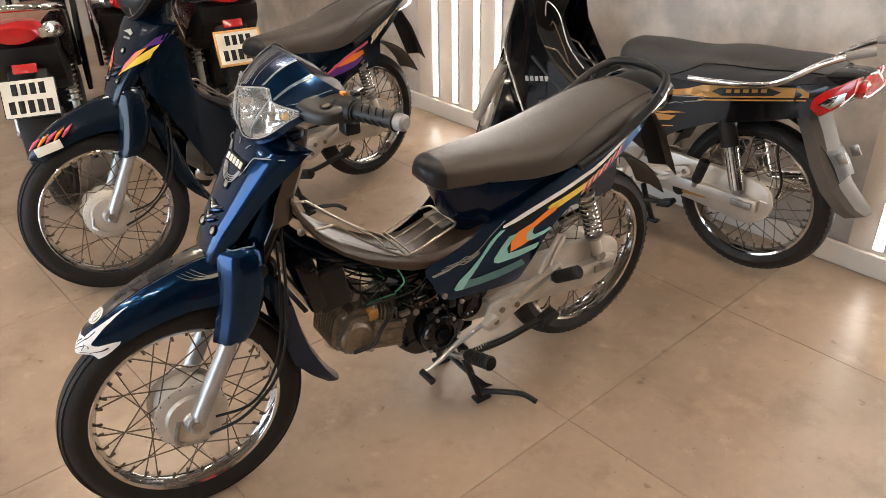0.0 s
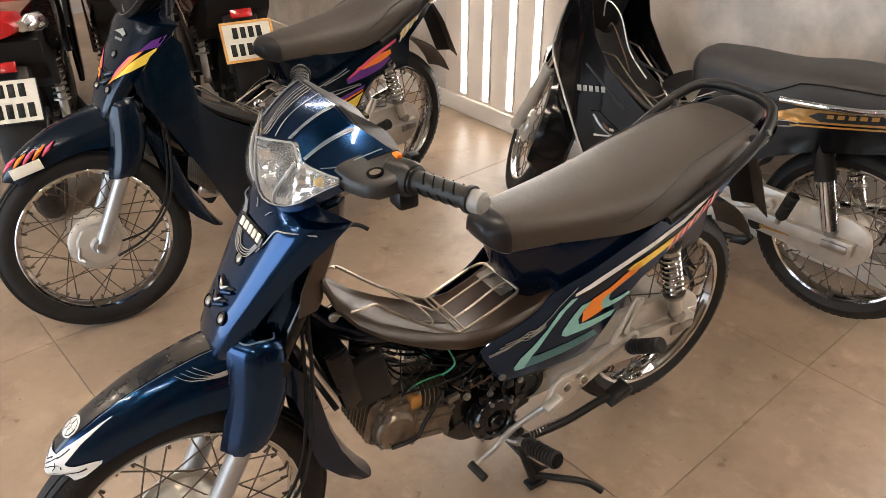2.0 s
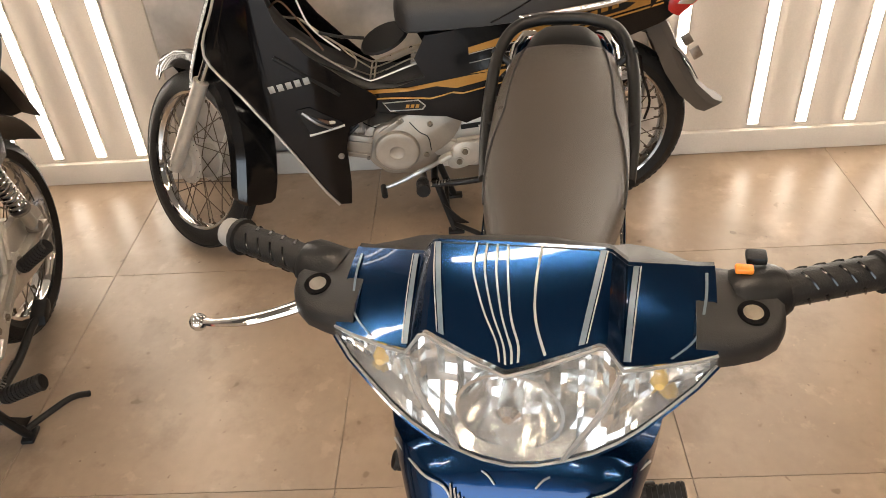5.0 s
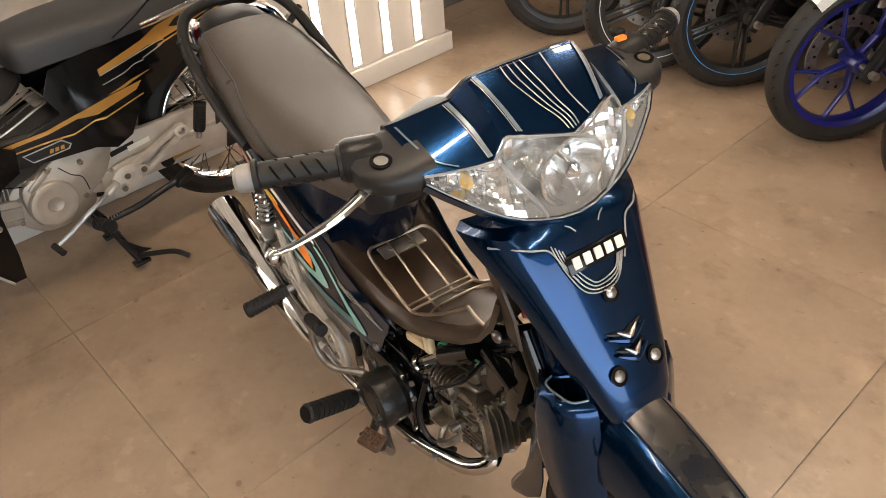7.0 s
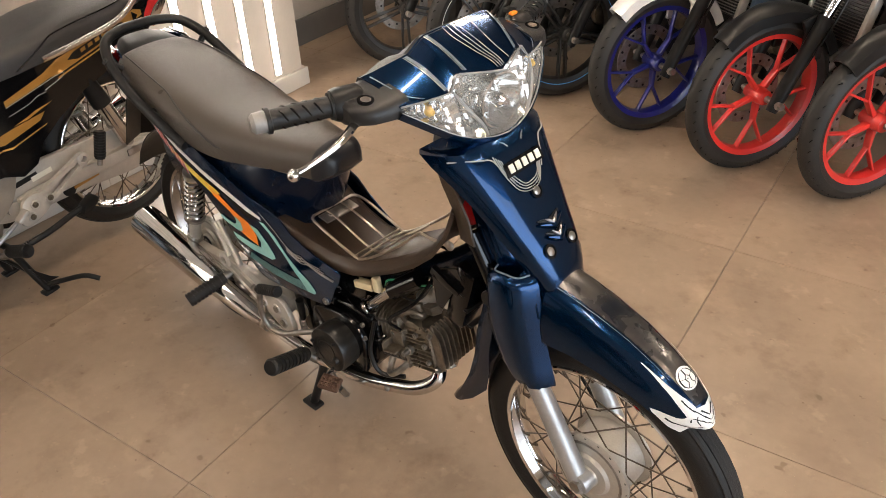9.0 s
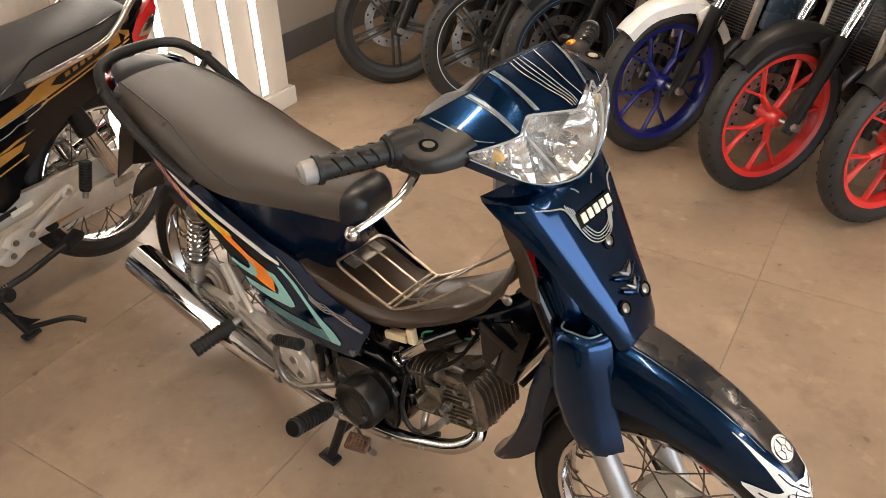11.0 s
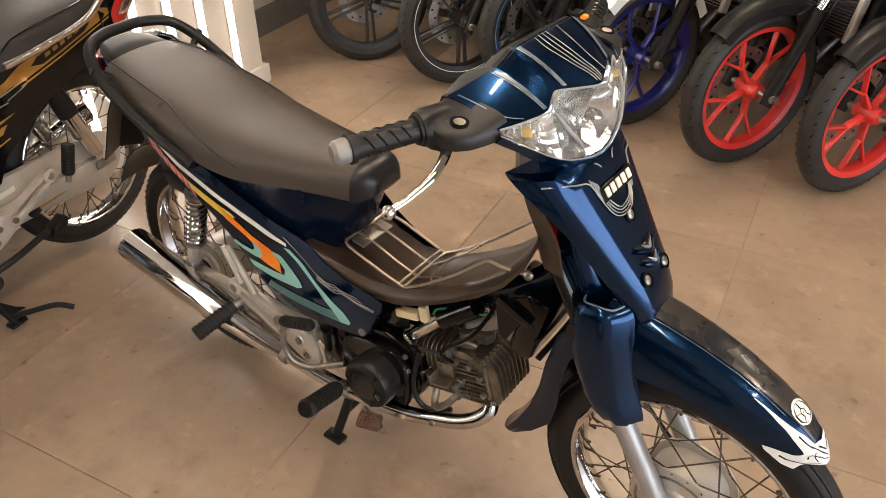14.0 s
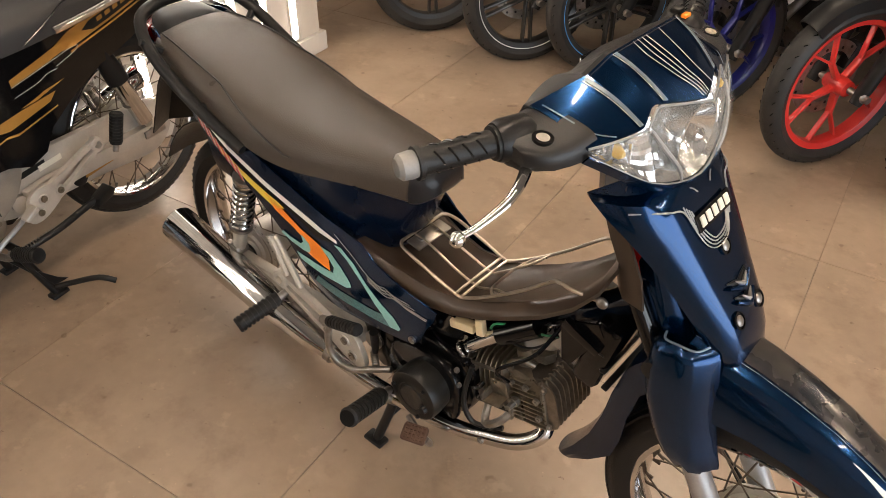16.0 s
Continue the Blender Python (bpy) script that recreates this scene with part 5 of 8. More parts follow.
    nose = finish(prism(smooth2([(-0.012, -0.056), (0.010, -0.054), (0.020, -0.042), (0.022, 0.0), (0.020, 0.030), (0.008, 0.044), (-0.012, 0.046)], 2), -0.0013, 0.0013, 0.0006), fins, "cooling_fin")
    for k in range(9):
        part("cooling_fin", nose, None, e, "", ax @ pose(0.169, -0.052 + 0.013 * k, 0.0))
    part("nose_frame", box(0, 0, 0, 0.008, 0.118, 0.100, 0.004, m=ax @ pose(0.163, 0, -0.004)), fins, head)
    # smooth upper shoulder with a bolted joint
    part("head_shoulder", prism(smooth2([(0.090, 0.002), (0.164, 0.002), (0.164, 0.022), (0.140, 0.046), (0.105, 0.056), (0.090, 0.048)], 2), -0.052, 0.052, 0.006), ENGINE if messy else fins, head, "worn grey casting", ax)
    for k in range(4):
        part("head_rib", box(0, 0, 0, 0.064 - 0.010 * k, 0.118, 0.0028, 0.001, m=ax @ pose(0.124 - 0.004 * k, 0, 0.008 + 0.0102 * k)), fins, head)
    part("exhaust_flange", box(0, 0, 0, 0.046, 0.070, 0.016, 0.005, m=ax @ pose(0.130, 0, -0.064)), fins, head)
    part("inlet_stub", lathe([(0.017, 0.0), (0.021, 0.0), (0.021, 0.012), (0.015, 0.014), (0.015, 0.034), (0, 0.034)], 16, m=ax @ pose(0.108, -0.018, 0.050, 90, 0, 0)), fins, head)
    part("head_bracket", tube([ax @ Vector((0.096, -0.050, 0.052)), ax @ Vector((0.100, -0.056, 0.072)), ax @ Vector((0.124, -0.048, 0.080)), ax @ Vector((0.140, -0.036, 0.066))], 0.006, 10, smooth=5), fins, head)
    part("joint_flange", box(0, 0, 0, 0.006, 0.132, 0.126, 0.003, m=ax @ pose(0.086, 0, 0)), fins, e)
    part("cam_cover", lathe([(0.046, 0.045), (0.046, 0.070), (0.043, 0.077), (0.036, 0.081), (0.031, 0.079), (0.020, 0.081), (0, 0.081)], 36, m=ax @ pose(0.130, 0, -0.020)), fins, e, "round worn alloy cam cover")
    part("cam_lug", prism(smooth2([(0.080, -0.062), (0.160, -0.060), (0.172, -0.030), (0.168, 0.020), (0.120, 0.040), (0.080, 0.030)], 2), 0.050, 0.068, 0.004), fins, e).matrix_basis = ax
    part("cylinder_side_cover", box(0, 0, 0, 0.098, 0.022, 0.078, 0.009, m=ax @ pose(0.040, 0.066, -0.020)), fins, e)
    part("side_rib", box(0, 0, 0, 0.090, 0.008, 0.005, 0.002, m=ax @ pose(0.040, 0.079, -0.002)), fins, e)
    part("side_rib", box(0, 0, 0, 0.090, 0.008, 0.005, 0.002, m=ax @ pose(0.040, 0.079, -0.040)), fins, e)
    for x, z in ((0.078, 0.016), (0.000, 0.016), (0.000, -0.052), (0.085, -0.056), (0.160, 0.016), (0.158, -0.050)):
        bolt(e, ax @ Vector((x, 0.076, z)), 0.0065, "y", 1)
    for dx, dz in ((0.030, 0.024), (-0.030, -0.052)):
        bolt(e, ax @ Vector((0.130 + dx, 0.078, dz)), 0.0055, "y", 1)
    for sgn in (-1, 1):
        part("valve_cap", lathe([(0, -0.010), (0.018, -0.010), (0.021, -0.004), (0.024, 0.012), (0, 0.012)], 6, m=ax @ pose(0.140, 0, sgn * 0.066, 90 * sgn, 0, 0)), fins, e)
    # plug shroud: a small open tray standing off the right flank
    shroud = part("plug_shroud", box(0, 0, 0, 0.040, 0.034, 0.004, 0.0015, m=ax @ pose(0.074, -0.082, -0.004)), fins, e, "bronze-toned spark plug shroud")
    part("shroud_side", box(0, 0, 0, 0.036, 0.004, 0.034, 0.0015, m=ax @ pose(0.076, -0.068, 0.014)), fins, shroud)
    part("shroud_lip", box(0, 0, 0, 0.004, 0.030, 0.018, 0.0015, m=ax @ pose(0.056, -0.082, 0.004)), fins, shroud)
    part("spark_plug", lathe([(0, -0.016), (0.006, -0.016), (0.007, 0.0), (0.010, 0.0), (0.010, 0.010), (0, 0.010)], 8, m=ax @ pose(0.104, -0.070, -0.010)), STEEL, e)
    for x, z in ((0.155, -0.030), (0.155, 0.010), (0.104, 0.036), (0.135, 0.034)):
        bolt(e, ax @ Vector((x, -0.064, z)), 0.0060, "y", -1)
    for y in (-0.058, 0.058):
        for z in (-0.048, 0.036):
            bolt(e, ax @ Vector((0.169, y, z)), 0.0060, "x", 1)
    part("spark_plug_lead", tube([ax @ Vector((0.112, -0.080, 0.050)), ax @ Vector((0.105, -0.096, 0.085)), (0.215, -0.075, 0.50), (0.24, -0.04, 0.56)], 0.0038, 7, smooth=6), GLOSS_BLACK, e)
    # inlet and carburettor
    part("inlet_pipe", tube([ax @ Vector((0.118, 0, 0.05)), ax @ Vector((0.115, 0, 0.09)), (0.205, 0.0, 0.47), (0.215, 0, 0.495)], 0.016, 14, smooth=5), ALLOY, e)
    cb = part("carburettor", box(0.245, 0.005, 0.500, 0.060, 0.048, 0.050, 0.008), ALLOY, root, "small alloy carburettor")
    part("float_bowl", box(0.245, 0.005, 0.468, 0.040, 0.040, 0.026, 0.008), ALLOY, cb)
    part("slide_top", tube([(0.245, 0.005, 0.52), (0.243, 0.005, 0.552)], [0.020, 0.018], 16), SATIN_BLACK, cb)
    part("choke_lever", tube([(0.25, 0.03, 0.505), (0.255, 0.055, 0.520)], 0.004, 8), STEEL, cb)
    # air box behind the leg shield
    ab = part("air_box", box(0.312, 0.020, 0.545, 0.050, 0.150, 0.150, 0.012, m=pose(0, 0, 0, 0, 14, 0)), GLOSS_BLACK, root, "black plastic air filter box")
    for k in range(4):
        part("rib", box(0.338 - 0.008 * k, 0.02, 0.49 + 0.034 * k, 0.012, 0.152, 0.006, 0.002, m=pose(0, 0, 0, 0, 14, 0)), SATIN_BLACK, ab)
    part("side_lid", box(0.265, 0.082, 0.520, 0.080, 0.030, 0.105, 0.008, m=pose(0, 0, 0, 0, 10, -6)), SATIN_BLACK, ab)
    part("bracket", prism([(0.245, 0.585), (0.310, 0.615), (0.322, 0.595), (0.270, 0.500), (0.255, 0.505)], -0.056, -0.052), GLOSS_BLACK, ab)
    part("bracket_lip", prism([(0.25, 0.585), (0.318, 0.560), (0.325, 0.572), (0.258, 0.604)], -0.068, -0.056, 0.002), GLOSS_BLACK, ab)
    # starter motor and its chrome cap
    sm = part("starter_motor", tube([(0.066, -0.060, 0.414), (0.144, -0.050, 0.496)], 0.0145, 20), CHROME, root, "chromed starter motor cylinder")
    part("end_disc", tube([(0.0535, -0.0645, 0.4035), (0.0565, -0.0635, 0.4062), (0.0605, -0.0620, 0.4100)], [0.020, 0.0225, 0.0225], 28), CHROME, sm, "chromed end disc")
    part("end_bolt", tube([(0.048, -0.066, 0.399), (0.054, -0.0645, 0.404)], [0.006, 0.009], 12), STEEL, sm)
    part("clamp", tube([(0.128, -0.052, 0.478), (0.195, -0.036, 0.530)], 0.022, 20), GLOSS_BLACK, sm)
    # connectors and wiring
    cn = part("cable_connector", box(0.052, -0.062, 0.462, 0.052, 0.020, 0.018, 0.003, m=pose(0, 0, 0, 0, -8, 6)), CREAM, root, "cream wiring connector hanging loose")
    part("connector_half", box(0.092, -0.064, 0.482, 0.016, 0.016, 0.036, 0.003, m=pose(0, 0, 0, 0, -8, 6)), CREAM, cn)
    rnd = random.Random(5)
    anchors = [(0.095, -0.055, 0.472), (0.15, -0.03, 0.505), (0.21, 0.02, 0.525), (0.10, 0.05, 0.470), (0.02, 0.07, 0.43), (0.27, 0.03, 0.56), (-0.03, 0.05, 0.46), (0.18, 0.06, 0.42), (0.05, 0.085, 0.385), (0.24, -0.05, 0.54)]
    wire_mats = [GLOSS_BLACK, GLOSS_BLACK, SATIN_BLACK, GREENWIRE, GLOSS_BLACK, RUST, SATIN_BLACK]
    for k in range(22 if messy else 6):
        a, b = rnd.sample(anchors, 2)
        j = lambda s: rnd.uniform(-s, s)
        mid = ((a[0] + b[0]) / 2 + j(0.04), (a[1] + b[1]) / 2 + j(0.04), (a[2] + b[2]) / 2 + rnd.uniform(-0.05, 0.03))
        part("wire", tube([a, mid, b], rnd.choice((0.0018, 0.0022, 0.003)), 6, smooth=8), wire_mats[k % len(wire_mats)], root)
    part("wire", tube([(0.105, -0.052, 0.478), (0.12, -0.058, 0.502), (0.15, -0.05, 0.512), (0.175, -0.03, 0.508)], 0.0022, 6, smooth=8), GREENWIRE, root, "green wire")
    part("wire", tube([(0.09, 0.072, 0.44), (0.07, 0.085, 0.47), (0.075, 0.06, 0.50)], 0.0022, 6, smooth=8), GREENWIRE, root, "green wire")
    part("fuel_cap", box(0.152, 0.060, 0.392, 0.028, 0.022, 0.030, 0.005), ORANGE_PLASTIC, root, "ochre plastic cap on the cylinder")
    part("hose", tube([(0.085, -0.075, 0.385), (0.082, -0.095, 0.31), (0.105, -0.09, 0.255), (0.16, -0.07, 0.262)], 0.0055, 8, smooth=7), SATIN_BLACK, root, "black rubber hose")
    part("hose", tube([(0.10, 0.085, 0.40), (0.15, 0.098, 0.36), (0.17, 0.095, 0.325), (0.22, 0.08, 0.31)], 0.005, 8, smooth=7), SATIN_BLACK, root, "black rubber hose")
    for k in range(46 if messy else 0):
        y = rnd.choice((-1, 1)) * rnd.uniform(0.070, 0.096)
        x, z = rnd.uniform(-0.125, 0.075), rnd.uniform(0.325, 0.425)
        mt = rnd.choice((GLOSS_BLACK, ENGINE_DARK, GLOSS_BLACK, STEEL, SATIN_BLACK, ENGINE))
        if k % 3 == 0:
            bolt(e, (x, y, z), rnd.uniform(0.005, 0.009), "y", 1 if y > 0 else -1)
        elif k % 3 == 1:
            part("clip", box(x, y, z, rnd.uniform(0.010, 0.030), 0.012, rnd.uniform(0.008, 0.024), 0.002, m=None), mt, e)
        else:
            part("wire", tube([(x, y, z), (x + rnd.uniform(-0.03, 0.05), y * 1.08, z + rnd.uniform(-0.04, 0.03)), (x + rnd.uniform(-0.06, 0.07), y * 0.9, z + rnd.uniform(-0.02, 0.05))], rnd.choice((0.002, 0.003, 0.0042)), 6, smooth=6), GLOSS_BLACK, root)
    part("lower_bracket", tube([(0.11, -0.05, 0.29), (0.125, -0.08, 0.262), (0.155, -0.078, 0.285), (0.17, -0.05, 0.31)], 0.008, 8, smooth=5), STEEL, e)
    return e


def exhaust(root):
    ex = part("exhaust_pipe", tube([(0.222, -0.020, 0.310), (0.230, -0.040, 0.276), (0.198, -0.064, 0.248), (0.142, -0.080, 0.231), (0.046, -0.100, 0.216), (-0.12, -0.122, 0.221), (-0.25, -0.134, 0.246)], 0.0165, 18, smooth=7), CHROME, root, "chromed exhaust pipe with a long muffler")
    part("muffler", tube([(-0.225, -0.131, 0.241), (-0.25, -0.133, 0.246), (-0.31, -0.134, 0.257), (-0.46, -0.137, 0.286), (-0.750, -0.140, 0.343), (-0.762, -0.140, 0.3455), (-0.765, -0.140, 0.346)], [0.017, 0.020, 0.030, 0.040, 0.0435, 0.043, 0.034], 32), CHROME, ex, "long chromed muffler")
    part("muffler_mouth", tube([(-0.757, -0.140, 0.3445), (-0.772, -0.140, 0.3475)], 0.015, 16), SATIN_BLACK, ex)
    part("heat_guard_clamp", tube([(-0.240, -0.132, 0.244), (-0.256, -0.1332, 0.247)], 0.0235, 16), STEEL, ex)
    bolt(ex, (0.130, -0.098, 0.230), 0.007, "y", -1)
    part("muffler_bracket", box(-0.36, -0.108, 0.300, 0.05, 0.006, 0.06, 0.002), STEEL, ex)


def seat(root, mat, mat_side, nose, label):
    tops = smooth_table([0.742, 0.744, 0.744, 0.745, 0.749, 0.758, 0.773, 0.790, 0.804, 0.812, 0.811])
    seams = smooth_table([0.684, 0.684, 0.682, 0.676, 0.671, 0.677, 0.696, 0.724, 0.750, 0.768, 0.778])
    widths = smooth_table([0.057, 0.075, 0.093, 0.109, 0.124, 0.132, 0.134, 0.131, 0.124, 0.111, 0.096])
    x0, length = -0.034, 0.750
    s = part("seat", loft(seat_rings(x0, length, tops, seams, widths)), mat, root, label)
    # piping along both sides
    for sd in (-1, 1):
        pts = []
        for t in np.linspace(0.38, 0.95, 26):
            k = np.linspace(0, 1, len(tops))
            zt, zs, w = (float(np.interp(t, k, a)) for a in (tops, seams, widths))
            a = radians(8 + 40 * min(1, max(0, (t - 0.40) / 0.26)))
            d = min(1.0, ((1 - t) * length + 0.002) / 0.05)
            f = math.sqrt(max(0.0, 1 - (1 - d) ** 2))
            y = w * (0.25 + 0.75 * f) * math.cos(a) ** 0.62
            zm = zs + 0.45 * (zt - zs)
            zt, zs = zm + (zt - zm) * f, zm + (zs - zm) * f
            pts.append((x0 - length * t, sd * (y + 0.0008), zs + (zt - zs) * math.sin(a) ** 0.5 - 0.0064 * math.cos(a) ** 1.24 + 0.001))
        part("piping", tube(pts, 0.0022, 6), mat_side, s)
    # tail_piping across the saddle's end
    last = [(x0 - length * t, y, float(np.interp(t, np.linspace(0, 1, len(tops)), tops)) - dz) for t, y, dz in ((0.950, 0.073, 0.010), (0.957, 0.056, 0.006), (0.962, 0.030, 0.002), (0.963, 0.0, 0.0012))]
    part("piping", tube(last + [(x, -y, z) for x, y, z in last[-2::-1]], 0.0022, 6, smooth=4), mat_side, s)
    # dark front cap
    part("nose_cap", loft(seat_rings(x0, length, tops, seams, widths, grow=0.0016, upto=0.055)), nose, s, "smooth dark seat nose cap")
    return s


def tail(root, paint, rail_mat, lens=True):
    """Tail piece, lamp, rear mudguard and grab rail."""
    rr = []
    for x, w, zt, zb in ((-0.69, 0.104, 0.795, 0.715), (-0.75, 0.088, 0.812, 0.755), (-0.80, 0.070, 0.822, 0.778), (-0.825, 0.052, 0.822, 0.790)):
        rr.append([(x, w * c, (zt + zb) / 2 + (zt - zb) / 2 * s) for c, s in ((math.copysign(abs(math.cos(a)) ** 0.7, math.cos(a)), math.copysign(abs(math.sin(a)) ** 0.7, math.sin(a))) for a in (2 * math.pi * j / 20 for j in range(20)))])
    t = part("tail_piece", loft(rr), SATIN_BLACK, root)
    rr = []
    for x, w, zc, h in ((-0.812, 0.085, 0.775, 0.036), (-0.840, 0.076, 0.775, 0.034), (-0.862, 0.050, 0.772, 0.026), (-0.868, 0.02, 0.770, 0.014)):
        rr.append([(x, w * math.cos(a), zc + h * math.sin(a)) for a in (2 * math.pi * j / 20 for j in range(20))])
    part("tail_lamp", loft(rr), TAIL_RED, t, "red tail lamp lens")
    for s in (-1, 1):
        rr = []
        for x, y0, z0, h in ((-0.72, 0.108, 0.760, 0.016), (-0.77, 0.104, 0.778, 0.026), (-0.815, 0.088, 0.785, 0.030), (-0.84, 0.07, 0.785, 0.020)):
            rr.append([(x, s * (y0 + 0.012 * math.cos(a)), z0 + h * math.sin(a)) for a in (2 * math.pi * j / 14 for j in range(14))])
        part("rear_indicator", loft(rr), CHROME, t, "pale rear indicator lens")
    rr = []
    for k in range(9):
        x, z = float(np.interp(k / 8, [0, 0.35, 0.7, 1], [-0.80, -0.875, -0.925, -0.955])), float(np.interp(k / 8, [0, 0.35, 0.7, 1], [0.755, 0.66, 0.56, 0.50]))
        rr.append([(x + 0.020 * abs(c), 0.058 * c, z - 0.01 * abs(c)) for c in (-1, -0.8, -0.4, 0, 0.4, 0.8, 1)])
    part("rear_mudguard", shell(rr, 0.003), SATIN_BLACK, root, "black rear mudguard")
    pts = [(-0.445, 0.134, 0.668), (-0.53, 0.142, 0.706), (-0.64, 0.143, 0.758), (-0.718, 0.134, 0.803), (-0.772, 0.106, 0.835), (-0.794, 0.055, 0.846), (-0.797, 0, 0.848)]
    rail = part("grab_rail", tube(pts + [(x, -y, z) for x, y, z in pts[-2::-1]], 0.0125, 12, smooth=6), rail_mat, root, "black tubular grab rail round the seat's tail")
    for s in (-1, 1):
        for x, z, zz in ((-0.56, 0.726, 0.715), (-0.72, 0.812, 0.785)):
            part("rail_bracket", tube([(x, s * 0.146, z), (x + 0.01, s * 0.11, zz)], 0.008, 8), rail_mat, rail)
    return t


def step_through(root, tunnel_mat, rack=True, rack_top=0.0):
    """Plastic tunnel between seat and leg shield, with the wire rack over it."""
    xs = [0.345, 0.320, 0.279, 0.225, 0.169, 0.105, 0.045, -0.022, -0.092, -0.150, -0.20]
    zs = [0.79, 0.728, 0.668, 0.618, 0.580, 0.543, 0.519, 0.510, 0.522, 0.540, 0.56]
    ws = [0.096, 0.090, 0.084, 0.081, 0.080, 0.081, 0.084, 0.089, 0.097, 0.106, 0.114]
    rr = []
    for x, z, w in zip(xs, zs, ws):
        dip = 0.006
        rr.append([(x - 0.004, w - 0.004, z - 0.026), (x, w, z - 0.013), (x, w - 0.004, z - 0.004), (x, w - 0.014, z + 0.002), (x, w * 0.72, z - 0.004), (x, w * 0.55, z - dip), (x, w * 0.3, z - 0.010), (x, 0, z - 0.011),
                   (x, -w * 0.3, z - 0.010), (x, -w * 0.55, z - dip), (x, -w * 0.72, z - 0.004), (x, -w + 0.014, z + 0.002), (x, -w + 0.004, z - 0.004), (x, -w, z - 0.013), (x - 0.004, -w + 0.004, z - 0.026)])
    t = part("tunnel_cover", shell(rr, 0.004), tunnel_mat, root, "worn brown-grey plastic tunnel cover", sharp=50)
    # inner leg shield behind the steering head
    rr = []
    for z, x, w in ((0.72, 0.335, 0.088), (0.77, 0.326, 0.092), (0.82, 0.306, 0.098), (0.868, 0.288, 0.100), (0.90, 0.276, 0.080)):
        rr.append([(x + 0.055, w + 0.010, z), (x + 0.02, w + 0.004, z), (x, w * 0.8, z), (x - 0.012, w * 0.4, z), (x - 0.016, 0, z), (x - 0.012, -w * 0.4, z), (x, -w * 0.8, z), (x + 0.02, -w - 0.004, z), (x + 0.055, -w - 0.010, z)])
    part("inner_leg_shield", shell(rr, 0.004), tunnel_mat, root, "dark plastic inner leg shield")
    if rack:
        r = part("luggage_rack", tube([(-0.104, y, 0.572) for y in (-0.058, 0.058)], 0.003, 8), RACK, root, "thin tarnished chrome wire rack over the tunnel")
        for s in (-1, 1):
            part("rack_wire", tube([(-0.104, s * 0.056, 0.572), (-0.094, s * 0.066, 0.570), (-0.064, s * 0.070, 0.563), (0.0, s * 0.070, 0.542), (0.040, s * 0.068, 0.530), (0.055, s * 0.068, 0.532), (0.10, s * 0.069, 0.560), (0.17, s * 0.070, 0.614), (0.225, s * 0.070, 0.664), (0.242, s * 0.074, 0.676), (0.27, s * 0.080, 0.680), (0.320, s * 0.086, 0.690)], 0.0032, 8, smooth=6), RACK, r)
            part("rack_wire", tube([(-0.102, s * 0.022, 0.571), (-0.066, s * 0.022, 0.564), (0.0, s * 0.024, 0.540), (0.045, s * 0.024, 0.528), (0.065, s * 0.030, 0.536), (0.11, s * 0.045, 0.566), (0.14, s * 0.067, 0.590)], 0.0024, 7, smooth=6), RACK, r)
            bm = bmesh.new()
            bmesh.ops.create_uvsphere(bm, u_segments=12, v_segments=8, radius=0.010, matrix=Matrix.Translation((0.324, s * 0.087, 0.690)) @ Matrix.Diagonal((1, 0.6, 1, 1)))
            part("rack_end", bm, STEEL, r)
        for x, z in ((0.048, 0.530), (0.036, 0.532)):
            part("rack_wire", tube([(x, -0.069, z), (x, 0, z + 0.001), (x, 0.069, z)], 0.0026, 7, smooth=3), RACK, r)
        part("rack_wire", tube([(0.118, -0.069, 0.574), (0.092, -0.035, 0.556), (0.092, 0.035, 0.556), (0.118, 0.069, 0.574)], 0.0024, 7, smooth=5), RACK, r)
        part("rack_plate", box(0, 0, 0, 0.032, 0.092, 0.004, 0.001, m=pose(-0.086, 0, 0.5635, 0, 10, 0)), STEEL, r, "small steel plate of the rack")
        for s in (-1, 1):
            bolt(r, (-0.086, s * 0.022, 0.5665), 0.007, "z", -1)
    return t


def shield_rows(narrow=1.0):
    """Rows of the front leg cover from its top edge to its tip."""
    rows = []
    for z, cx, ex, w, ez in ((0.906, 0.372, 0.288, 0.112, -0.026), (0.894, 0.386, 0.306, 0.131, -0.010), (0.872, 0.402, 0.326, 0.126, -0.008), (0.84, 0.422, 0.355, 0.114, -0.004), (0.80, 0.448, 0.390, 0.100, 0.0),
                             (0.76, 0.474, 0.422, 0.087, 0.0), (0.72, 0.502, 0.452, 0.074, 0.0), (0.68, 0.522, 0.478, 0.063, 0.002), (0.65, 0.530, 0.492, 0.053, 0.004), (0.632, 0.528, 0.497, 0.043, 0.007), (0.622, 0.519, 0.498, 0.030, 0.010)):
        row = []
        for k in range(-8, 9):
            f = 1 - (1 - abs(k) / 8) ** 1.7
            t = math.copysign(f, k)
            bow = 0.16 * f ** 2 + 0.84 * f ** 8
            row.append((cx + (ex - cx) * bow, w * t * narrow, z + ez * f ** 3))
        rows.append(row)
    return rows


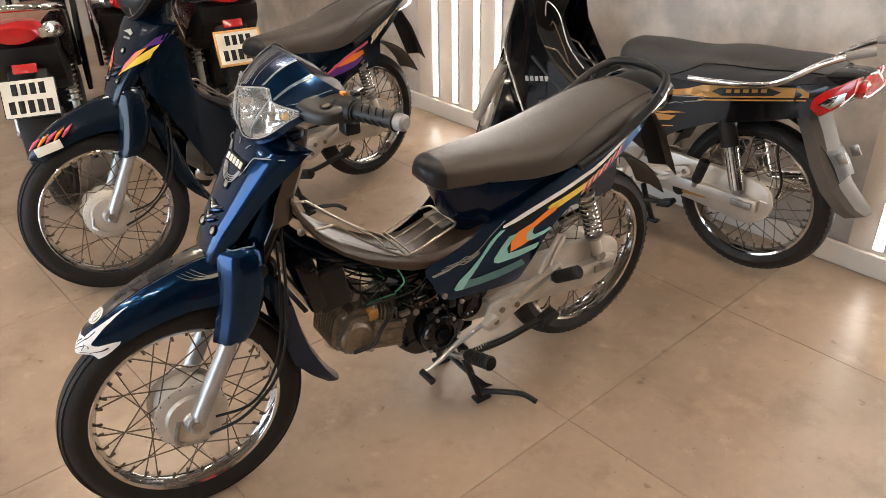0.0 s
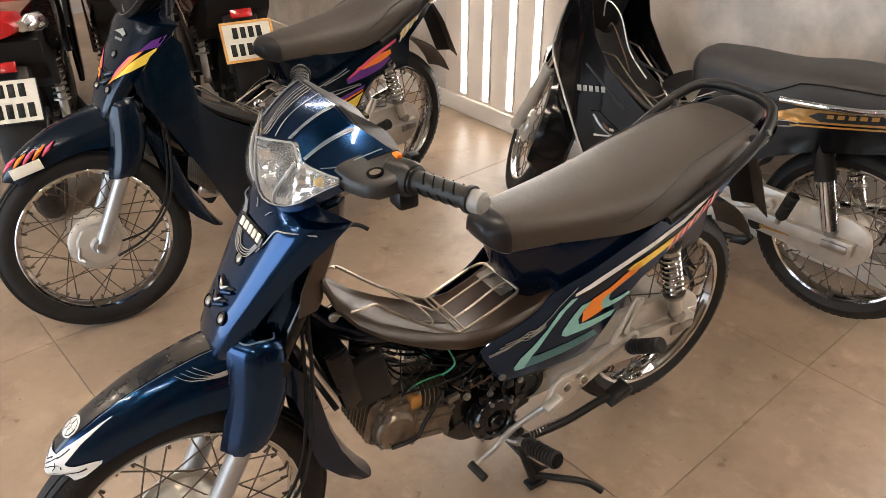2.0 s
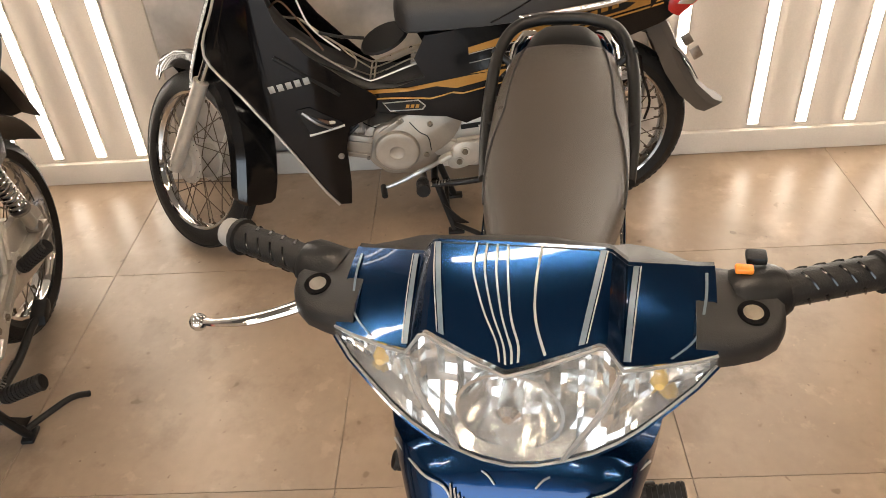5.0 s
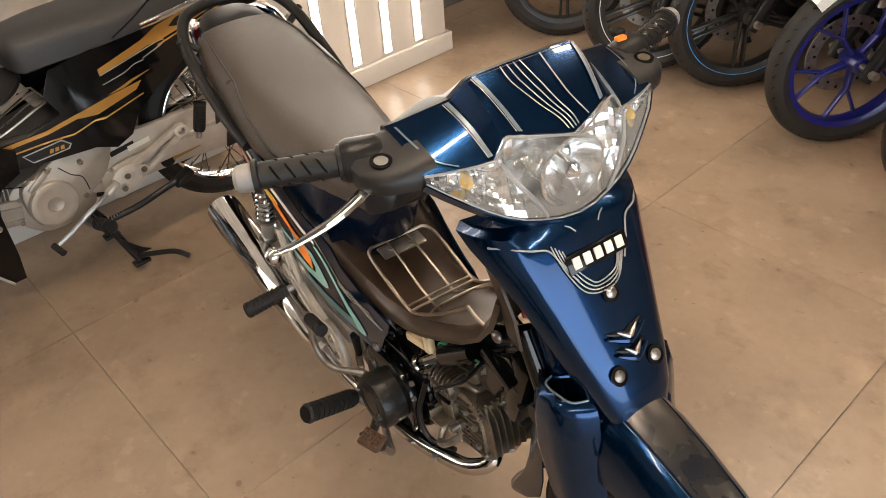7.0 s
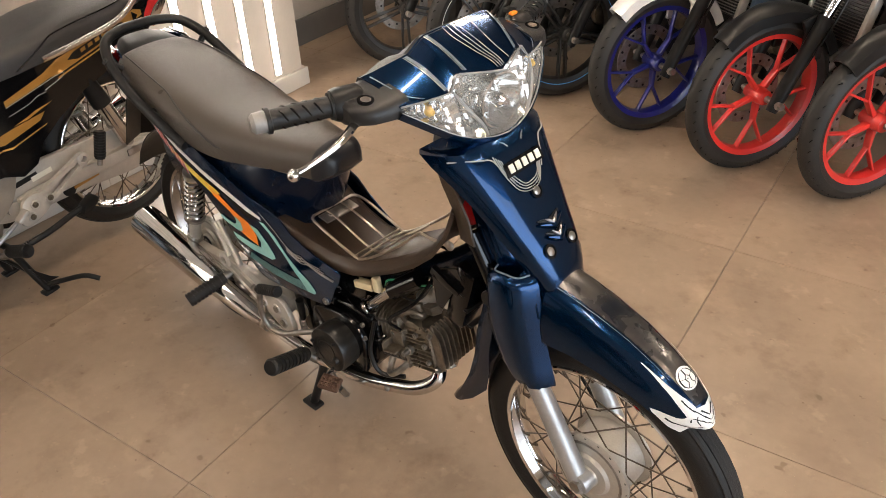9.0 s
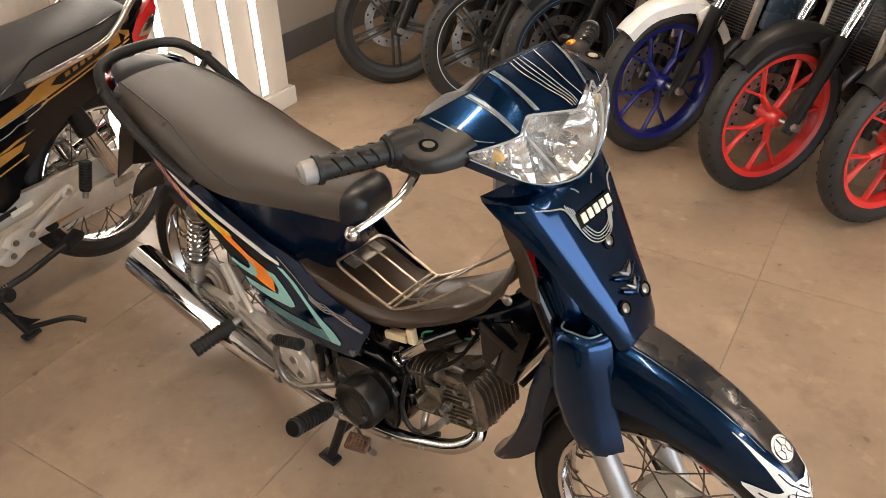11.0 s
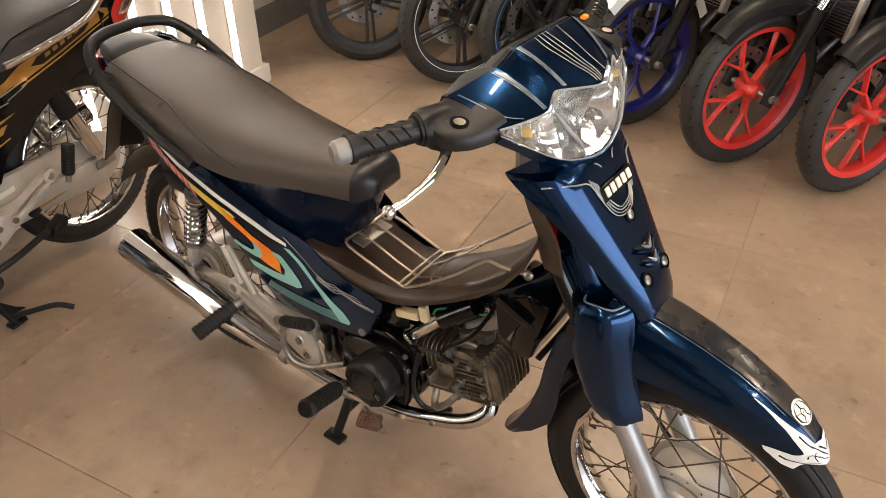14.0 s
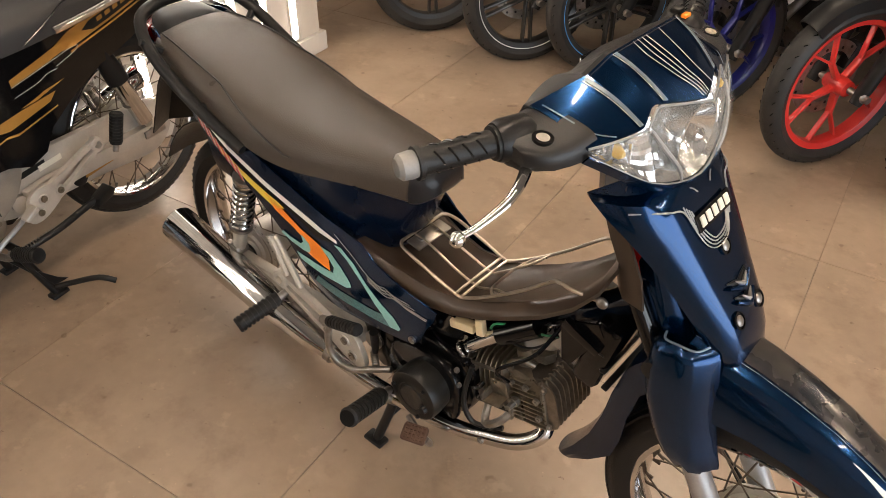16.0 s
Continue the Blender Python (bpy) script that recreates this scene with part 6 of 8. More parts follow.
def shield_point(rows, y, z, off=0.0015):
    """A point on the cover at a given y and z, with its outward normal."""
    best = None
    zs = [r[8][2] for r in rows]
    i = int(np.interp(-z, [-a for a in zs], range(len(zs))))
    i = min(i, len(rows) - 2)
    f = (zs[i] - z) / (zs[i] - zs[i + 1])
    row = [Vector(a) * (1 - f) + Vector(b) * f for a, b in zip(rows[i], rows[i + 1])]
    ys = [q.y for q in row]
    x = float(np.interp(y, ys, [q.x for q in row]))
    d = (Vector(rows[i][8]) - Vector(rows[i + 1][8])).normalized()
    n = Vector((d.z, 0, -d.x))
    return Vector((x, y, z)) + n * off, n


def bars(parent, name, m, width, height, n, mat, depth=0.002, slant=0.0):
    """Plain upright bars in place of lettering."""
    w = width / n
    for k in range(n):
        bm = box(0, 0, 0, w * 0.66, height, depth, depth * 0.2)
        for v in bm.verts:
            v.co.x += slant * v.co.y
        part(name, bm, mat, parent, "", m @ Matrix.Translation((-width / 2 + w * (k + 0.5), 0, 0)))


def underbone_bike(m, label, main=True):
    paint, dark = (NAVY, NAVY_DARK) if main else (TEAL_BLACK, TEAL_BLACK)
    root = thing("motorcycle", m, label, "motorcycle", "small motorcycles")
    S, fender = front_end(root, paint, dark, -3.0 if main else -18.0)
    rear_end(root)
    stand_and_pegs(root)
    engine(root)
    exhaust(root)
    hb = handlebar(root, S, paint, PLASTIC_GREY)
    if main:
        vp = head_cowl(root, hb, paint, PLASTIC_GREY)
        # lines and bands that paint reflected light strips on the visor
        for k, y in enumerate((-0.036, -0.028, -0.020, -0.012)):
            visor_line(hb, vp, [(y + 0.001 * k, 0.03), (y + 0.002 * k, 0.30), (y + 0.012, 0.62), (y + 0.026 - 0.002 * k, 0.84), (y + 0.030 - 0.003 * k, 0.97)], 0.0019)
        visor_line(hb, vp, [(0.020, 0.03), (0.018, 0.35), (0.020, 0.66), (0.030, 0.97)], 0.0021)
        for s in (-1, 1):
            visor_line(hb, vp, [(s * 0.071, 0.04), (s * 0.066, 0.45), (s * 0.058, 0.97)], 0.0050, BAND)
            visor_line(hb, vp, [(s * 0.0745, 0.04), (s * 0.070, 0.45), (s * 0.062, 0.97)], 0.0012)
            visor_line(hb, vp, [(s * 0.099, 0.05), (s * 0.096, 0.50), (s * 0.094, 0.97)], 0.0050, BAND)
            visor_line(hb, vp, [(s * 0.103, 0.05), (s * 0.100, 0.50), (s * 0.097, 0.97)], 0.0012)
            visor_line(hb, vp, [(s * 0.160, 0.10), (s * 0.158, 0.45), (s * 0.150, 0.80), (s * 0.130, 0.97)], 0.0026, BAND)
    else:
        vp = head_cowl(root, hb, SATIN_BLACK, PLASTIC_GREY, SATIN_BLACK)
    # steering stem and frame
    part("steering_stem", tube([HEAD - RAKE * 0.20, HEAD + RAKE * 0.12], 0.026, 16), dark, root)
    part("neck_cover", loft([[(cx + rx * math.cos(a), ry * math.sin(a), z) for a in (2 * math.pi * j / 20 for j in range(20))] for z, cx, rx, ry in ((0.86, 0.318, 0.050, 0.085), (0.90, 0.306, 0.048, 0.078), (0.935, 0.296, 0.046, 0.070), (0.955, 0.290, 0.045, 0.068))]), dark, root)
    part("frame_tube", tube([HEAD - RAKE * 0.10, (0.34, 0, 0.66), (0.22, 0, 0.555), (0.05, 0, 0.465), (-0.08, 0, 0.455), (-0.20, 0, 0.50)], 0.024, 14, smooth=6), NAVY_DARK, root, "frame backbone tube")
    for s in (-1, 1):
        part("frame_rail", tube([(-0.06, s * 0.06, 0.40), (-0.20, s * 0.075, 0.46), (-0.42, s * 0.082, 0.565), (-0.62, s * 0.075, 0.68), (-0.78, s * 0.05, 0.755)], 0.013, 10, smooth=4), SATIN_BLACK, root)
        part("engine_hanger", prism([(0.06, 0.47), (-0.11, 0.46), (-0.17, 0.38), (-0.15, 0.24), (-0.11, 0.23), (-0.10, 0.35), (-0.05, 0.40), (0.05, 0.42)], s * 0.060, s * 0.066), GLOSS_BLACK, root)
    part("battery_box", box(-0.27, 0, 0.57, 0.20, 0.14, 0.13, 0.02), SATIN_BLACK, root)
    part("horn", lathe([(0, -0.012), (0.030, -0.012), (0.034, -0.004), (0.034, 0.006), (0, 0.006)], 24, m=Matrix.Translation((0.40, 0.03, 0.60)) @ pose(0, 0, 0, 0, 0, -60)), SATIN_BLACK, root)
    # leg shield
    rows = shield_rows()
    sh = part("front_leg_shield", shell(rows, 0.003), paint, root, "glossy painted front leg shield", sharp=50)
    top = [[(x, y, z) for x, y, z in rows[0]]]
    top.append([(0.345 - 0.1 * abs(y), y * 0.80, 0.912) for x, y, z in rows[0]])
    top.append([(0.300, y * 0.55, 0.930) for x, y, z in rows[0]])
    part("leg_shield_cap", shell(top, 0.003), dark, sh, "dark upper edge of the leg shield", sharp=55)
    for y, z in ((0, 0.806), (0.031, 0.7225), (-0.031, 0.7225)):
        p, n = shield_point(rows, y, z, 0.002)
        q = n.to_track_quat("Y", "Z").to_matrix().to_4x4()
        part("screw_recess", lathe([(0, -0.002), (0.0120, -0.002), (0.0130, 0.0008), (0.0115, 0.0008), (0.0115, -0.0006), (0, -0.0006)], 22, m=Matrix.Translation(p) @ q), GLOSS_BLACK, sh)
        part("screw", lathe([(0, 0.003), (0.005, 0.0026), (0.0078, 0.0008), (0.0078, -0.0004), (0, -0.0004)], 14, m=Matrix.Translation(p) @ q), STEEL, sh, "bare steel screw")
    # slotted vents with raised lips
    for z, w in ((0.762, 0.030), (0.742, 0.024)):
        pts = [shield_point(rows, y, z - 0.010 * (1 - abs(y) / w), 0.0045)[0] for y in np.linspace(-w, w, 9)]
        part("vent_lip", tube(pts, [0.002, 0.0045, 0.0062, 0.0045, 0.002], 8), paint, sh)
        pts = [shield_point(rows, y, z + 0.006 - 0.010 * (1 - abs(y) / w), 0.0012)[0] for y in np.linspace(-w * 0.95, w * 0.95, 9)]
        part("vent_slot", tube(pts, [0.001, 0.004, 0.0052, 0.004, 0.001], 8), SATIN_BLACK, sh)
    for z, w in ((0.766, 0.016), (0.747, 0.013)) if main else ():
        for s in (-1, 1):
            pts = [shield_point(rows, s * w * f, z - 0.010 * (1 - f), 0.0075)[0] for f in (0.05, 0.5, 1.0)]
            part("vent_fin", tube(pts, [0.0035, 0.0026, 0.0008], 6), STEEL, sh, "bare metal edge of the vent")
    if main:
        p, n = shield_point(rows, 0, 0.851, 0.003)
        mm = Matrix.Translation(p) @ n.to_track_quat("Z", "Y").to_matrix().to_4x4()
        bd = part("badge", box(0, 0, 0, 0.096, 0.024, 0.003, 0.001), GLOSS_BLACK, sh, "black badge with pale raised bars", mm)
        bars(bd, "badge_bar", Matrix.Translation((0, 0, 0.002)), 0.086, 0.0145, 5, PLATE, 0.003)
        # pale reflections of light strips, painted round the badge
        for k in range(4):
            pts = [shield_point(rows, y, z, 0.0022)[0] for y, z in [(-0.058 + 0.004 * k, 0.876 - 0.003 * k), (-0.052 + 0.004 * k, 0.850), (-0.036 + 0.004 * k, 0.829 - 0.0030 * (3 - k)), (-0.010, 0.822 - 0.0036 * (3 - k)), (0.020, 0.828 - 0.0036 * (3 - k)), (0.045 - 0.004 * k, 0.852)]]
            part("pale_streak", tube(pts, 0.0010, 5, smooth=5), STRIPE, sh)
        for s in (-1, 1):
            pts = [shield_point(rows, s * y, z, 0.002)[0] for y, z in [(0.118, 0.876), (0.085, 0.878), (0.062, 0.872), (0.050, 0.850), (0.038, 0.832)]]
            part("pale_streak", tube(pts, 0.0013, 5, smooth=5), STRIPE, sh)
            pts = [shield_point(rows, s * (0.030 - 0.006 * k), z, 0.002)[0] for k, z in enumerate((0.889, 0.886, 0.880))]
            part("pale_streak", tube(pts, 0.0010, 5, smooth=4), STRIPE, sh)
    step_through(root, TUNNEL if main else PLASTIC_GREY)
    seat(root, VINYL, VINYL_DARK, VINYL_NOSE, "long dark grey vinyl saddle with a smooth nose cap")
    tail(root, paint, SATIN_BLACK)
    # body sides with films
    for s in (-1, 1):
        sd = part("side_cover", skin(smooth2(SIDE_OUT, 2), half_width, s, 0, 0.003), paint, root, "glossy side cover with coloured stripes", sharp=60)
        bolt(sd, (-0.036, s * (half_width(-0.036, 0.398) + 0.001), 0.400), 0.008, "y", s)
        if main:
            main_films(sd, s)
        else:
            other_films(sd, s)
    rr = []
    for z, xf, rf, wb in ((0.535, -0.120, 0.060, 0.100), (0.565, -0.104, 0.066, 0.108), (0.60, -0.088, 0.064, 0.112), (0.64, -0.072, 0.060, 0.112), (0.675, -0.060, 0.056, 0.106), (0.695, -0.056, 0.052, 0.098), (0.705, -0.056, 0.046, 0.088)):
        half = [(-0.62, wb * 0.90), (-0.50, wb), (-0.38, wb), (-0.27, wb * 0.97), (-0.18, (wb + rf) / 2 + 0.012), (xf - 0.075, rf + 0.010)]
        half += [(xf - rf * 0.9 * (1 - math.sin(a)), rf * math.cos(a) ** 0.8) for a in (math.pi / 2 * k / 6 for k in range(1, 6))]
        rr.append([(x, y, z) for x, y in half] + [(xf, 0, z)] + [(x, -y, z) for x, y in half[::-1]])
    # the blue bike's panel carries the seat's shade in its colour
    part("under_seat_cover", shell(rr, 0.003), NAVY_SHADED if main else paint, root, "dark glossy panel under the seat", sharp=60)
    part("lower_bracket", loft([[(cx + r * math.cos(a), 1.25 * r * math.sin(a), z) for a in (2 * math.pi * j / 18 for j in range(18))] for z, cx, r in ((0.60, 0.43, 0.046), (0.66, 0.412, 0.050), (0.72, 0.388, 0.052), (0.80, 0.350, 0.050))]), paint, root, "painted steering head")
    part("head_bracket", box(0.352, -0.060, 0.762, 0.030, 0.006, 0.055, 0.002, m=pose(0, 0, 0, 0, -26, 8)), TAIL_RED if main else dark, root, "red primer bracket behind the leg shield" if main else "")
    return root, sh, fender, rows


def main_films(sd, s):
    hw = half_width
    decal("white_stripe", [(-0.205, 0.562), (-0.266, 0.582), (-0.312, 0.594), (-0.406, 0.619), (-0.509, 0.647), (-0.60, 0.690), (-0.68, 0.735), (-0.684, 0.724), (-0.60, 0.678), (-0.514, 0.636), (-0.412, 0.607), (-0.317, 0.581), (-0.249, 0.563), (-0.205, 0.554)], hw, s, WHITE, sd)
    decal("black_stripe", [(-0.215, 0.552), (-0.249, 0.560), (-0.317, 0.578), (-0.412, 0.604), (-0.514, 0.633), (-0.60, 0.675), (-0.60, 0.664), (-0.50, 0.620), (-0.43, 0.601), (-0.36, 0.586), (-0.30, 0.566), (-0.255, 0.545)], hw, s, GLOSS_BLACK, sd)
    decal("yellow_film", [(-0.345, 0.574), (-0.36, 0.581), (-0.429, 0.597), (-0.49, 0.613), (-0.56, 0.643), (-0.545, 0.625), (-0.462, 0.588), (-0.41, 0.573), (-0.372, 0.562)], hw, s, YELLOW, sd, 0.0020)
    decal("orange_film", [(-0.229, 0.478), (-0.230, 0.507), (-0.252, 0.532), (-0.300, 0.545), (-0.362, 0.574), (-0.402, 0.589), (-0.376, 0.559), (-0.322, 0.538), (-0.292, 0.522), (-0.288, 0.508), (-0.300, 0.497), (-0.262, 0.486)], hw, s, ORANGE, sd, 0.0020)
    decal("mint_film", [(-0.259, 0.530), (-0.224, 0.525), (-0.199, 0.498), (-0.180, 0.472), (-0.178, 0.461), (-0.191, 0.454), (-0.264, 0.456), (-0.318, 0.462), (-0.328, 0.478), (-0.252, 0.476), (-0.222, 0.476), (-0.219, 0.491), (-0.233, 0.512)], hw, s, TEALFILM, sd)
    decal("mint_hook", [(-0.279, 0.505), (-0.282, 0.520), (-0.297, 0.530), (-0.304, 0.531), (-0.299, 0.516), (-0.307, 0.508), (-0.336, 0.510), (-0.359, 0.516), (-0.364, 0.508), (-0.337, 0.499), (-0.299, 0.494), (-0.283, 0.497)], hw, s, TEALFILM, sd, 0.0026)
    decal("mint_slash", [(-0.197, 0.550), (-0.166, 0.525), (-0.139, 0.490), (-0.106, 0.458), (-0.077, 0.436), (-0.062, 0.414), (-0.067, 0.405), (-0.090, 0.404), (-0.105, 0.432), (-0.118, 0.446), (-0.150, 0.488), (-0.185, 0.528), (-0.213, 0.549)], hw, s, TEALFILM, sd)
    decal("dotted_film", [(-0.088, 0.404), (-0.143, 0.405), (-0.197, 0.408), (-0.286, 0.420), (-0.270, 0.443), (-0.196, 0.434), (-0.124, 0.429), (-0.105, 0.431)], hw, s, TEAL_DOT, sd)
    for k in range(4):
        part("swirl", ribbon([(-0.002 - 0.012 * k, 0.466 + 0.007 * k), (-0.045 - 0.010 * k, 0.474 + 0.006 * k), (-0.070 - 0.008 * k, 0.486 + 0.005 * k), (-0.094 - 0.006 * k, 0.482 + 0.006 * k), (-0.135, 0.500 + 0.004 * k)], 0.0024, hw, s), STRIPE, sd)
    part("swirl", ribbon([(0.0, 0.470), (-0.06, 0.480), (-0.13, 0.510), (-0.17, 0.545), (-0.21, 0.575)], 0.0022, hw, s), STRIPE, sd)
    # red slanted bars where the lettering runs up to the tail
    for k in range(7):
        x, z = -0.468 - 0.021 * k, 0.594 + 0.0118 * k
        decal("red_bar", [(x, z - 0.014), (x - 0.011, z - 0.010), (x - 0.030, z + 0.020), (x - 0.020, z + 0.018)], hw, s, REDFILM, sd, 0.0024)
        decal("bar_edge", [(x + 0.003, z - 0.016), (x, z - 0.014), (x - 0.020, z + 0.018), (x - 0.017, z + 0.018)], hw, s, WHITE, sd, 0.0028)


def other_films(sd, s):
    hw = half_width
    decal("orange_sweep", [(0.018, 0.438), (-0.010, 0.462), (-0.069, 0.469), (-0.137, 0.477), (-0.198, 0.486), (-0.223, 0.459), (-0.149, 0.453), (-0.058, 0.438)], hw, s, ORANGE, sd)
    decal("yellow_sweep", [(-0.132, 0.466), (-0.220, 0.483), (-0.309, 0.498), (-0.358, 0.512), (-0.330, 0.471), (-0.305, 0.453), (-0.234, 0.447), (-0.171, 0.449)], hw, s, YELLOW, sd, 0.0020)
    decal("orange_strip", [(-0.093, 0.475), (-0.213, 0.494), (-0.358, 0.523), (-0.356, 0.516), (-0.222, 0.489), (-0.108, 0.473)], hw, s, ORANGE, sd, 0.0024)
    decal("purple_sweep", [(-0.047, 0.471), (-0.146, 0.496), (-0.247, 0.516), (-0.366, 0.535), (-0.360, 0.525), (-0.240, 0.500), (-0.140, 0.483), (-0.050, 0.462)], hw, s, PURPLE, sd, 0.0018)
    decal("purple_edge", [(-0.330, 0.465), (-0.293, 0.444), (-0.230, 0.430), (-0.250, 0.412), (-0.303, 0.425)], hw, s, PURPLE, sd)
    decal("purple_tail", [(-0.284, 0.572), (-0.333, 0.588), (-0.488, 0.612), (-0.500, 0.598), (-0.446, 0.573), (-0.378, 0.562), (-0.290, 0.556)], hw, s, PURPLE, sd)
    decal("orange_tail", [(-0.330, 0.600), (-0.406, 0.622), (-0.499, 0.632), (-0.504, 0.615), (-0.448, 0.598), (-0.362, 0.591)], hw, s, ORANGE, sd, 0.0022)
    decal("pink_line", [(-0.286, 0.576), (-0.398, 0.626), (-0.529, 0.664), (-0.530, 0.653), (-0.412, 0.616), (-0.298, 0.573)], hw, s, PINK, sd, 0.0024)
    decal("teal_patch", [(0.010, 0.481), (-0.048, 0.483), (-0.072, 0.475), (-0.055, 0.461), (0.000, 0.464)], hw, s, TEAL_DOT, sd, 0.0020)
    decal("yellow_tail", [(-0.55, 0.675), (-0.64, 0.730), (-0.75, 0.792), (-0.75, 0.770), (-0.66, 0.715), (-0.57, 0.655)], hw, s, YELLOW, sd)
    for k in range(4):
        x, z = -0.545 - 0.032 * k, 0.668 + 0.018 * k
        decal("pale_bar", [(x, z - 0.024), (x - 0.016, z - 0.014), (x - 0.034, z + 0.022), (x - 0.018, z + 0.016)], hw, s, WHITE, sd, 0.0026)
    for path, w in (([(0.012, 0.500), (-0.02, 0.525), (-0.085, 0.558), (-0.15, 0.570), (-0.215, 0.588), (-0.29, 0.612)], 0.0032), ([(0.008, 0.488), (-0.089, 0.514), (-0.257, 0.535), (-0.350, 0.540)], 0.0034), ([(-0.030, 0.528), (-0.166, 0.544), (-0.345, 0.545)], 0.0024), ([(-0.19, 0.575), (-0.25, 0.590), (-0.30, 0.604)], 0.0040)):
        part("pale_line", ribbon(path, w, hw, s), STRIPE, sd)


main_bike, main_shield, main_fender, main_rows = underbone_bike(pose(0, 0, 0), "dark blue step-through motorcycle on its centre stand, engine laid bare", True)


def fender_pt(u, v, off=0.0018):
    """A point on the front fender: u counts its ribs from the tip, v runs from one edge (0) over the top (7) to the other (14)."""
    R = front_end.rings
    i, j = min(int(u), len(R) - 2), min(int(v), 13)
    f, g = u - i, v - j
    p = [Vector(R[i + a][j + b]) for a, b in ((0, 0), (1, 0), (0, 1), (1, 1))]
    q = (p[0] * (1 - f) + p[1] * f) * (1 - g) + (p[2] * (1 - f) + p[3] * f) * g
    n = (p[1] - p[0]).cross(p[2] - p[0])
    if n.z < 0 or (abs(n.z) < 1e-9):
        n = -n
    n = n.normalized() if n.length > 1e-12 else Vector((0, 0, 1))
    out = Vector((q.x - 0.66, q.y * 6, (q.z - 0.45) * 1.5)).normalized()
    if n.dot(out) < 0:
        n = -n
    return q + n * off


def fender_patch(name, edge, mat, parent, off=0.0018, steps=5):
    """A film between two (u, v) lines of equal length."""
    bm = bmesh.new()
    a = curve_pts([(u, v, 0) for u, v in edge[0]], 6)
    b = curve_pts([(u, v, 0) for u, v in edge[1]], 6)
    rows = []
    for p, q in zip(a, b):
        rows.append([bm.verts.new(fender_pt(*(lambda w: (max(0.0, w.x), min(14.0, max(0.0, w.y))))(p.lerp(q, k / steps)), off)) for k in range(steps + 1)])
    for r, t in zip(rows, rows[1:]):
        for k in range(steps):
            bm.faces.new((r[k], r[k + 1], t[k + 1], t[k]))
    return part(name, bm, mat, parent)


def fender_line(name, path, w, mat, parent, off=0.0026):
    a = [(u, v - w) for u, v in path]
    b = [(u, v + w) for u, v in path]
    return fender_patch(name, (a, b), mat, parent, off, 2)


# white film with flowing dark lines on the blue fender's tip
for side in (0, 1):
    V = (lambda v: v) if side == 0 else (lambda v: 14 - v)
    fender_patch("white_film", ([(0.0, V(7)), (0.05, V(4)), (0.25, V(1)), (0.9, V(0.0)), (2.0, V(0.05)), (3.0, V(0.3))], [(1.75, V(7)), (1.95, V(5.6)), (1.90, V(4.4)), (1.75, V(3.0)), (2.2, V(1.8)), (3.1, V(0.6))]), WHITE, main_fender)
    fender_patch("white_film", ([(1.6, V(5.7)), (2.3, V(5.3)), (3.2, V(4.6)), (4.3, V(4.3))], [(1.6, V(3.4)), (2.3, V(3.6)), (3.2, V(3.9)), (4.32, V(4.2))]), WHITE, main_fender, 0.0020)
    fender_line("dark_line", [(0.35, V(4.6)), (0.8, V(3.4)), (1.1, V(2.2)), (1.7, V(1.3)), (2.3, V(0.9))], 0.13, SATIN_BLACK, main_fender)
    fender_line("dark_line", [(0.30, V(6.9)), (0.7, V(6.0)), (1.15, V(5.0)), (1.5, V(3.9)), (1.3, V(3.3))], 0.14, SATIN_BLACK, main_fender)
    fender_line("dark_line", [(0.75, V(6.9)), (1.1, V(6.2)), (1.6, V(5.4)), (2.1, V(4.7)), (2.6, V(4.5))], 0.12, SATIN_BLACK, main_fender)
    fender_line("dark_line", [(0.85, V(4.4)), (1.2, V(4.3)), (1.5, V(4.9))], 0.11, SATIN_BLACK, main_fender)
    fender_line("dark_line", [(1.15, V(6.9)), (1.45, V(6.3)), (1.7, V(5.9))], 0.14, SATIN_BLACK, main_fender)
# round ball-like emblem and the faded dark band along the crown
turn = [2 * math.pi * k / 20 for k in range(21)]
EU, EV = 3.05, 7.0
fender_patch("emblem", ([(EU + 0.43 * math.cos(a), EV + 1.3 * math.sin(a)) for a in turn], [(EU + 0.02 * math.cos(a), EV + 0.06 * math.sin(a)) for a in turn]), WHITE, main_fender, 0.0030)
fender_line("emblem_ring", [(EU + 0.345 * math.cos(a), EV + 1.04 * math.sin(a)) for a in turn], 0.07, SATIN_BLACK, main_fender, 0.0036)
for k in range(5):
    a, b = 2 * math.pi * k / 5, 2 * math.pi * (k + 1) / 5
    fender_line("emblem_seam", [(EU + 0.13 * math.cos(a), EV + 0.38 * math.sin(a)), (EU + 0.13 * math.cos(b), EV + 0.38 * math.sin(b))], 0.07, SATIN_BLACK, main_fender, 0.0037)
    fender_line("emblem_seam", [(EU + 0.13 * math.cos(a), EV + 0.38 * math.sin(a)), (EU + 0.335 * math.cos(a), EV + 1.0 * math.sin(a))], 0.07, SATIN_BLACK, main_fender, 0.0037)
fender_patch("worn_band", ([(2.0, 5.7), (4.0, 5.5), (6.0, 5.4), (9.0, 5.4)], [(2.0, 8.3), (4.0, 8.5), (6.0, 8.6), (9.0, 8.6)]), WORN, main_fender, 0.0012, 8)
for side in (5.15, 8.85):
    fender_line("pale_streak", [(3.4, side), (5.0, side), (7.0, side), (9.0, side)], 0.04, BAND, main_fender, 0.0020)
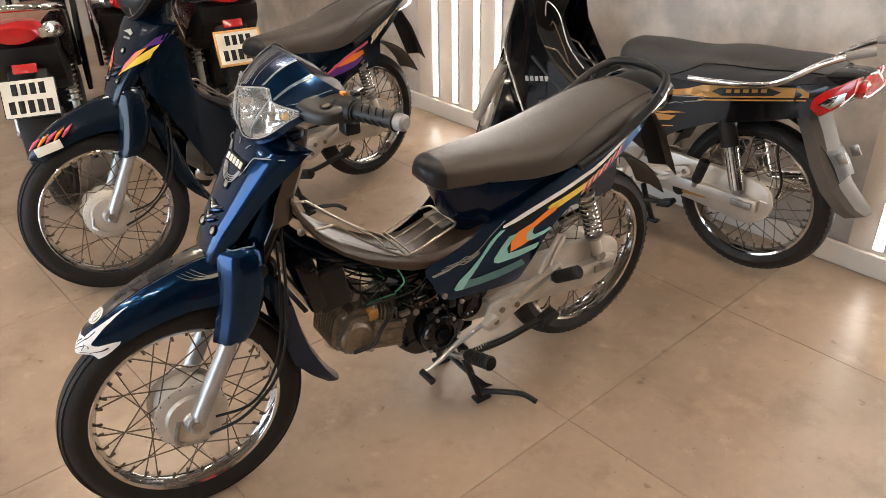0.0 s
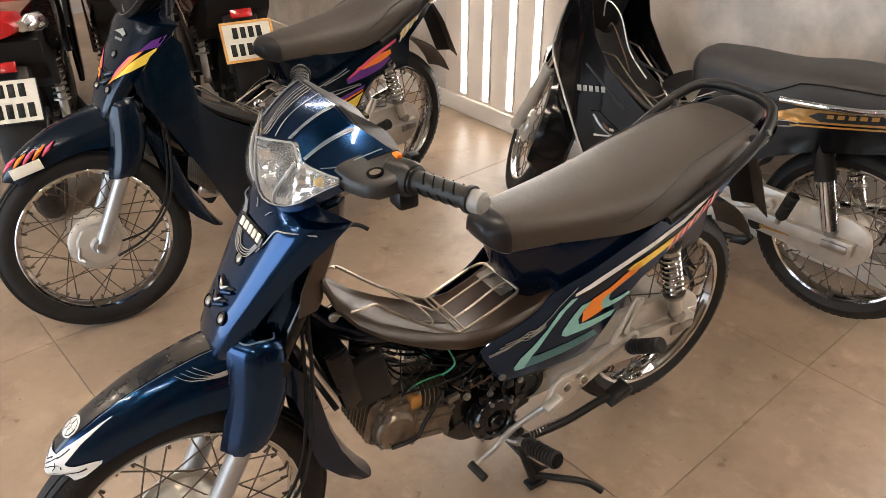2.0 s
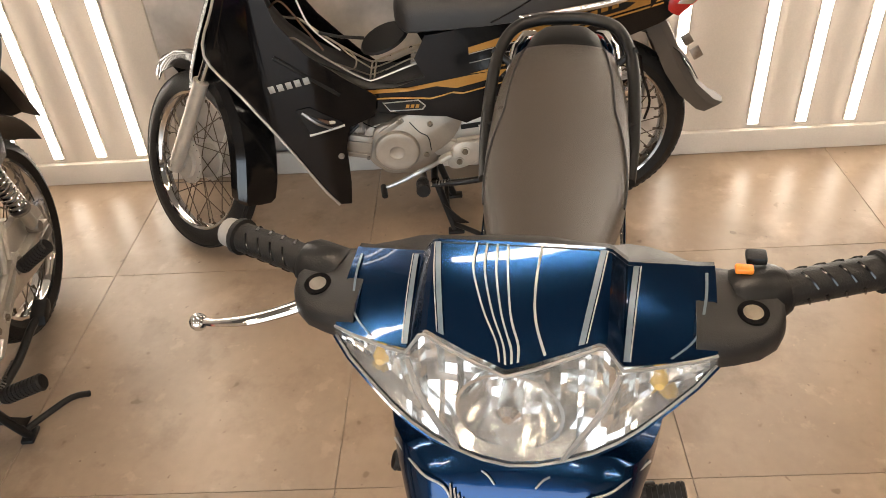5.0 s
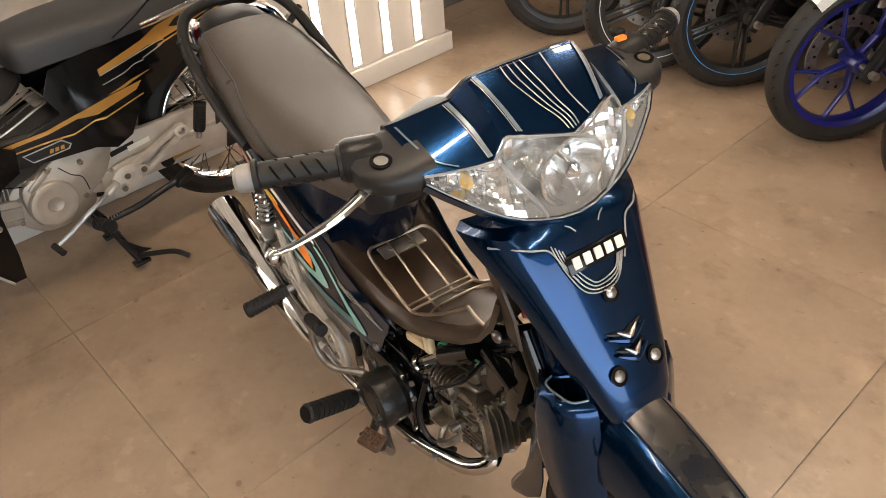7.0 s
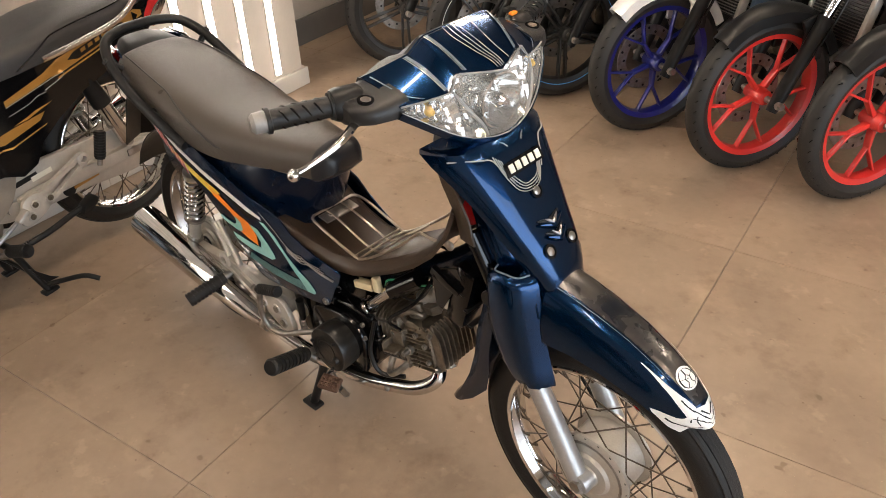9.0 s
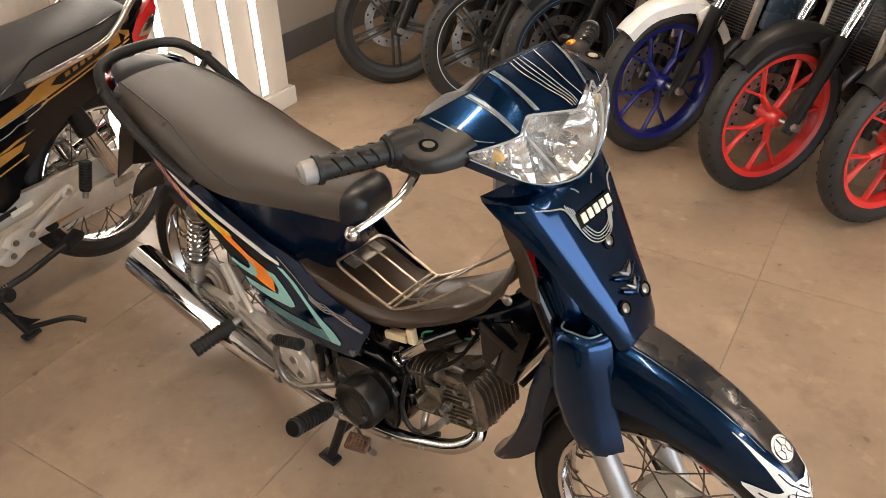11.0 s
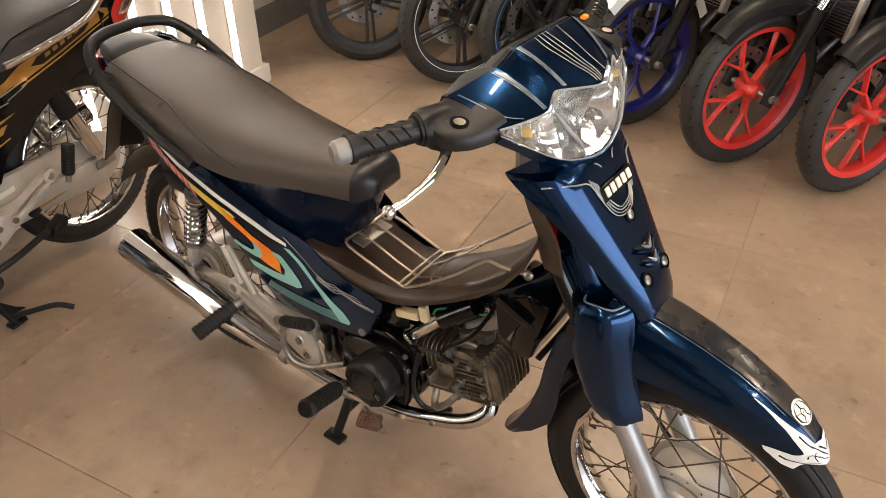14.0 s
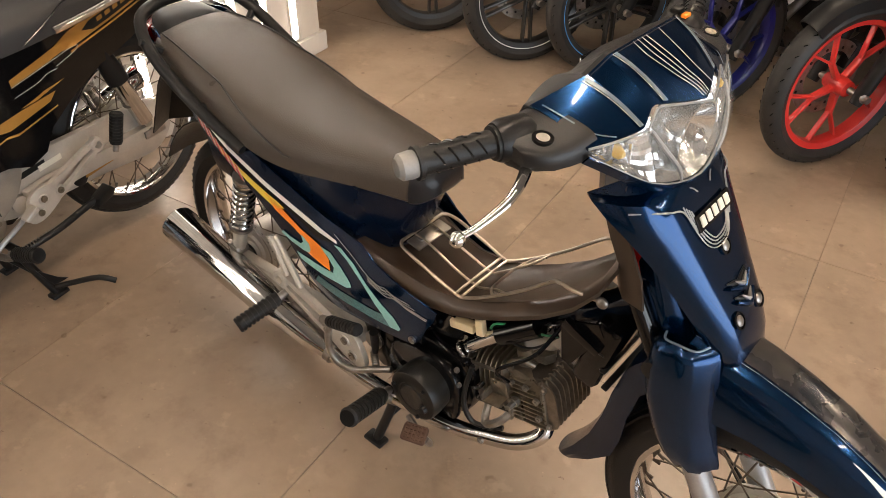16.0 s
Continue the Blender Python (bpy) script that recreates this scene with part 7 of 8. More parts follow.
# pale swirl painted as a reflection on the fender's left flank
for k in range(4):
    for V in ((lambda v: v),):
        fender_line("pale_streak", [(6.2 + 0.18 * k, V(4.4)), (6.5 + 0.18 * k, V(3.2)), (7.3, V(2.6 + 0.1 * k)), (8.4, V(2.9))], 0.05, STRIPE, main_fender, 0.0020)


# ---------------------------------------------------------------- the second step-through, behind the blue one
def shield_film(name, rows, outline, mat, sh, off=0.0022):
    """A coloured film on the leg shield; the outline gives (y, z)."""
    bm = bmesh.new()
    c = (sum(p[0] for p in outline) / len(outline), sum(p[1] for p in outline) / len(outline))
    n = len(outline)
    pts = []
    for i in range(n):
        a, b = outline[i], outline[(i + 1) % n]
        for k in range(4):
            pts.append((a[0] + (b[0] - a[0]) * k / 4, a[1] + (b[1] - a[1]) * k / 4))
    rings = [[bm.verts.new(shield_point(rows, c[0] + (p[0] - c[0]) * f, c[1] + (p[1] - c[1]) * f, off)[0]) for p in pts] for f in (1.0, 0.66, 0.33)]
    mid = bm.verts.new(shield_point(rows, c[0], c[1], off)[0])
    m = len(pts)
    for a, b in zip(rings, rings[1:]):
        for j in range(m):
            bm.faces.new((a[j], a[(j + 1) % m], b[(j + 1) % m], b[j]))
    for j in range(m):
        bm.faces.new((rings[-1][j], rings[-1][(j + 1) % m], mid))
    return part(name, bm, mat, sh)


def leg_width(x, z):
    return float(np.interp(x, [-0.05, 0.05, 0.18, 0.30, 0.42, 0.50], [0.100, 0.112, 0.135, 0.140, 0.120, 0.085])) - 0.10 * max(0, 0.34 - z)


LEG_OUT = [(0.455, 0.745), (0.330, 0.860), (0.300, 0.780), (0.285, 0.660), (0.225, 0.592), (0.165, 0.552), (0.10, 0.512), (0.02, 0.482), (-0.01, 0.425), (0.045, 0.395), (0.085, 0.330), (0.110, 0.240), (0.150, 0.185), (0.175, 0.180), (0.215, 0.240), (0.265, 0.345), (0.330, 0.480), (0.400, 0.620)]

second, second_shield, second_fender, second_rows = underbone_bike(pose(-0.070, -1.325, 0, 0, 0, 14.0), "dark teal step-through motorcycle with orange and purple stripes on its stand", False)
for s in (-1, 1):
    part("leg_cover", skin(smooth2(LEG_OUT, 2), leg_width, s, 0, 0.003), TEAL_BLACK, second, "dark glossy side leg cover", sharp=60)
    shield_film("orange_film", second_rows, [(s * 0.026, 0.735), (s * 0.040, 0.745), (s * 0.075, 0.790), (s * 0.098, 0.826), (s * 0.080, 0.815), (s * 0.045, 0.765)], ORANGE, second_shield)
    shield_film("yellow_film", second_rows, [(s * 0.045, 0.748), (s * 0.082, 0.772), (s * 0.108, 0.800), (s * 0.112, 0.830), (s * 0.080, 0.795)], YELLOW, second_shield, 0.0030)
    shield_film("purple_film", second_rows, [(s * 0.088, 0.822), (s * 0.115, 0.832), (s * 0.124, 0.862), (s * 0.108, 0.850)], PURPLE, second_shield, 0.0026)
    shield_film("pink_film", second_rows, [(s * 0.030, 0.748), (s * 0.050, 0.770), (s * 0.085, 0.818), (s * 0.070, 0.810), (s * 0.040, 0.772)], PINK, second_shield, 0.0018)
    bolt(second, (0.145, s * 0.138, 0.285), 0.010, "y", s)
pm, pn = shield_point(second_rows, 0, 0.862, 0.002)
mm = Matrix.Translation(pm) @ pn.to_track_quat("Z", "Y").to_matrix().to_4x4()
part("badge_wing", prism([(-0.030, 0.004), (0.006, -0.010), (0.030, 0.002), (0.018, 0.012), (0.004, 0.006)], 0.0, 0.002), STRIPE, second_shield, "pale winged badge", mm @ pose(0, 0, 0, 90, 0, 0))
bars(second_shield, "badge_bar", mm @ Matrix.Translation((0, -0.022, 0)), 0.040, 0.007, 5, STRIPE, 0.0016)
# flame film and a pale tape on its front fender
for k in range(5):
    x = 0.800 - 0.026 * k
    part("flame_film", tube([(x, 0.046 + 0.003 * k, 0.548 + 0.006 * k), (x - 0.018, 0.050 + 0.003 * k, 0.566 + 0.006 * k), (x - 0.040, 0.046 + 0.003 * k, 0.580 + 0.007 * k)], [0.005, 0.012, 0.0015], 8, smooth=3, flat=0.5), ORANGE if k % 2 else PINK, second_fender)
part("pale_tape", box(0.745, 0.060, 0.545, 0.085, 0.004, 0.030, 0.001, m=pose(0, 0, 0, 0, 12, -4)), PLATE, second_fender, "torn pale tape")


# ---------------------------------------------------------------- the black step-through by the wall
def black_width(x, z):
    return float(np.interp(x, [-0.88, -0.75, -0.55, -0.35, -0.15, 0.0, 0.12], [0.085, 0.112, 0.126, 0.128, 0.118, 0.098, 0.085])) - 0.8 * max(0, 0.45 - z) ** 2


def black_bike(m, label):
    root = thing("motorcycle", m, label, "motorcycle", "small motorcycles")
    S = steer_matrix(-46.5)
    spoked_wheel(root, "front_wheel", AX_F, 0.280, 0.058, 0.062, 0.105, steer=S, blocks=False)
    fork = part("fork", tube([AX_F + RAKE * 0.40 + Vector((0, -0.10, 0)), AX_F + RAKE * 0.40 + Vector((0, 0.10, 0))], 0.016, 10), SATIN_BLACK, root, "telescopic front fork", S)
    for s in (-1, 1):
        o = Vector((-0.012, s * 0.085, 0.012))
        part("fork_leg", tube([AX_F + o - RAKE * 0.035, AX_F + o + RAKE * 0.02, AX_F + o + RAKE * 0.27, AX_F + o + RAKE * 0.285], [0.021, 0.0225, 0.0215, 0.024], 18), SILVER, fork, "silver fork leg")
        part("stanchion", tube([AX_F + o + RAKE * 0.27, AX_F + o + RAKE * 0.50], 0.0145, 14), CHROME, fork)
        part("axle_nut", lathe([(0, 0.012 * s), (0.013, 0.012 * s), (0.013, -0.006 * s), (0, -0.006 * s)], 6, m=Matrix.Translation(AX_F + Vector((0, s * 0.094, 0)))), STEEL, fork)
    # upright fork cover and deep fender
    rr = []
    for z, cx, w, d in ((0.98, 0.295, 0.088, 0.075), (0.90, 0.33, 0.095, 0.082), (0.78, 0.385, 0.104, 0.085), (0.66, 0.44, 0.108, 0.085), (0.57, 0.478, 0.106, 0.080), (0.52, 0.498, 0.098, 0.070)):
        rr.append([(cx + d * math.sin(a), w * math.cos(a), z - 0.01 * math.sin(a)) for a in (math.pi * j / 16 for j in range(17))])
    part("fork_shroud", shell(rr, 0.003), GLOSS_BLACK, root, "glossy black fork shroud", S)
    rr = []
    for x, z, w in ((0.80, 0.56, 0.040), (0.74, 0.595, 0.058), (0.66, 0.617, 0.064), (0.56, 0.612, 0.066), (0.47, 0.580, 0.068), (0.395, 0.528, 0.070), (0.350, 0.465, 0.072), (0.325, 0.40, 0.072), (0.312, 0.33, 0.072), (0.310, 0.25, 0.072), (0.314, 0.205, 0.068), (0.322, 0.190, 0.055)):
        k = (AX_F - Vector((x, 0, z))).normalized()
        rr.append([(x + k.x * 0.05, w, z + k.z * 0.05), (x + k.x * 0.02, w, z + k.z * 0.02), (x, w * 0.75, z), (x - k.x * 0.004, 0, z - k.z * 0.004), (x, -w * 0.75, z), (x + k.x * 0.02, -w, z + k.z * 0.02), (x + k.x * 0.05, -w, z + k.z * 0.05)])
    part("front_fender", shell(rr, 0.003), GLOSS_BLACK, root, "glossy black front fender with a long flap", S)
    hb = part("handlebar", tube([(0.16, -0.33, 1.00), (0.21, -0.22, 1.0), (0.26, -0.10, 1.01), (0.26, 0.10, 1.01), (0.21, 0.22, 1.0), (0.16, 0.33, 1.00)], 0.011, 12, smooth=5), CHROME, root, "chromed handlebar with black grips", S)
    for s in (-1, 1):
        part("grip", tube([(0.21, s * 0.22, 1.0), (0.16, s * 0.335, 1.0)], 0.0165, 16), GRIP, hb)
        part("lever", tube([(0.25, s * 0.19, 0.99), (0.27, s * 0.24, 0.98), (0.23, s * 0.33, 0.97)], 0.006, 8, smooth=5), CHROME, hb)
        part("front_indicator", lathe([(0, -0.03), (0.028, -0.02), (0.034, 0.0), (0.028, 0.02), (0, 0.03)], 18, m=Matrix.Translation((0.33, s * 0.15, 0.98))), CHROME, hb)
    rr = []
    for x, w, h in ((0.22, 0.10, 0.07), (0.28, 0.12, 0.085), (0.34, 0.11, 0.08), (0.38, 0.085, 0.066)):
        rr.append([(x, w * math.cos(a), 0.99 + h * math.sin(a)) for a in (2 * math.pi * j / 20 for j in range(20))])
    part("lamp_housing", loft(rr), GLOSS_BLACK, hb)
    part("headlamp_lens", lathe([(0, 0.022), (0.04, 0.016), (0.075, 0.0), (0.078, -0.01), (0, -0.01)], 28, m=Matrix.Translation((0.385, 0, 0.988)) @ pose(0, 0, 0, 0, 0, -90)), REFLECTOR, hb)
    rear_end(root)
    stand_and_pegs(root, folded=True)
    engine(root, CASTING, CASTING, CASTING, False)
    exhaust(root)
    part("frame_tube", tube([HEAD - RAKE * 0.10, (0.34, 0, 0.66), (0.22, 0, 0.555), (0.05, 0, 0.475), (-0.08, 0, 0.46), (-0.20, 0, 0.50)], 0.026, 14, smooth=6), GLOSS_BLACK, root)
    # leg shield: one broad sheet on each side with an opening over the engine
    for s in (-1, 1):
        w = lambda x, z: float(np.interp(x, [-0.05, 0.08, 0.20, 0.32, 0.42, 0.50], [0.098, 0.125, 0.158, 0.165, 0.135, 0.09]))
        out = [(0.485, 0.66), (0.42, 0.80), (0.36, 0.92), (0.30, 0.935), (0.285, 0.86), (0.262, 0.755), (0.20, 0.66), (0.10, 0.56), (0.03, 0.50), (0.045, 0.44), (0.118, 0.42), (0.135, 0.36), (0.14, 0.24), (0.150, 0.165), (0.185, 0.172), (0.225, 0.24), (0.305, 0.40), (0.40, 0.545)]
        ls = part("leg_shield", skin(out, w, s, 0, 0.004), GLOSS_BLACK, root, "glossy black leg shield", sharp=60)
        part("edge_trim", tube([(x, s * (w(x, z) + 0.003), z) for x, z in ((0.36, 0.925), (0.42, 0.80), (0.485, 0.66), (0.40, 0.545), (0.305, 0.40), (0.225, 0.24), (0.185, 0.172))], 0.004, 8, smooth=4), SILVER if s > 0 else GLOSS_BLACK, ls)
        op = [(0.255, 0.50), (0.215, 0.505), (0.13, 0.44), (0.165, 0.425), (0.225, 0.418)]
        decal("leg_opening", op, w, s, SATIN_BLACK, ls, 0.003)
        part("opening_lip", tube([(x, s * (w(x, z) + 0.004), z) for x, z in ((0.23, 0.418), (0.13, 0.432))], 0.004, 8), ALLOY, ls)
        for k in range(4):
            part("engine_hose", tube([(0.24 - 0.02 * k, s * (w(0.2, 0.45) + 0.003), 0.49 - 0.012 * k), (0.20 - 0.015 * k, s * (w(0.2, 0.45) + 0.007), 0.455), (0.165, s * (w(0.17, 0.45) + 0.003), 0.432 + 0.006 * k)], 0.005, 7, smooth=4), (STEEL, SATIN_BLACK, RUST, ALLOY)[k], ls)
        part("upper_slot", tube([(0.285, s * (w(0.285, 0.66) + 0.001), 0.66), (0.235, s * (w(0.235, 0.6) + 0.001), 0.62), (0.13, s * (w(0.13, 0.5) + 0.001), 0.525)], 0.006, 8, smooth=4), SATIN_BLACK, ls)
        bolt(ls, (0.155, s * (w(0.155, 0.33) + 0.001), 0.335), 0.009, "y", s)
        mm = Matrix.Translation((0.258, s * (w(0.258, 0.58) + 0.004), 0.578)) @ pose(0, 0, 0, 90, 0, 180 if s > 0 else 0) @ pose(0, 0, 0, 0, 0, 10 if s > 0 else -10)
        bars(ls, "badge_bar", mm, 0.125, 0.020, 5, STRIPE, 0.002)
    # shield front
    rr = []
    for z, x, w in ((0.92, 0.335, 0.14), (0.85, 0.37, 0.150), (0.76, 0.41, 0.145), (0.68, 0.45, 0.12)):
        rr.append([(x + 0.03 * (1 - (t / 6) ** 2), w * t / 6, z) for t in range(-6, 7)])
    part("front_leg_shield", shell(rr, 0.003), GLOSS_BLACK, root, "glossy black front leg shield")
    step_through(root, SATIN_BLACK)
    # loose looms and a mirror lying in the tunnel
    part("loose_cable", tube([(0.30, 0.07, 0.80), (0.27, 0.10, 0.86), (0.22, 0.09, 0.82), (0.19, 0.06, 0.70), (0.12, 0.05, 0.62)], 0.0026, 7, smooth=7), WHITE, root, "loose pale cable")
    part("loose_cable", tube([(0.29, 0.05, 0.76), (0.25, 0.08, 0.78), (0.20, 0.08, 0.70), (0.16, 0.09, 0.64)], 0.0028, 7, smooth=7), RUST, root, "loose cable")
    part("loose_mirror", lathe([(0, -0.018), (0.035, -0.014), (0.055, 0.0), (0.050, 0.008), (0, 0.010)], 24, m=pose(-0.005, 0.03, 0.635, 65, 20, 10) @ Matrix.Diagonal((1.35, 1, 0.9, 1))), SATIN_BLACK, root, "black mirror lying on the rack")
    part("mirror_stem", tube([(0.05, 0.04, 0.645), (0.12, 0.05, 0.66), (0.17, 0.06, 0.68)], 0.005, 8), SATIN_BLACK, root)
    # body
    out = [(0.085, 0.512), (0.06, 0.440), (-0.05, 0.428), (-0.16, 0.420), (-0.215, 0.395), (-0.265, 0.415), (-0.30, 0.47), (-0.37, 0.515), (-0.48, 0.565), (-0.62, 0.60), (-0.76, 0.645), (-0.85, 0.70), (-0.86, 0.745), (-0.79, 0.775), (-0.60, 0.735), (-0.42, 0.706), (-0.30, 0.690), (-0.12, 0.665), (-0.085, 0.60), (-0.11, 0.545), (-0.02, 0.515)]
    for s in (-1, 1):
        sd = part("side_cover", skin(out, black_width, s, 0, 0.003), GLOSS_BLACK, root, "glossy black side cover with gold stripes", sharp=60)
        f = black_width
        decal("gold_stripe", [(-0.235, 0.625), (-0.37, 0.660), (-0.42, 0.682), (-0.73, 0.732), (-0.76, 0.722), (-0.76, 0.706), (-0.42, 0.640), (-0.385, 0.640), (-0.35, 0.632), (-0.235, 0.608)], f, s, GOLD, sd)
        decal("gold_line", [(-0.41, 0.632), (-0.755, 0.700), (-0.755, 0.695), (-0.41, 0.627)], f, s, GOLD, sd)
        part("pale_line", ribbon([(-0.235, 0.606), (-0.41, 0.640), (-0.425, 0.630), (-0.36, 0.612)], 0.0028, f, s), STRIPE, sd)
        part("pale_line", ribbon([(-0.235, 0.580), (-0.30, 0.592), (-0.33, 0.604), (-0.36, 0.606)], 0.0024, f, s), STRIPE, sd)
        decal("gold_line", [(-0.235, 0.548), (-0.285, 0.560), (-0.31, 0.568), (-0.37, 0.576), (-0.31, 0.560), (-0.285, 0.552)], f, s, GOLD, sd)
        decal("gold_stripe", [(0.07, 0.510), (-0.06, 0.515), (-0.14, 0.530), (-0.24, 0.545), (-0.336, 0.556), (-0.315, 0.535), (-0.25, 0.520), (-0.195, 0.508), (-0.175, 0.511), (-0.14, 0.517), (-0.06, 0.503), (0.06, 0.499)], f, s, GOLD, sd)
        decal("gold_line", [(0.055, 0.486), (-0.06, 0.486), (-0.12, 0.482), (-0.185, 0.498), (-0.215, 0.494), (-0.33, 0.520), (-0.33, 0.516), (-0.21, 0.488), (-0.18, 0.493), (-0.12, 0.477), (-0.06, 0.481), (0.05, 0.481)], f, s, GOLD, sd)
        decal("plate_film", [(0.02, 0.470), (-0.085, 0.478), (-0.105, 0.458), (-0.095, 0.445), (0.0, 0.441)], f, s, STRIPE, sd)
        decal("plate_film_dark", [(0.015, 0.467), (-0.083, 0.474), (-0.100, 0.458), (-0.092, 0.449), (0.0, 0.445)], f, s, SATIN_BLACK, sd, 0.0024)
        for k in range(3):
            x = -0.045 - 0.014 * k
            decal("film_bar", [(x, 0.452), (x - 0.010, 0.452), (x - 0.013, 0.463), (x - 0.003, 0.463)], f, s, GOLD, sd, 0.0032)
        decal("tail_badge", [(-0.455, 0.668), (-0.48, 0.684), (-0.64, 0.714), (-0.68, 0.708), (-0.655, 0.692), (-0.49, 0.660)], f, s, SATIN_BLACK, sd, 0.0026)
        for k in range(5):
            x, z = -0.505 - 0.028 * k, 0.6735 + 0.0056 * k
            decal("badge_bar", [(x, z), (x - 0.018, z + 0.0036), (x - 0.018, z + 0.0146), (x, z + 0.011)], f, s, GOLD, sd, 0.0036)
        # chromed side rail
        part("side_rail", tube([(-0.375, s * 0.140, 0.700), (-0.50, s * 0.148, 0.712), (-0.66, s * 0.150, 0.738), (-0.79, s * 0.140, 0.822), (-0.87, s * 0.120, 0.860)], 0.010, 12, smooth=5), CHROME, root, "chromed side grab rail")
        part("rail_grip", tube([(-0.845, s * 0.127, 0.851), (-0.915, s * 0.100, 0.872)], 0.0135, 12), BARGREY, root)
    # saddle
    tops = smooth_table([0.762, 0.768, 0.772, 0.770, 0.772, 0.786, 0.796, 0.796, 0.798, 0.804, 0.800])
    seams = smooth_table([0.672, 0.680, 0.684, 0.688, 0.694, 0.702, 0.712, 0.724, 0.738, 0.752, 0.764])
    widths = smooth_table([0.085, 0.102, 0.116, 0.126, 0.134, 0.138, 0.139, 0.138, 0.135, 0.126, 0.115])
    st = part("seat", loft(seat_rings(-0.04, 0.76, tops, seams, widths)), VINYL_DARK, root, "black two-tone vinyl saddle")
    for s in (-1, 1):
        pts = []
        for t in np.linspace(0.34, 0.99, 26):
            k = np.linspace(0, 1, len(tops))
            zt, zs, w = (float(np.interp(t, k, a)) for a in (tops, seams, widths))
            up = 0.05 + 0.62 * min(1, max(0, (t - 0.34) / 0.16))
            pts.append((-0.04 - 0.76 * t, s * w * (1.004 - 0.10 * max(0, up - 0.5)), zs + (zt - zs) * up - 0.003))
        part("piping", tube(pts, 0.0022, 6), GLOSS_BLACK, st)
    # tail
    rr = []
    for x, w, zt, zb in ((-0.72, 0.118, 0.772, 0.64), (-0.80, 0.104, 0.785, 0.67), (-0.86, 0.088, 0.790, 0.70), (-0.885, 0.07, 0.788, 0.72)):
        rr.append([(x, w * math.copysign(abs(math.cos(a)) ** 0.6, math.cos(a)), (zt + zb) / 2 + (zt - zb) / 2 * math.copysign(abs(math.sin(a)) ** 0.6, math.sin(a))) for a in (2 * math.pi * j / 20 for j in range(20))])
    tp = part("tail_piece", loft(rr), GLOSS_BLACK, root)
    for s in (-1, 1):
        out2 = [(-0.745, 0.682), (-0.80, 0.735), (-0.885, 0.790), (-0.885, 0.745), (-0.85, 0.695), (-0.80, 0.652)]
        part("tail_lamp", prism(out2, s * 0.060, s * 0.108, 0.006), TAIL_RED, tp, "red wrap-round tail lamp")
        part("indicator_lens", prism([(-0.79, 0.690), (-0.815, 0.716), (-0.865, 0.745), (-0.862, 0.715), (-0.83, 0.685)], s * 0.104, s * 0.112, 0.002), CHROME, tp)
    part("tail_lamp", loft([[(x, 0.085 * math.cos(a), 0.745 + h * math.sin(a)) for a in (2 * math.pi * j / 16 for j in range(16))] for x, h in ((-0.86, 0.042), (-0.895, 0.036), (-0.905, 0.02))]), TAIL_RED, tp, "red tail lamp")
    rr = []
    for x, z, w in ((-0.76, 0.665, 0.064), (-0.80, 0.59, 0.064), (-0.845, 0.49, 0.064), (-0.89, 0.42, 0.063), (-0.945, 0.365, 0.058), (-0.975, 0.348, 0.045)):
        rr.append([(x + 0.055, w, z - 0.02), (x + 0.02, w, z - 0.005), (x, w * 0.75, z), (x - 0.006, 0, z + 0.002), (x, -w * 0.75, z), (x + 0.02, -w, z - 0.005), (x + 0.055, -w, z - 0.02)])
    part("rear_mudguard", shell(rr, 0.003), material("grey_mudguard", (0.075, 0.064, 0.053), 0.5, 0.0, (0.058, 0.049, 0.041), 10, 0.6, 300), root, "metallic grey rear mudguard")
    for s in (-1, 1):
        part("plate_bracket", box(-0.875, s * 0.050, 0.52, 0.028, 0.004, 0.035, 0.001, m=pose(0, 0, 0, 0, 30, 0)), STEEL, root)
        # dark spring covers
        part("spring_cover", tube([(-0.500, s * 0.100, 0.60), (-0.535, s * 0.102, 0.49)], [0.026, 0.031], 18), SATIN_BLACK, root, "black shock cover")
        part("shock_lower", tube([(-0.532, s * 0.1015, 0.50), (-0.583, s * 0.103, 0.345)], 0.0245, 18), CHROME, root, "chromed lower shock tube")
    part("chain_case_plug", lathe([(0, 0.0765), (0.020, 0.0765), (0.024, 0.0750), (0.024, 0.072), (0, 0.072)], 22, m=Matrix.Translation((-0.352, 0, 0.266))), SATIN_BLACK, root, "black rubber plug")
    part("caution_label", box(-0.415, 0.0762, 0.272, 0.095, 0.0012, 0.024, 0, m=pose(0, 0, 0, 0, 3, 0)), GOLD, root, "small orange and black caution label")
    part("caution_label", box(-0.405, 0.0772, 0.276, 0.075, 0.0012, 0.012, 0, m=pose(0, 0, 0, 0, 3, 0)), SATIN_BLACK, root, "small orange and black caution label")
    part("paper_label", box(-0.285, 0.0762, 0.356, 0.070, 0.0012, 0.016, 0, m=pose(0, 0, 0, 0, 3, 0)), PLATE, root, "small white label")
    part("key_chain", tube([(-0.70, 0.125, 0.56), (-0.71, 0.128, 0.50), (-0.735, 0.125, 0.42), (-0.725, 0.12, 0.36)], 0.004, 6, smooth=5), GLOSS_BLACK, root, "black chain lock hanging from the tail")
    return root


black_bike(pose(-1.226, -0.502, 0.018, 0, 0, -79.8) @ pose(0, 0, 0, 0, 1.2, 0) @ Matrix.Diagonal((0.99, 0.965, 0.98, 1)), "black step-through motorcycle with gold stripes parked along the wall")


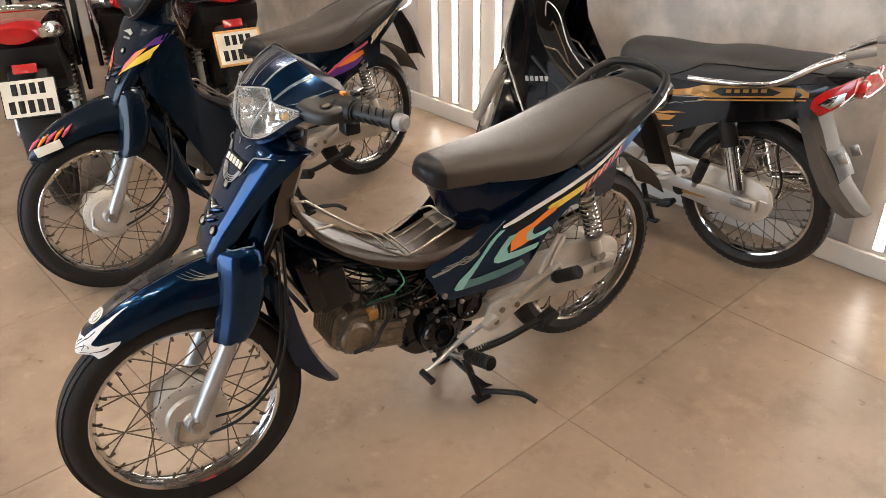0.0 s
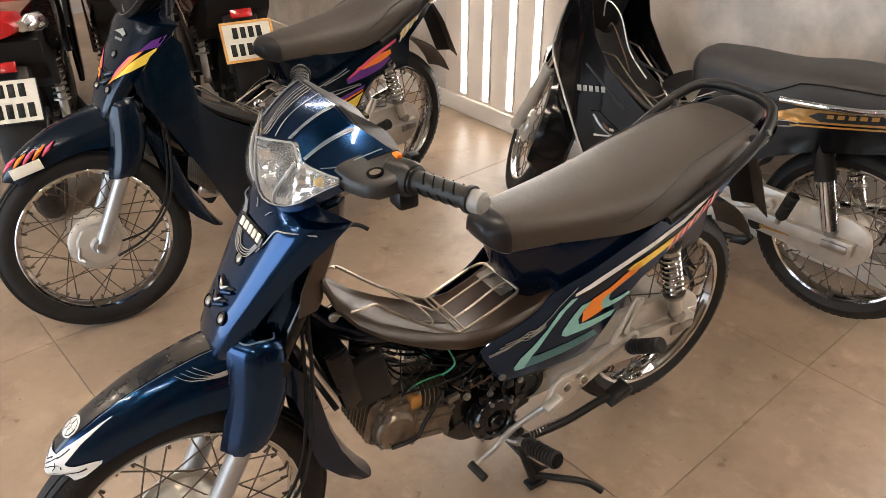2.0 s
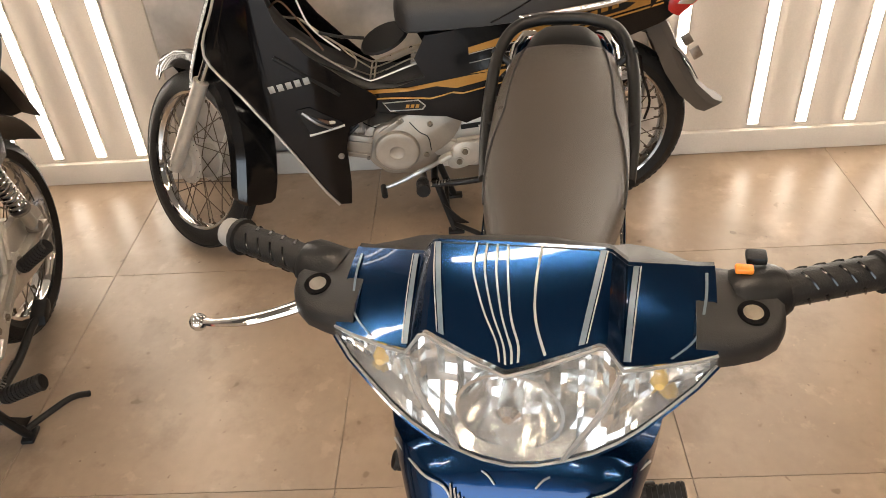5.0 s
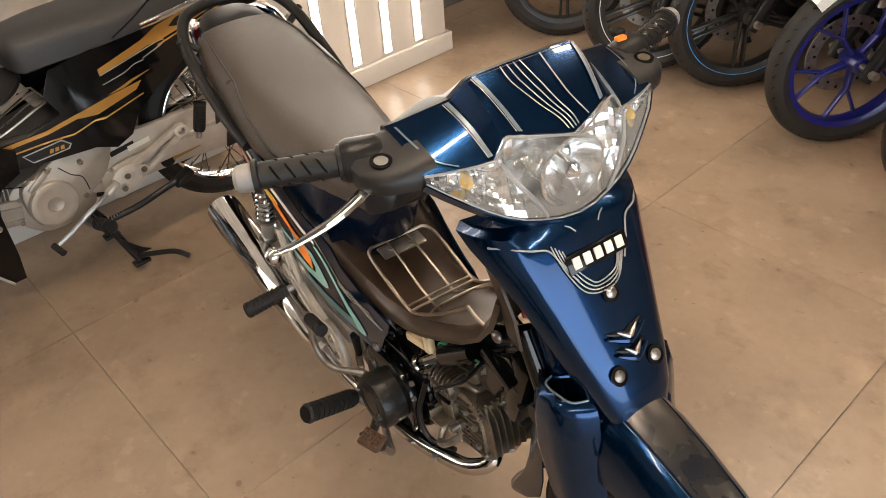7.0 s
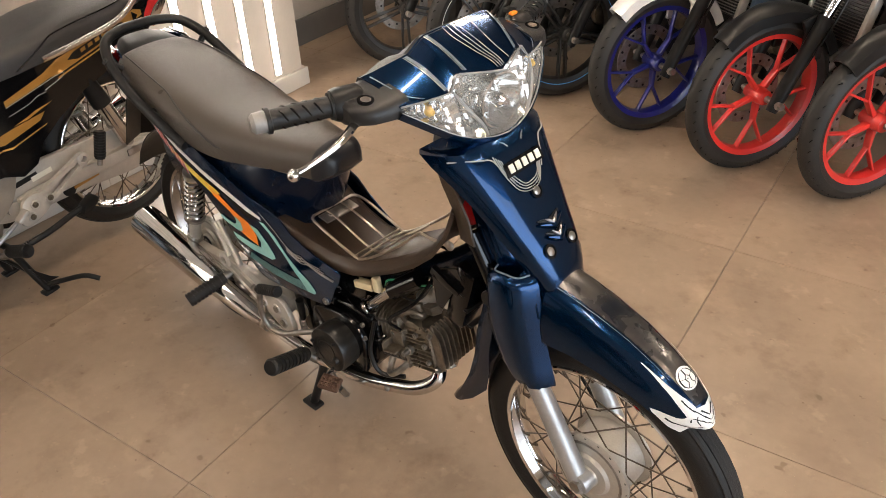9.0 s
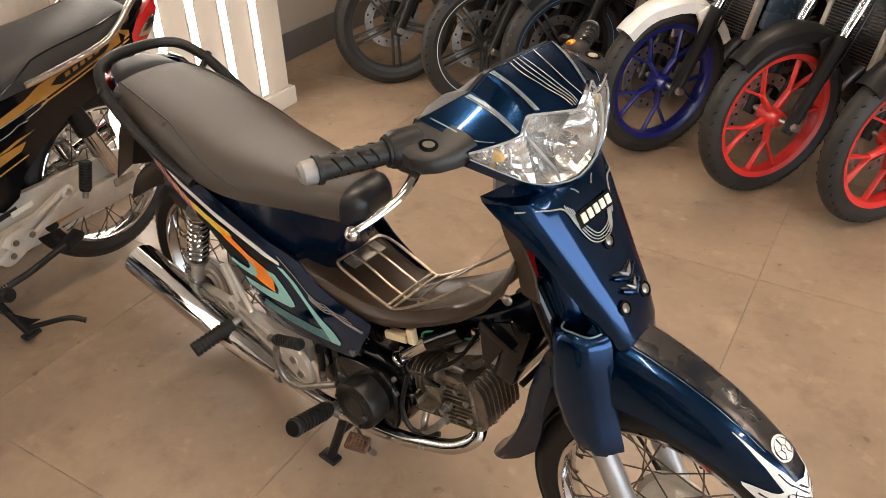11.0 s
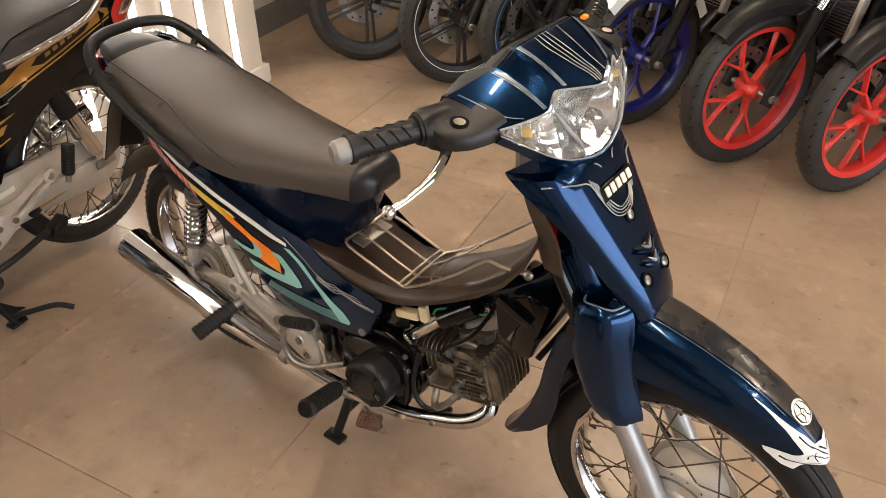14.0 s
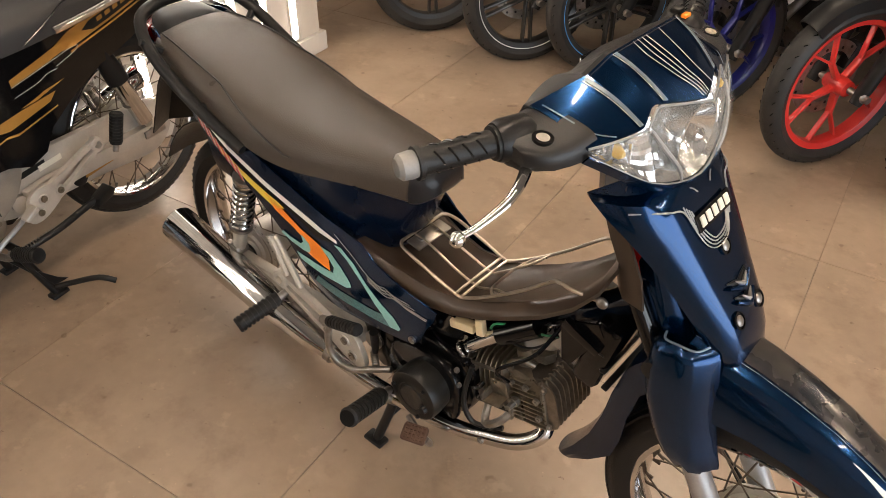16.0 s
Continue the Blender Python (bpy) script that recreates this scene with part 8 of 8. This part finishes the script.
# ---------------------------------------------------------------- sport motorcycles in a row
def sport_bike(m, label, wheel_paint, fender, body, edge=None, arms=5, forked=True):
    root = thing("motorcycle", m, label, "motorcycle", "sport motorcycles")
    AF, AR = Vector((0.66, 0, 0.291)), Vector((-0.67, 0, 0.300))
    rake = Vector((-0.43, 0, 0.903)).normalized()
    cast_wheel(root, "front_wheel", AF, 0.291, 0.088, wheel_paint, edge, arms=arms, forked=forked)
    cast_wheel(root, "rear_wheel", AR, 0.300, 0.125, wheel_paint, edge, arms=arms, forked=forked)
    fk = part("fork", tube([AF + rake * 0.56 + Vector((0, -0.12, 0)), AF + rake * 0.56 + Vector((0, 0.12, 0))], 0.022, 12), SATIN_BLACK, root, "telescopic fork with dark legs")
    for s in (-1, 1):
        o = Vector((0.0, s * 0.098, 0))
        part("fork_leg", tube([AF + o - rake * 0.03, AF + o + rake * 0.03, AF + o + rake * 0.30, AF + o + rake * 0.32], [0.020, 0.025, 0.0245, 0.029], 18), SATIN_BLACK, fk, "dark painted fork leg")
        part("stanchion", tube([AF + o + rake * 0.30, AF + o + rake * 0.70], 0.0185, 16), CHROME, fk)
        part("axle_nut", lathe([(0, 0.016 * s), (0.012, 0.016 * s), (0.012, 0.004 * s), (0.018, 0), (0.018, -0.01 * s), (0, -0.01 * s)], 12, m=Matrix.Translation(AF + Vector((0, s * 0.118, 0)))), STEEL, fk)
        part("reflector", box(0.55, s * 0.128, 0.47, 0.02, 0.006, 0.045, 0.002), ORANGE if s > 5 else SATIN_BLACK, fk)
    part("brake_caliper", box(0.555, -0.072, 0.345, 0.055, 0.045, 0.10, 0.010, m=pose(0, 0, 0, 0, -25, 0)), SATIN_BLACK, fk, "black brake caliper")
    part("brake_hose", tube([(0.55, 0.08, 0.40), (0.50, 0.11, 0.55), (0.42, 0.10, 0.72), (0.36, 0.06, 0.88)], 0.005, 7, smooth=6), SATIN_BLACK, fk)
    # fender with stays
    rr = []
    for k in range(13):
        a = radians(152 - 104 * k / 12)
        r = 0.314 + 0.012 * math.sin(math.pi * k / 12)
        w = 0.060 * (0.72 + 0.28 * math.sin(math.pi * min(1, (k + 2) / 12))) if k > 8 else 0.060
        c = AF + Vector((r * math.cos(a), 0, r * math.sin(a)))
        n = Vector((math.cos(a), 0, math.sin(a)))
        rr.append([tuple(c - n * 0.050 + Vector((0, w, 0))), tuple(c - n * 0.014 + Vector((0, w * 0.98, 0))), tuple(c + Vector((0, w * 0.6, 0))), tuple(c + n * 0.008), tuple(c + Vector((0, -w * 0.6, 0))), tuple(c - n * 0.014 + Vector((0, -w * 0.98, 0))), tuple(c - n * 0.050 + Vector((0, -w, 0)))])
    fd = part("front_fender", shell(rr, 0.004), fender, root, "short front fender")
    for s in (-1, 1):
        part("fender_stay", prism([(0.595, 0.565), (0.49, 0.60), (0.50, 0.53), (0.545, 0.43), (0.575, 0.43), (0.57, 0.52)], s * 0.062, s * 0.078, 0.004), fender, fd)
        bolt(fd, (0.535, s * 0.079, 0.535), 0.008, "y", s)
        bolt(fd, (0.560, s * 0.079, 0.455), 0.008, "y", s)
    # steering head, bars, lamp
    top = AF + rake * 0.70
    part("triple_clamp", box(top.x, 0, top.z - 0.03, 0.06, 0.25, 0.028, 0.008), SATIN_BLACK, root)
    hb = part("handlebar", tube([(top.x - 0.06, -0.26, top.z + 0.02), (top.x + 0.01, -0.13, top.z + 0.015), (top.x + 0.01, 0.13, top.z + 0.015), (top.x - 0.06, 0.26, top.z + 0.02)], 0.011, 10, smooth=4), SATIN_BLACK, root)
    for s in (-1, 1):
        part("grip", tube([(top.x - 0.035, s * 0.19, top.z + 0.02), (top.x - 0.07, s * 0.28, top.z + 0.02)], 0.016, 14), GRIP, hb)
    rr = []
    for x, w, h, zc in ((0.30, 0.11, 0.10, 0.86), (0.42, 0.115, 0.095, 0.85), (0.50, 0.09, 0.07, 0.83), (0.545, 0.05, 0.04, 0.815)):
        rr.append([(x, w * math.copysign(abs(math.cos(a)) ** 0.7, math.cos(a)), zc + h * math.sin(a)) for a in (2 * math.pi * j / 18 for j in range(18))])
    part("front_cowl", loft(rr), body, root)
    # radiator with its fins
    rd = part("radiator", box(0.36, 0, 0.565, 0.030, 0.25, 0.22, 0.006, m=pose(0, 0, 0, 0, -14, 0)), SATIN_BLACK, root, "black radiator with fine fins")
    fin = finish(box(0, 0, 0, 0.004, 0.23, 0.003), STEEL, "radiator_fin")
    for k in range(18):
        part("radiator_fin", fin, None, rd, "", pose(0.380 + 0.0024 * (k - 9) * -1.0, 0, 0.565 + 0.0105 * (k - 9)))
    for s in (-1, 1):
        part("radiator_tank", box(0.365, s * 0.130, 0.565, 0.035, 0.022, 0.235, 0.006, m=pose(0, 0, 0, 0, -14, 0)), ALLOY, rd)
        out = [(0.42, 0.72), (0.30, 0.79), (0.08, 0.76), (0.02, 0.66), (0.12, 0.55), (0.30, 0.47), (0.36, 0.50), (0.33, 0.60)]
        part("side_fairing", prism(out, s * 0.140, s * 0.168, 0.008), body, root, "painted side fairing")
        part("frame_spar", prism([(0.33, 0.84), (0.10, 0.70), (-0.16, 0.60), (-0.22, 0.36), (-0.14, 0.34), (-0.08, 0.52), (0.14, 0.60), (0.33, 0.74)], s * 0.108, s * 0.136, 0.006), SATIN_BLACK, root)
    en = part("engine_block", prism(smooth2([(0.28, 0.30), (0.27, 0.40), (0.22, 0.60), (0.06, 0.62), (-0.05, 0.48), (-0.18, 0.44), (-0.20, 0.30), (-0.08, 0.19), (0.14, 0.19)], 3), -0.115, 0.115, 0.012), ENGINE_DARK, root, "black engine block")
    for s in (-1, 1):
        part("engine_cover", lathe([(0.095, s * 0.10), (0.095, s * 0.135), (0.082, s * 0.150), (0.040, s * 0.152), (0, s * 0.150)], 30, m=Matrix.Translation((-0.02, 0, 0.32))), ENGINE_DARK, en)
        part("engine_cover", lathe([(0.062, s * 0.10), (0.062, s * 0.128), (0.05, s * 0.138), (0, s * 0.138)], 26, m=Matrix.Translation((0.15, 0, 0.33))), ENGINE, en)
        for k in range(5):
            a = radians(72 * k)
            bolt(en, (-0.02 + 0.088 * math.cos(a), s * 0.136, 0.32 + 0.088 * math.sin(a)), 0.007, "y", s)
    for k in range(6):
        part("cooling_fin", box(0.19, 0, 0.44 + 0.022 * k, 0.17, 0.20, 0.006, 0.002), ENGINE, en)
    part("exhaust_pipe", tube([(0.27, 0, 0.42), (0.36, -0.03, 0.30), (0.30, -0.06, 0.17), (0.0, -0.08, 0.13), (-0.30, -0.13, 0.20)], 0.021, 14, smooth=6), STEEL, root, "steel exhaust pipe")
    part("muffler", tube([(-0.30, -0.15, 0.21), (-0.36, -0.16, 0.25), (-0.70, -0.17, 0.42), (-0.73, -0.17, 0.43)], [0.03, 0.052, 0.055, 0.045], 20), SATIN_BLACK, root)
    part("coolant_hose", tube([(0.36, 0.10, 0.66), (0.30, 0.13, 0.60), (0.22, 0.11, 0.52)], 0.014, 10, smooth=5), SATIN_BLACK, root)
    part("horn", lathe([(0, -0.012), (0.036, -0.012), (0.040, 0.0), (0.034, 0.012), (0, 0.012)], 22, m=Matrix.Translation((0.405, -0.06, 0.70)) @ pose(0, 0, 0, 0, 0, 80)), SATIN_BLACK, root)
    # tank, seat, tail
    rr = []
    for x, w, zt, zb in ((0.30, 0.07, 0.86, 0.76), (0.22, 0.13, 0.93, 0.74), (0.08, 0.15, 0.95, 0.72), (-0.08, 0.12, 0.90, 0.71), (-0.16, 0.07, 0.83, 0.72)):
        rr.append([(x, w * math.copysign(abs(math.cos(a)) ** 0.75, math.cos(a)), (zt + zb) / 2 + (zt - zb) / 2 * math.copysign(abs(math.sin(a)) ** 0.75, math.sin(a))) for a in (2 * math.pi * j / 22 for j in range(22))])
    part("fuel_tank", loft(rr), body, root, "glossy painted fuel tank")
    tops = smooth_table([0.78, 0.80, 0.80, 0.84, 0.88, 0.90, 0.88])
    seams = smooth_table([0.74, 0.74, 0.745, 0.76, 0.80, 0.83, 0.85])
    widths = smooth_table([0.08, 0.115, 0.13, 0.125, 0.11, 0.09, 0.05])
    part("seat", loft(seat_rings(-0.12, 0.60, tops, seams, widths)), VINYL_DARK, root, "black stepped saddle")
    for s in (-1, 1):
        part("tail_panel", prism([(-0.10, 0.72), (-0.40, 0.74), (-0.78, 0.87), (-0.76, 0.82), (-0.45, 0.66), (-0.15, 0.60)], s * 0.085, s * 0.118, 0.008), body, root)
        arm = loft([[(x, s * 0.105 + dy, z + dz) for dy, dz in ((-0.016, -h), (0.016, -h), (0.016, h), (-0.016, h))] for x, z, h in ((-0.16, 0.36, 0.035), (-0.40, 0.33, 0.03), (-0.70, 0.30, 0.026))])
        part("swing_arm", arm, SATIN_BLACK, root)
        bolt(root, AR + Vector((0, s * 0.122, 0)), 0.016, "y", s)
    part("tail_lamp", box(-0.79, 0, 0.85, 0.04, 0.10, 0.05, 0.012), TAIL_RED, root, "red tail lamp")
    part("plate_hanger", tube([(-0.74, 0, 0.80), (-0.86, 0, 0.66), (-0.88, 0, 0.56)], 0.018, 10, smooth=4, flat=0.5), SATIN_BLACK, root)
    part("side_stand", tube([(-0.05, 0.12, 0.20), (-0.08, 0.18, 0.10), (-0.11, 0.24, 0.006)], 0.011, 10), SATIN_BLACK, root, "black side stand")
    return root


def row_pose(x, y, heading):
    a = radians(heading)
    return pose(x - 0.66 * math.cos(a), y - 0.66 * math.sin(a), 0, 0, 0, heading)


BLACK_ALLOY = material("black_wheel_paint", (0.018, 0.018, 0.018), 0.35, 0.1, (0.03, 0.029, 0.028), 8, 0.6, 300, coat=0.3)
sport_bike(row_pose(0.545, 1.805, -119), "black sport motorcycle with bright red cast wheels", RED_ALLOY, SATIN_BLACK, SATIN_BLACK)
sport_bike(row_pose(0.150, 1.785, -119), "black sport motorcycle with bright red cast wheels", RED_ALLOY, SATIN_BLACK, SATIN_BLACK)
sport_bike(row_pose(-0.305, 1.850, -117), "sport motorcycle with a white front fender and blue wheels", BLUE_ALLOY, WHITE_PAINT, STEEL_BLUE)
sport_bike(row_pose(-0.795, 1.930, -120), "black sport motorcycle with light blue tape round black wheels", BLACK_ALLOY, SATIN_BLACK, SATIN_BLACK, BLUE_EDGE, 5, False)
sport_bike(row_pose(-1.115, 1.800, -122), "black motorcycle with a white line round its black wheels", BLACK_ALLOY, SATIN_BLACK, GLOSS_BLACK, WHITE, 5, False)
sport_bike(row_pose(-1.63, 1.78, -124), "plain black motorcycle with black cast wheels", BLACK_ALLOY, SATIN_BLACK, GLOSS_BLACK, None, 5, False)


# ---------------------------------------------------------------- scooters seen from behind
def commuter(m, label, body, seat_mat, trim, plate_edge=None):
    root = thing("motorcycle", m, label, "motorcycle", "parked commuter motorcycles")
    AF, AR = Vector((0.62, 0, 0.28)), Vector((-0.60, 0, 0.285))
    cast_wheel(root, "front_wheel", AF, 0.28, 0.08, BLACK_ALLOY, None, arms=5, forked=False)
    cast_wheel(root, "rear_wheel", AR, 0.285, 0.095, BLACK_ALLOY, None, arms=5, forked=False)
    for s in (-1, 1):
        shock(root, (-0.50, s * 0.115, 0.68), (-0.58, s * 0.118, 0.32), 0.025, ENGINE)
        part("fork_leg", tube([AF + Vector((0, s * 0.08, 0)), (0.34, s * 0.08, 0.86)], 0.021, 14), SATIN_BLACK, root)
        arm = loft([[(x, s * 0.09 + dy, 0.30 + dz) for dy, dz in ((-0.014, -0.024), (0.014, -0.024), (0.014, 0.024), (-0.014, 0.024))] for x in (-0.10, -0.35, -0.64)])
        part("swing_arm", arm, SATIN_BLACK, root)
        out = [(0.10, 0.45), (-0.20, 0.42), (-0.42, 0.52), (-0.62, 0.64), (-0.80, 0.74), (-0.86, 0.80), (-0.70, 0.83), (-0.40, 0.76), (-0.10, 0.68), (0.05, 0.55)]
        f = lambda x, z: float(np.interp(x, [-0.86, -0.7, -0.4, 0.1], [0.095, 0.135, 0.15, 0.12])) - 0.5 * (z - 0.66) ** 2
        part("side_cover", skin(smooth2(out, 2), f, s, 0, 0.004), body, root, "glossy side cover", sharp=60)
        out = [(0.46, 0.80), (0.34, 0.94), (0.30, 0.70), (0.12, 0.52), (0.10, 0.40), (0.14, 0.26), (0.22, 0.28), (0.36, 0.52)]
        part("leg_shield", prism(out, s * 0.13, s * 0.155, 0.008), body, root)
        rr = []
        for x, y0, z0, h in ((-0.74, 0.140, 0.765, 0.020), (-0.80, 0.135, 0.785, 0.032), (-0.86, 0.11, 0.795, 0.030), (-0.88, 0.09, 0.79, 0.018)):
            rr.append([(x, s * (y0 + 0.016 * math.cos(a)), z0 + h * math.sin(a)) for a in (2 * math.pi * j / 14 for j in range(14))])
        part("rear_indicator", loft(rr), REFLECTOR, root, "clear rear indicator")
    part("body_core", prism(smooth2([(0.08, 0.46), (-0.15, 0.44), (-0.45, 0.55), (-0.78, 0.74), (-0.72, 0.80), (-0.30, 0.74), (0.0, 0.66)], 2), -0.10, 0.10, 0.01), SATIN_BLACK, root)
    part("tail_underside", prism(smooth2([(-0.15, 0.46), (-0.50, 0.47), (-0.76, 0.58), (-0.86, 0.74), (-0.55, 0.77), (-0.15, 0.70)], 2), -0.128, 0.128, 0.012), SATIN_BLACK, root, "black plastic underside of the tail")
    part("crankcase", prism(smooth2([(0.16, 0.22), (0.18, 0.36), (0.02, 0.42), (-0.16, 0.38), (-0.18, 0.25), (0.0, 0.18)], 3), -0.11, 0.11, 0.012), ENGINE_DARK, root)
    part("front_shield", loft([[(x + 0.05 * math.cos(a), w * math.sin(a), z) for a in (2 * math.pi * j / 18 for j in range(18))] for z, x, w in ((0.55, 0.46, 0.07), (0.70, 0.42, 0.12), (0.85, 0.36, 0.15), (0.94, 0.32, 0.11))]), body, root)
    part("tunnel", loft([[(x, 0.10 * math.cos(a), z + 0.05 * math.sin(a)) for a in (2 * math.pi * j / 16 for j in range(16))] for x, z in ((0.33, 0.66), (0.20, 0.55), (0.05, 0.50), (-0.05, 0.55))]), SATIN_BLACK, root)
    hb = part("handlebar", tube([(0.20, -0.33, 1.0), (0.27, -0.20, 1.0), (0.27, 0.20, 1.0), (0.20, 0.33, 1.0)], 0.012, 10, smooth=4), SATIN_BLACK, root)
    part("head_cowl", loft([[(x, 0.13 * f * math.cos(a), 1.0 + 0.07 * f * math.sin(a)) for a in (2 * math.pi * j / 18 for j in range(18))] for x, f in ((0.20, 0.6), (0.27, 1.0), (0.36, 0.95), (0.42, 0.5))]), body, hb)
    for s in (-1, 1):
        part("grip", tube([(0.26, s * 0.22, 1.0), (0.20, s * 0.335, 1.0)], 0.016, 14), GRIP, hb)
    tops = smooth_table([0.72, 0.765, 0.77, 0.785, 0.81, 0.83, 0.82])
    seams = smooth_table([0.68, 0.69, 0.70, 0.72, 0.75, 0.78, 0.795])
    widths = smooth_table([0.06, 0.11, 0.135, 0.14, 0.135, 0.12, 0.08])
    part("seat", loft(seat_rings(0.02, 0.80, tops, seams, widths)), seat_mat, root, "long vinyl saddle")
    pts = [(-0.55, 0.155, 0.80), (-0.72, 0.155, 0.85), (-0.84, 0.11, 0.875), (-0.86, 0, 0.88)]
    part("grab_rail", tube(pts + [(x, -y, z) for x, y, z in pts[-2::-1]], 0.013, 12, smooth=5), trim, root, "grab rail round the tail")
    tl = part("tail_lamp", loft([[(x, w * math.cos(a), 0.790 + h * math.sin(a)) for a in (2 * math.pi * j / 20 for j in range(20))] for x, w, h in ((-0.80, 0.11, 0.045), (-0.86, 0.10, 0.042), (-0.895, 0.07, 0.030), (-0.90, 0.03, 0.015))]), TAIL_RED, root, "red tail lamp")
    rr = []
    for x, z, w in ((-0.74, 0.72, 0.07), (-0.83, 0.66, 0.075), (-0.90, 0.56, 0.075), (-0.95, 0.46, 0.072), (-0.98, 0.36, 0.066), (-0.99, 0.30, 0.055)):
        rr.append([(x + 0.03, w, z), (x + 0.008, w * 0.9, z), (x, w * 0.4, z), (x, -w * 0.4, z), (x + 0.008, -w * 0.9, z), (x + 0.03, -w, z)])
    part("rear_mudguard", shell(rr, 0.004), SATIN_BLACK, root, "black rear mudguard")
    part("rear_reflector", box(-0.878, 0, 0.665, 0.012, 0.085, 0.035, 0.003, m=pose(0, 0, 0, 0, 28, 0)), TAIL_RED, root, "red rear reflector")
    pl = part("number_plate", box(0, 0, 0, 0.19, 0.14, 0.002, 0.0), PLATE, root, "white number plate with dark bars", pose(-0.950, 0, 0.575, 66, 0, -90))
    if plate_edge:
        for cx, cy, sx, sy in ((0, 0.073, 0.204, 0.010), (0, -0.073, 0.204, 0.010), (0.098, 0, 0.010, 0.136), (-0.098, 0, 0.010, 0.136)):
            part("plate_frame", box(cx, cy, 0, sx, sy, 0.006, 0.001), plate_edge, pl)
    else:
        for cx, cy, sx, sy in ((0, 0.0685, 0.19, 0.003), (0, -0.0685, 0.19, 0.003), (0.0935, 0, 0.003, 0.134), (-0.0935, 0, 0.003, 0.134)):
            part("plate_rim", box(cx, cy, 0.001, sx, sy, 0.003, 0.0), SATIN_BLACK, pl)
    bars(pl, "plate_bar", Matrix.Translation((0, 0.034, 0.0016)), 0.125, 0.042, 4, SATIN_BLACK, 0.0012)
    bars(pl, "plate_bar", Matrix.Translation((0, -0.031, 0.0016)), 0.160, 0.046, 5, SATIN_BLACK, 0.0012)
    part("exhaust", tube([(0.18, -0.06, 0.24), (0.0, -0.13, 0.18), (-0.25, -0.15, 0.21), (-0.78, -0.16, 0.34)], [0.018, 0.018, 0.03, 0.05, 0.052], 18, smooth=3), SATIN_BLACK, root, "black exhaust")
    st = part("centre_stand", tube([(-0.10, -0.10, 0.19), (-0.10, 0.10, 0.19)], 0.011, 10), SATIN_BLACK, root)
    for s in (-1, 1):
        part("stand_leg", tube([(-0.10, s * 0.08, 0.19), (-0.15, s * 0.11, 0.006)], 0.012, 10), SATIN_BLACK, st)
    return root


def rear_pose(x, y, heading):
    """Pose of a machine whose number plate hangs over (x, y)."""
    a = radians(heading)
    return pose(x + 0.95 * math.cos(a), y + 0.95 * math.sin(a), 0, 0, 0, heading)


commuter(rear_pose(0.635, -1.66, -102), "black and silver motorcycle with a brown saddle and white plate", GLOSS_BLACK, BROWN_SEAT, CHROME)
commuter(rear_pose(0.135, -2.00, -98), "maroon and black motorcycle with a brown saddle", MAROON, BROWN_SEAT, GLOSS_BLACK)
commuter(rear_pose(-0.255, -1.87, -96), "maroon motorcycle with an orange-framed number plate", MAROON, VINYL_DARK, GLOSS_BLACK, PLATE_TRIM)
build_tiles()
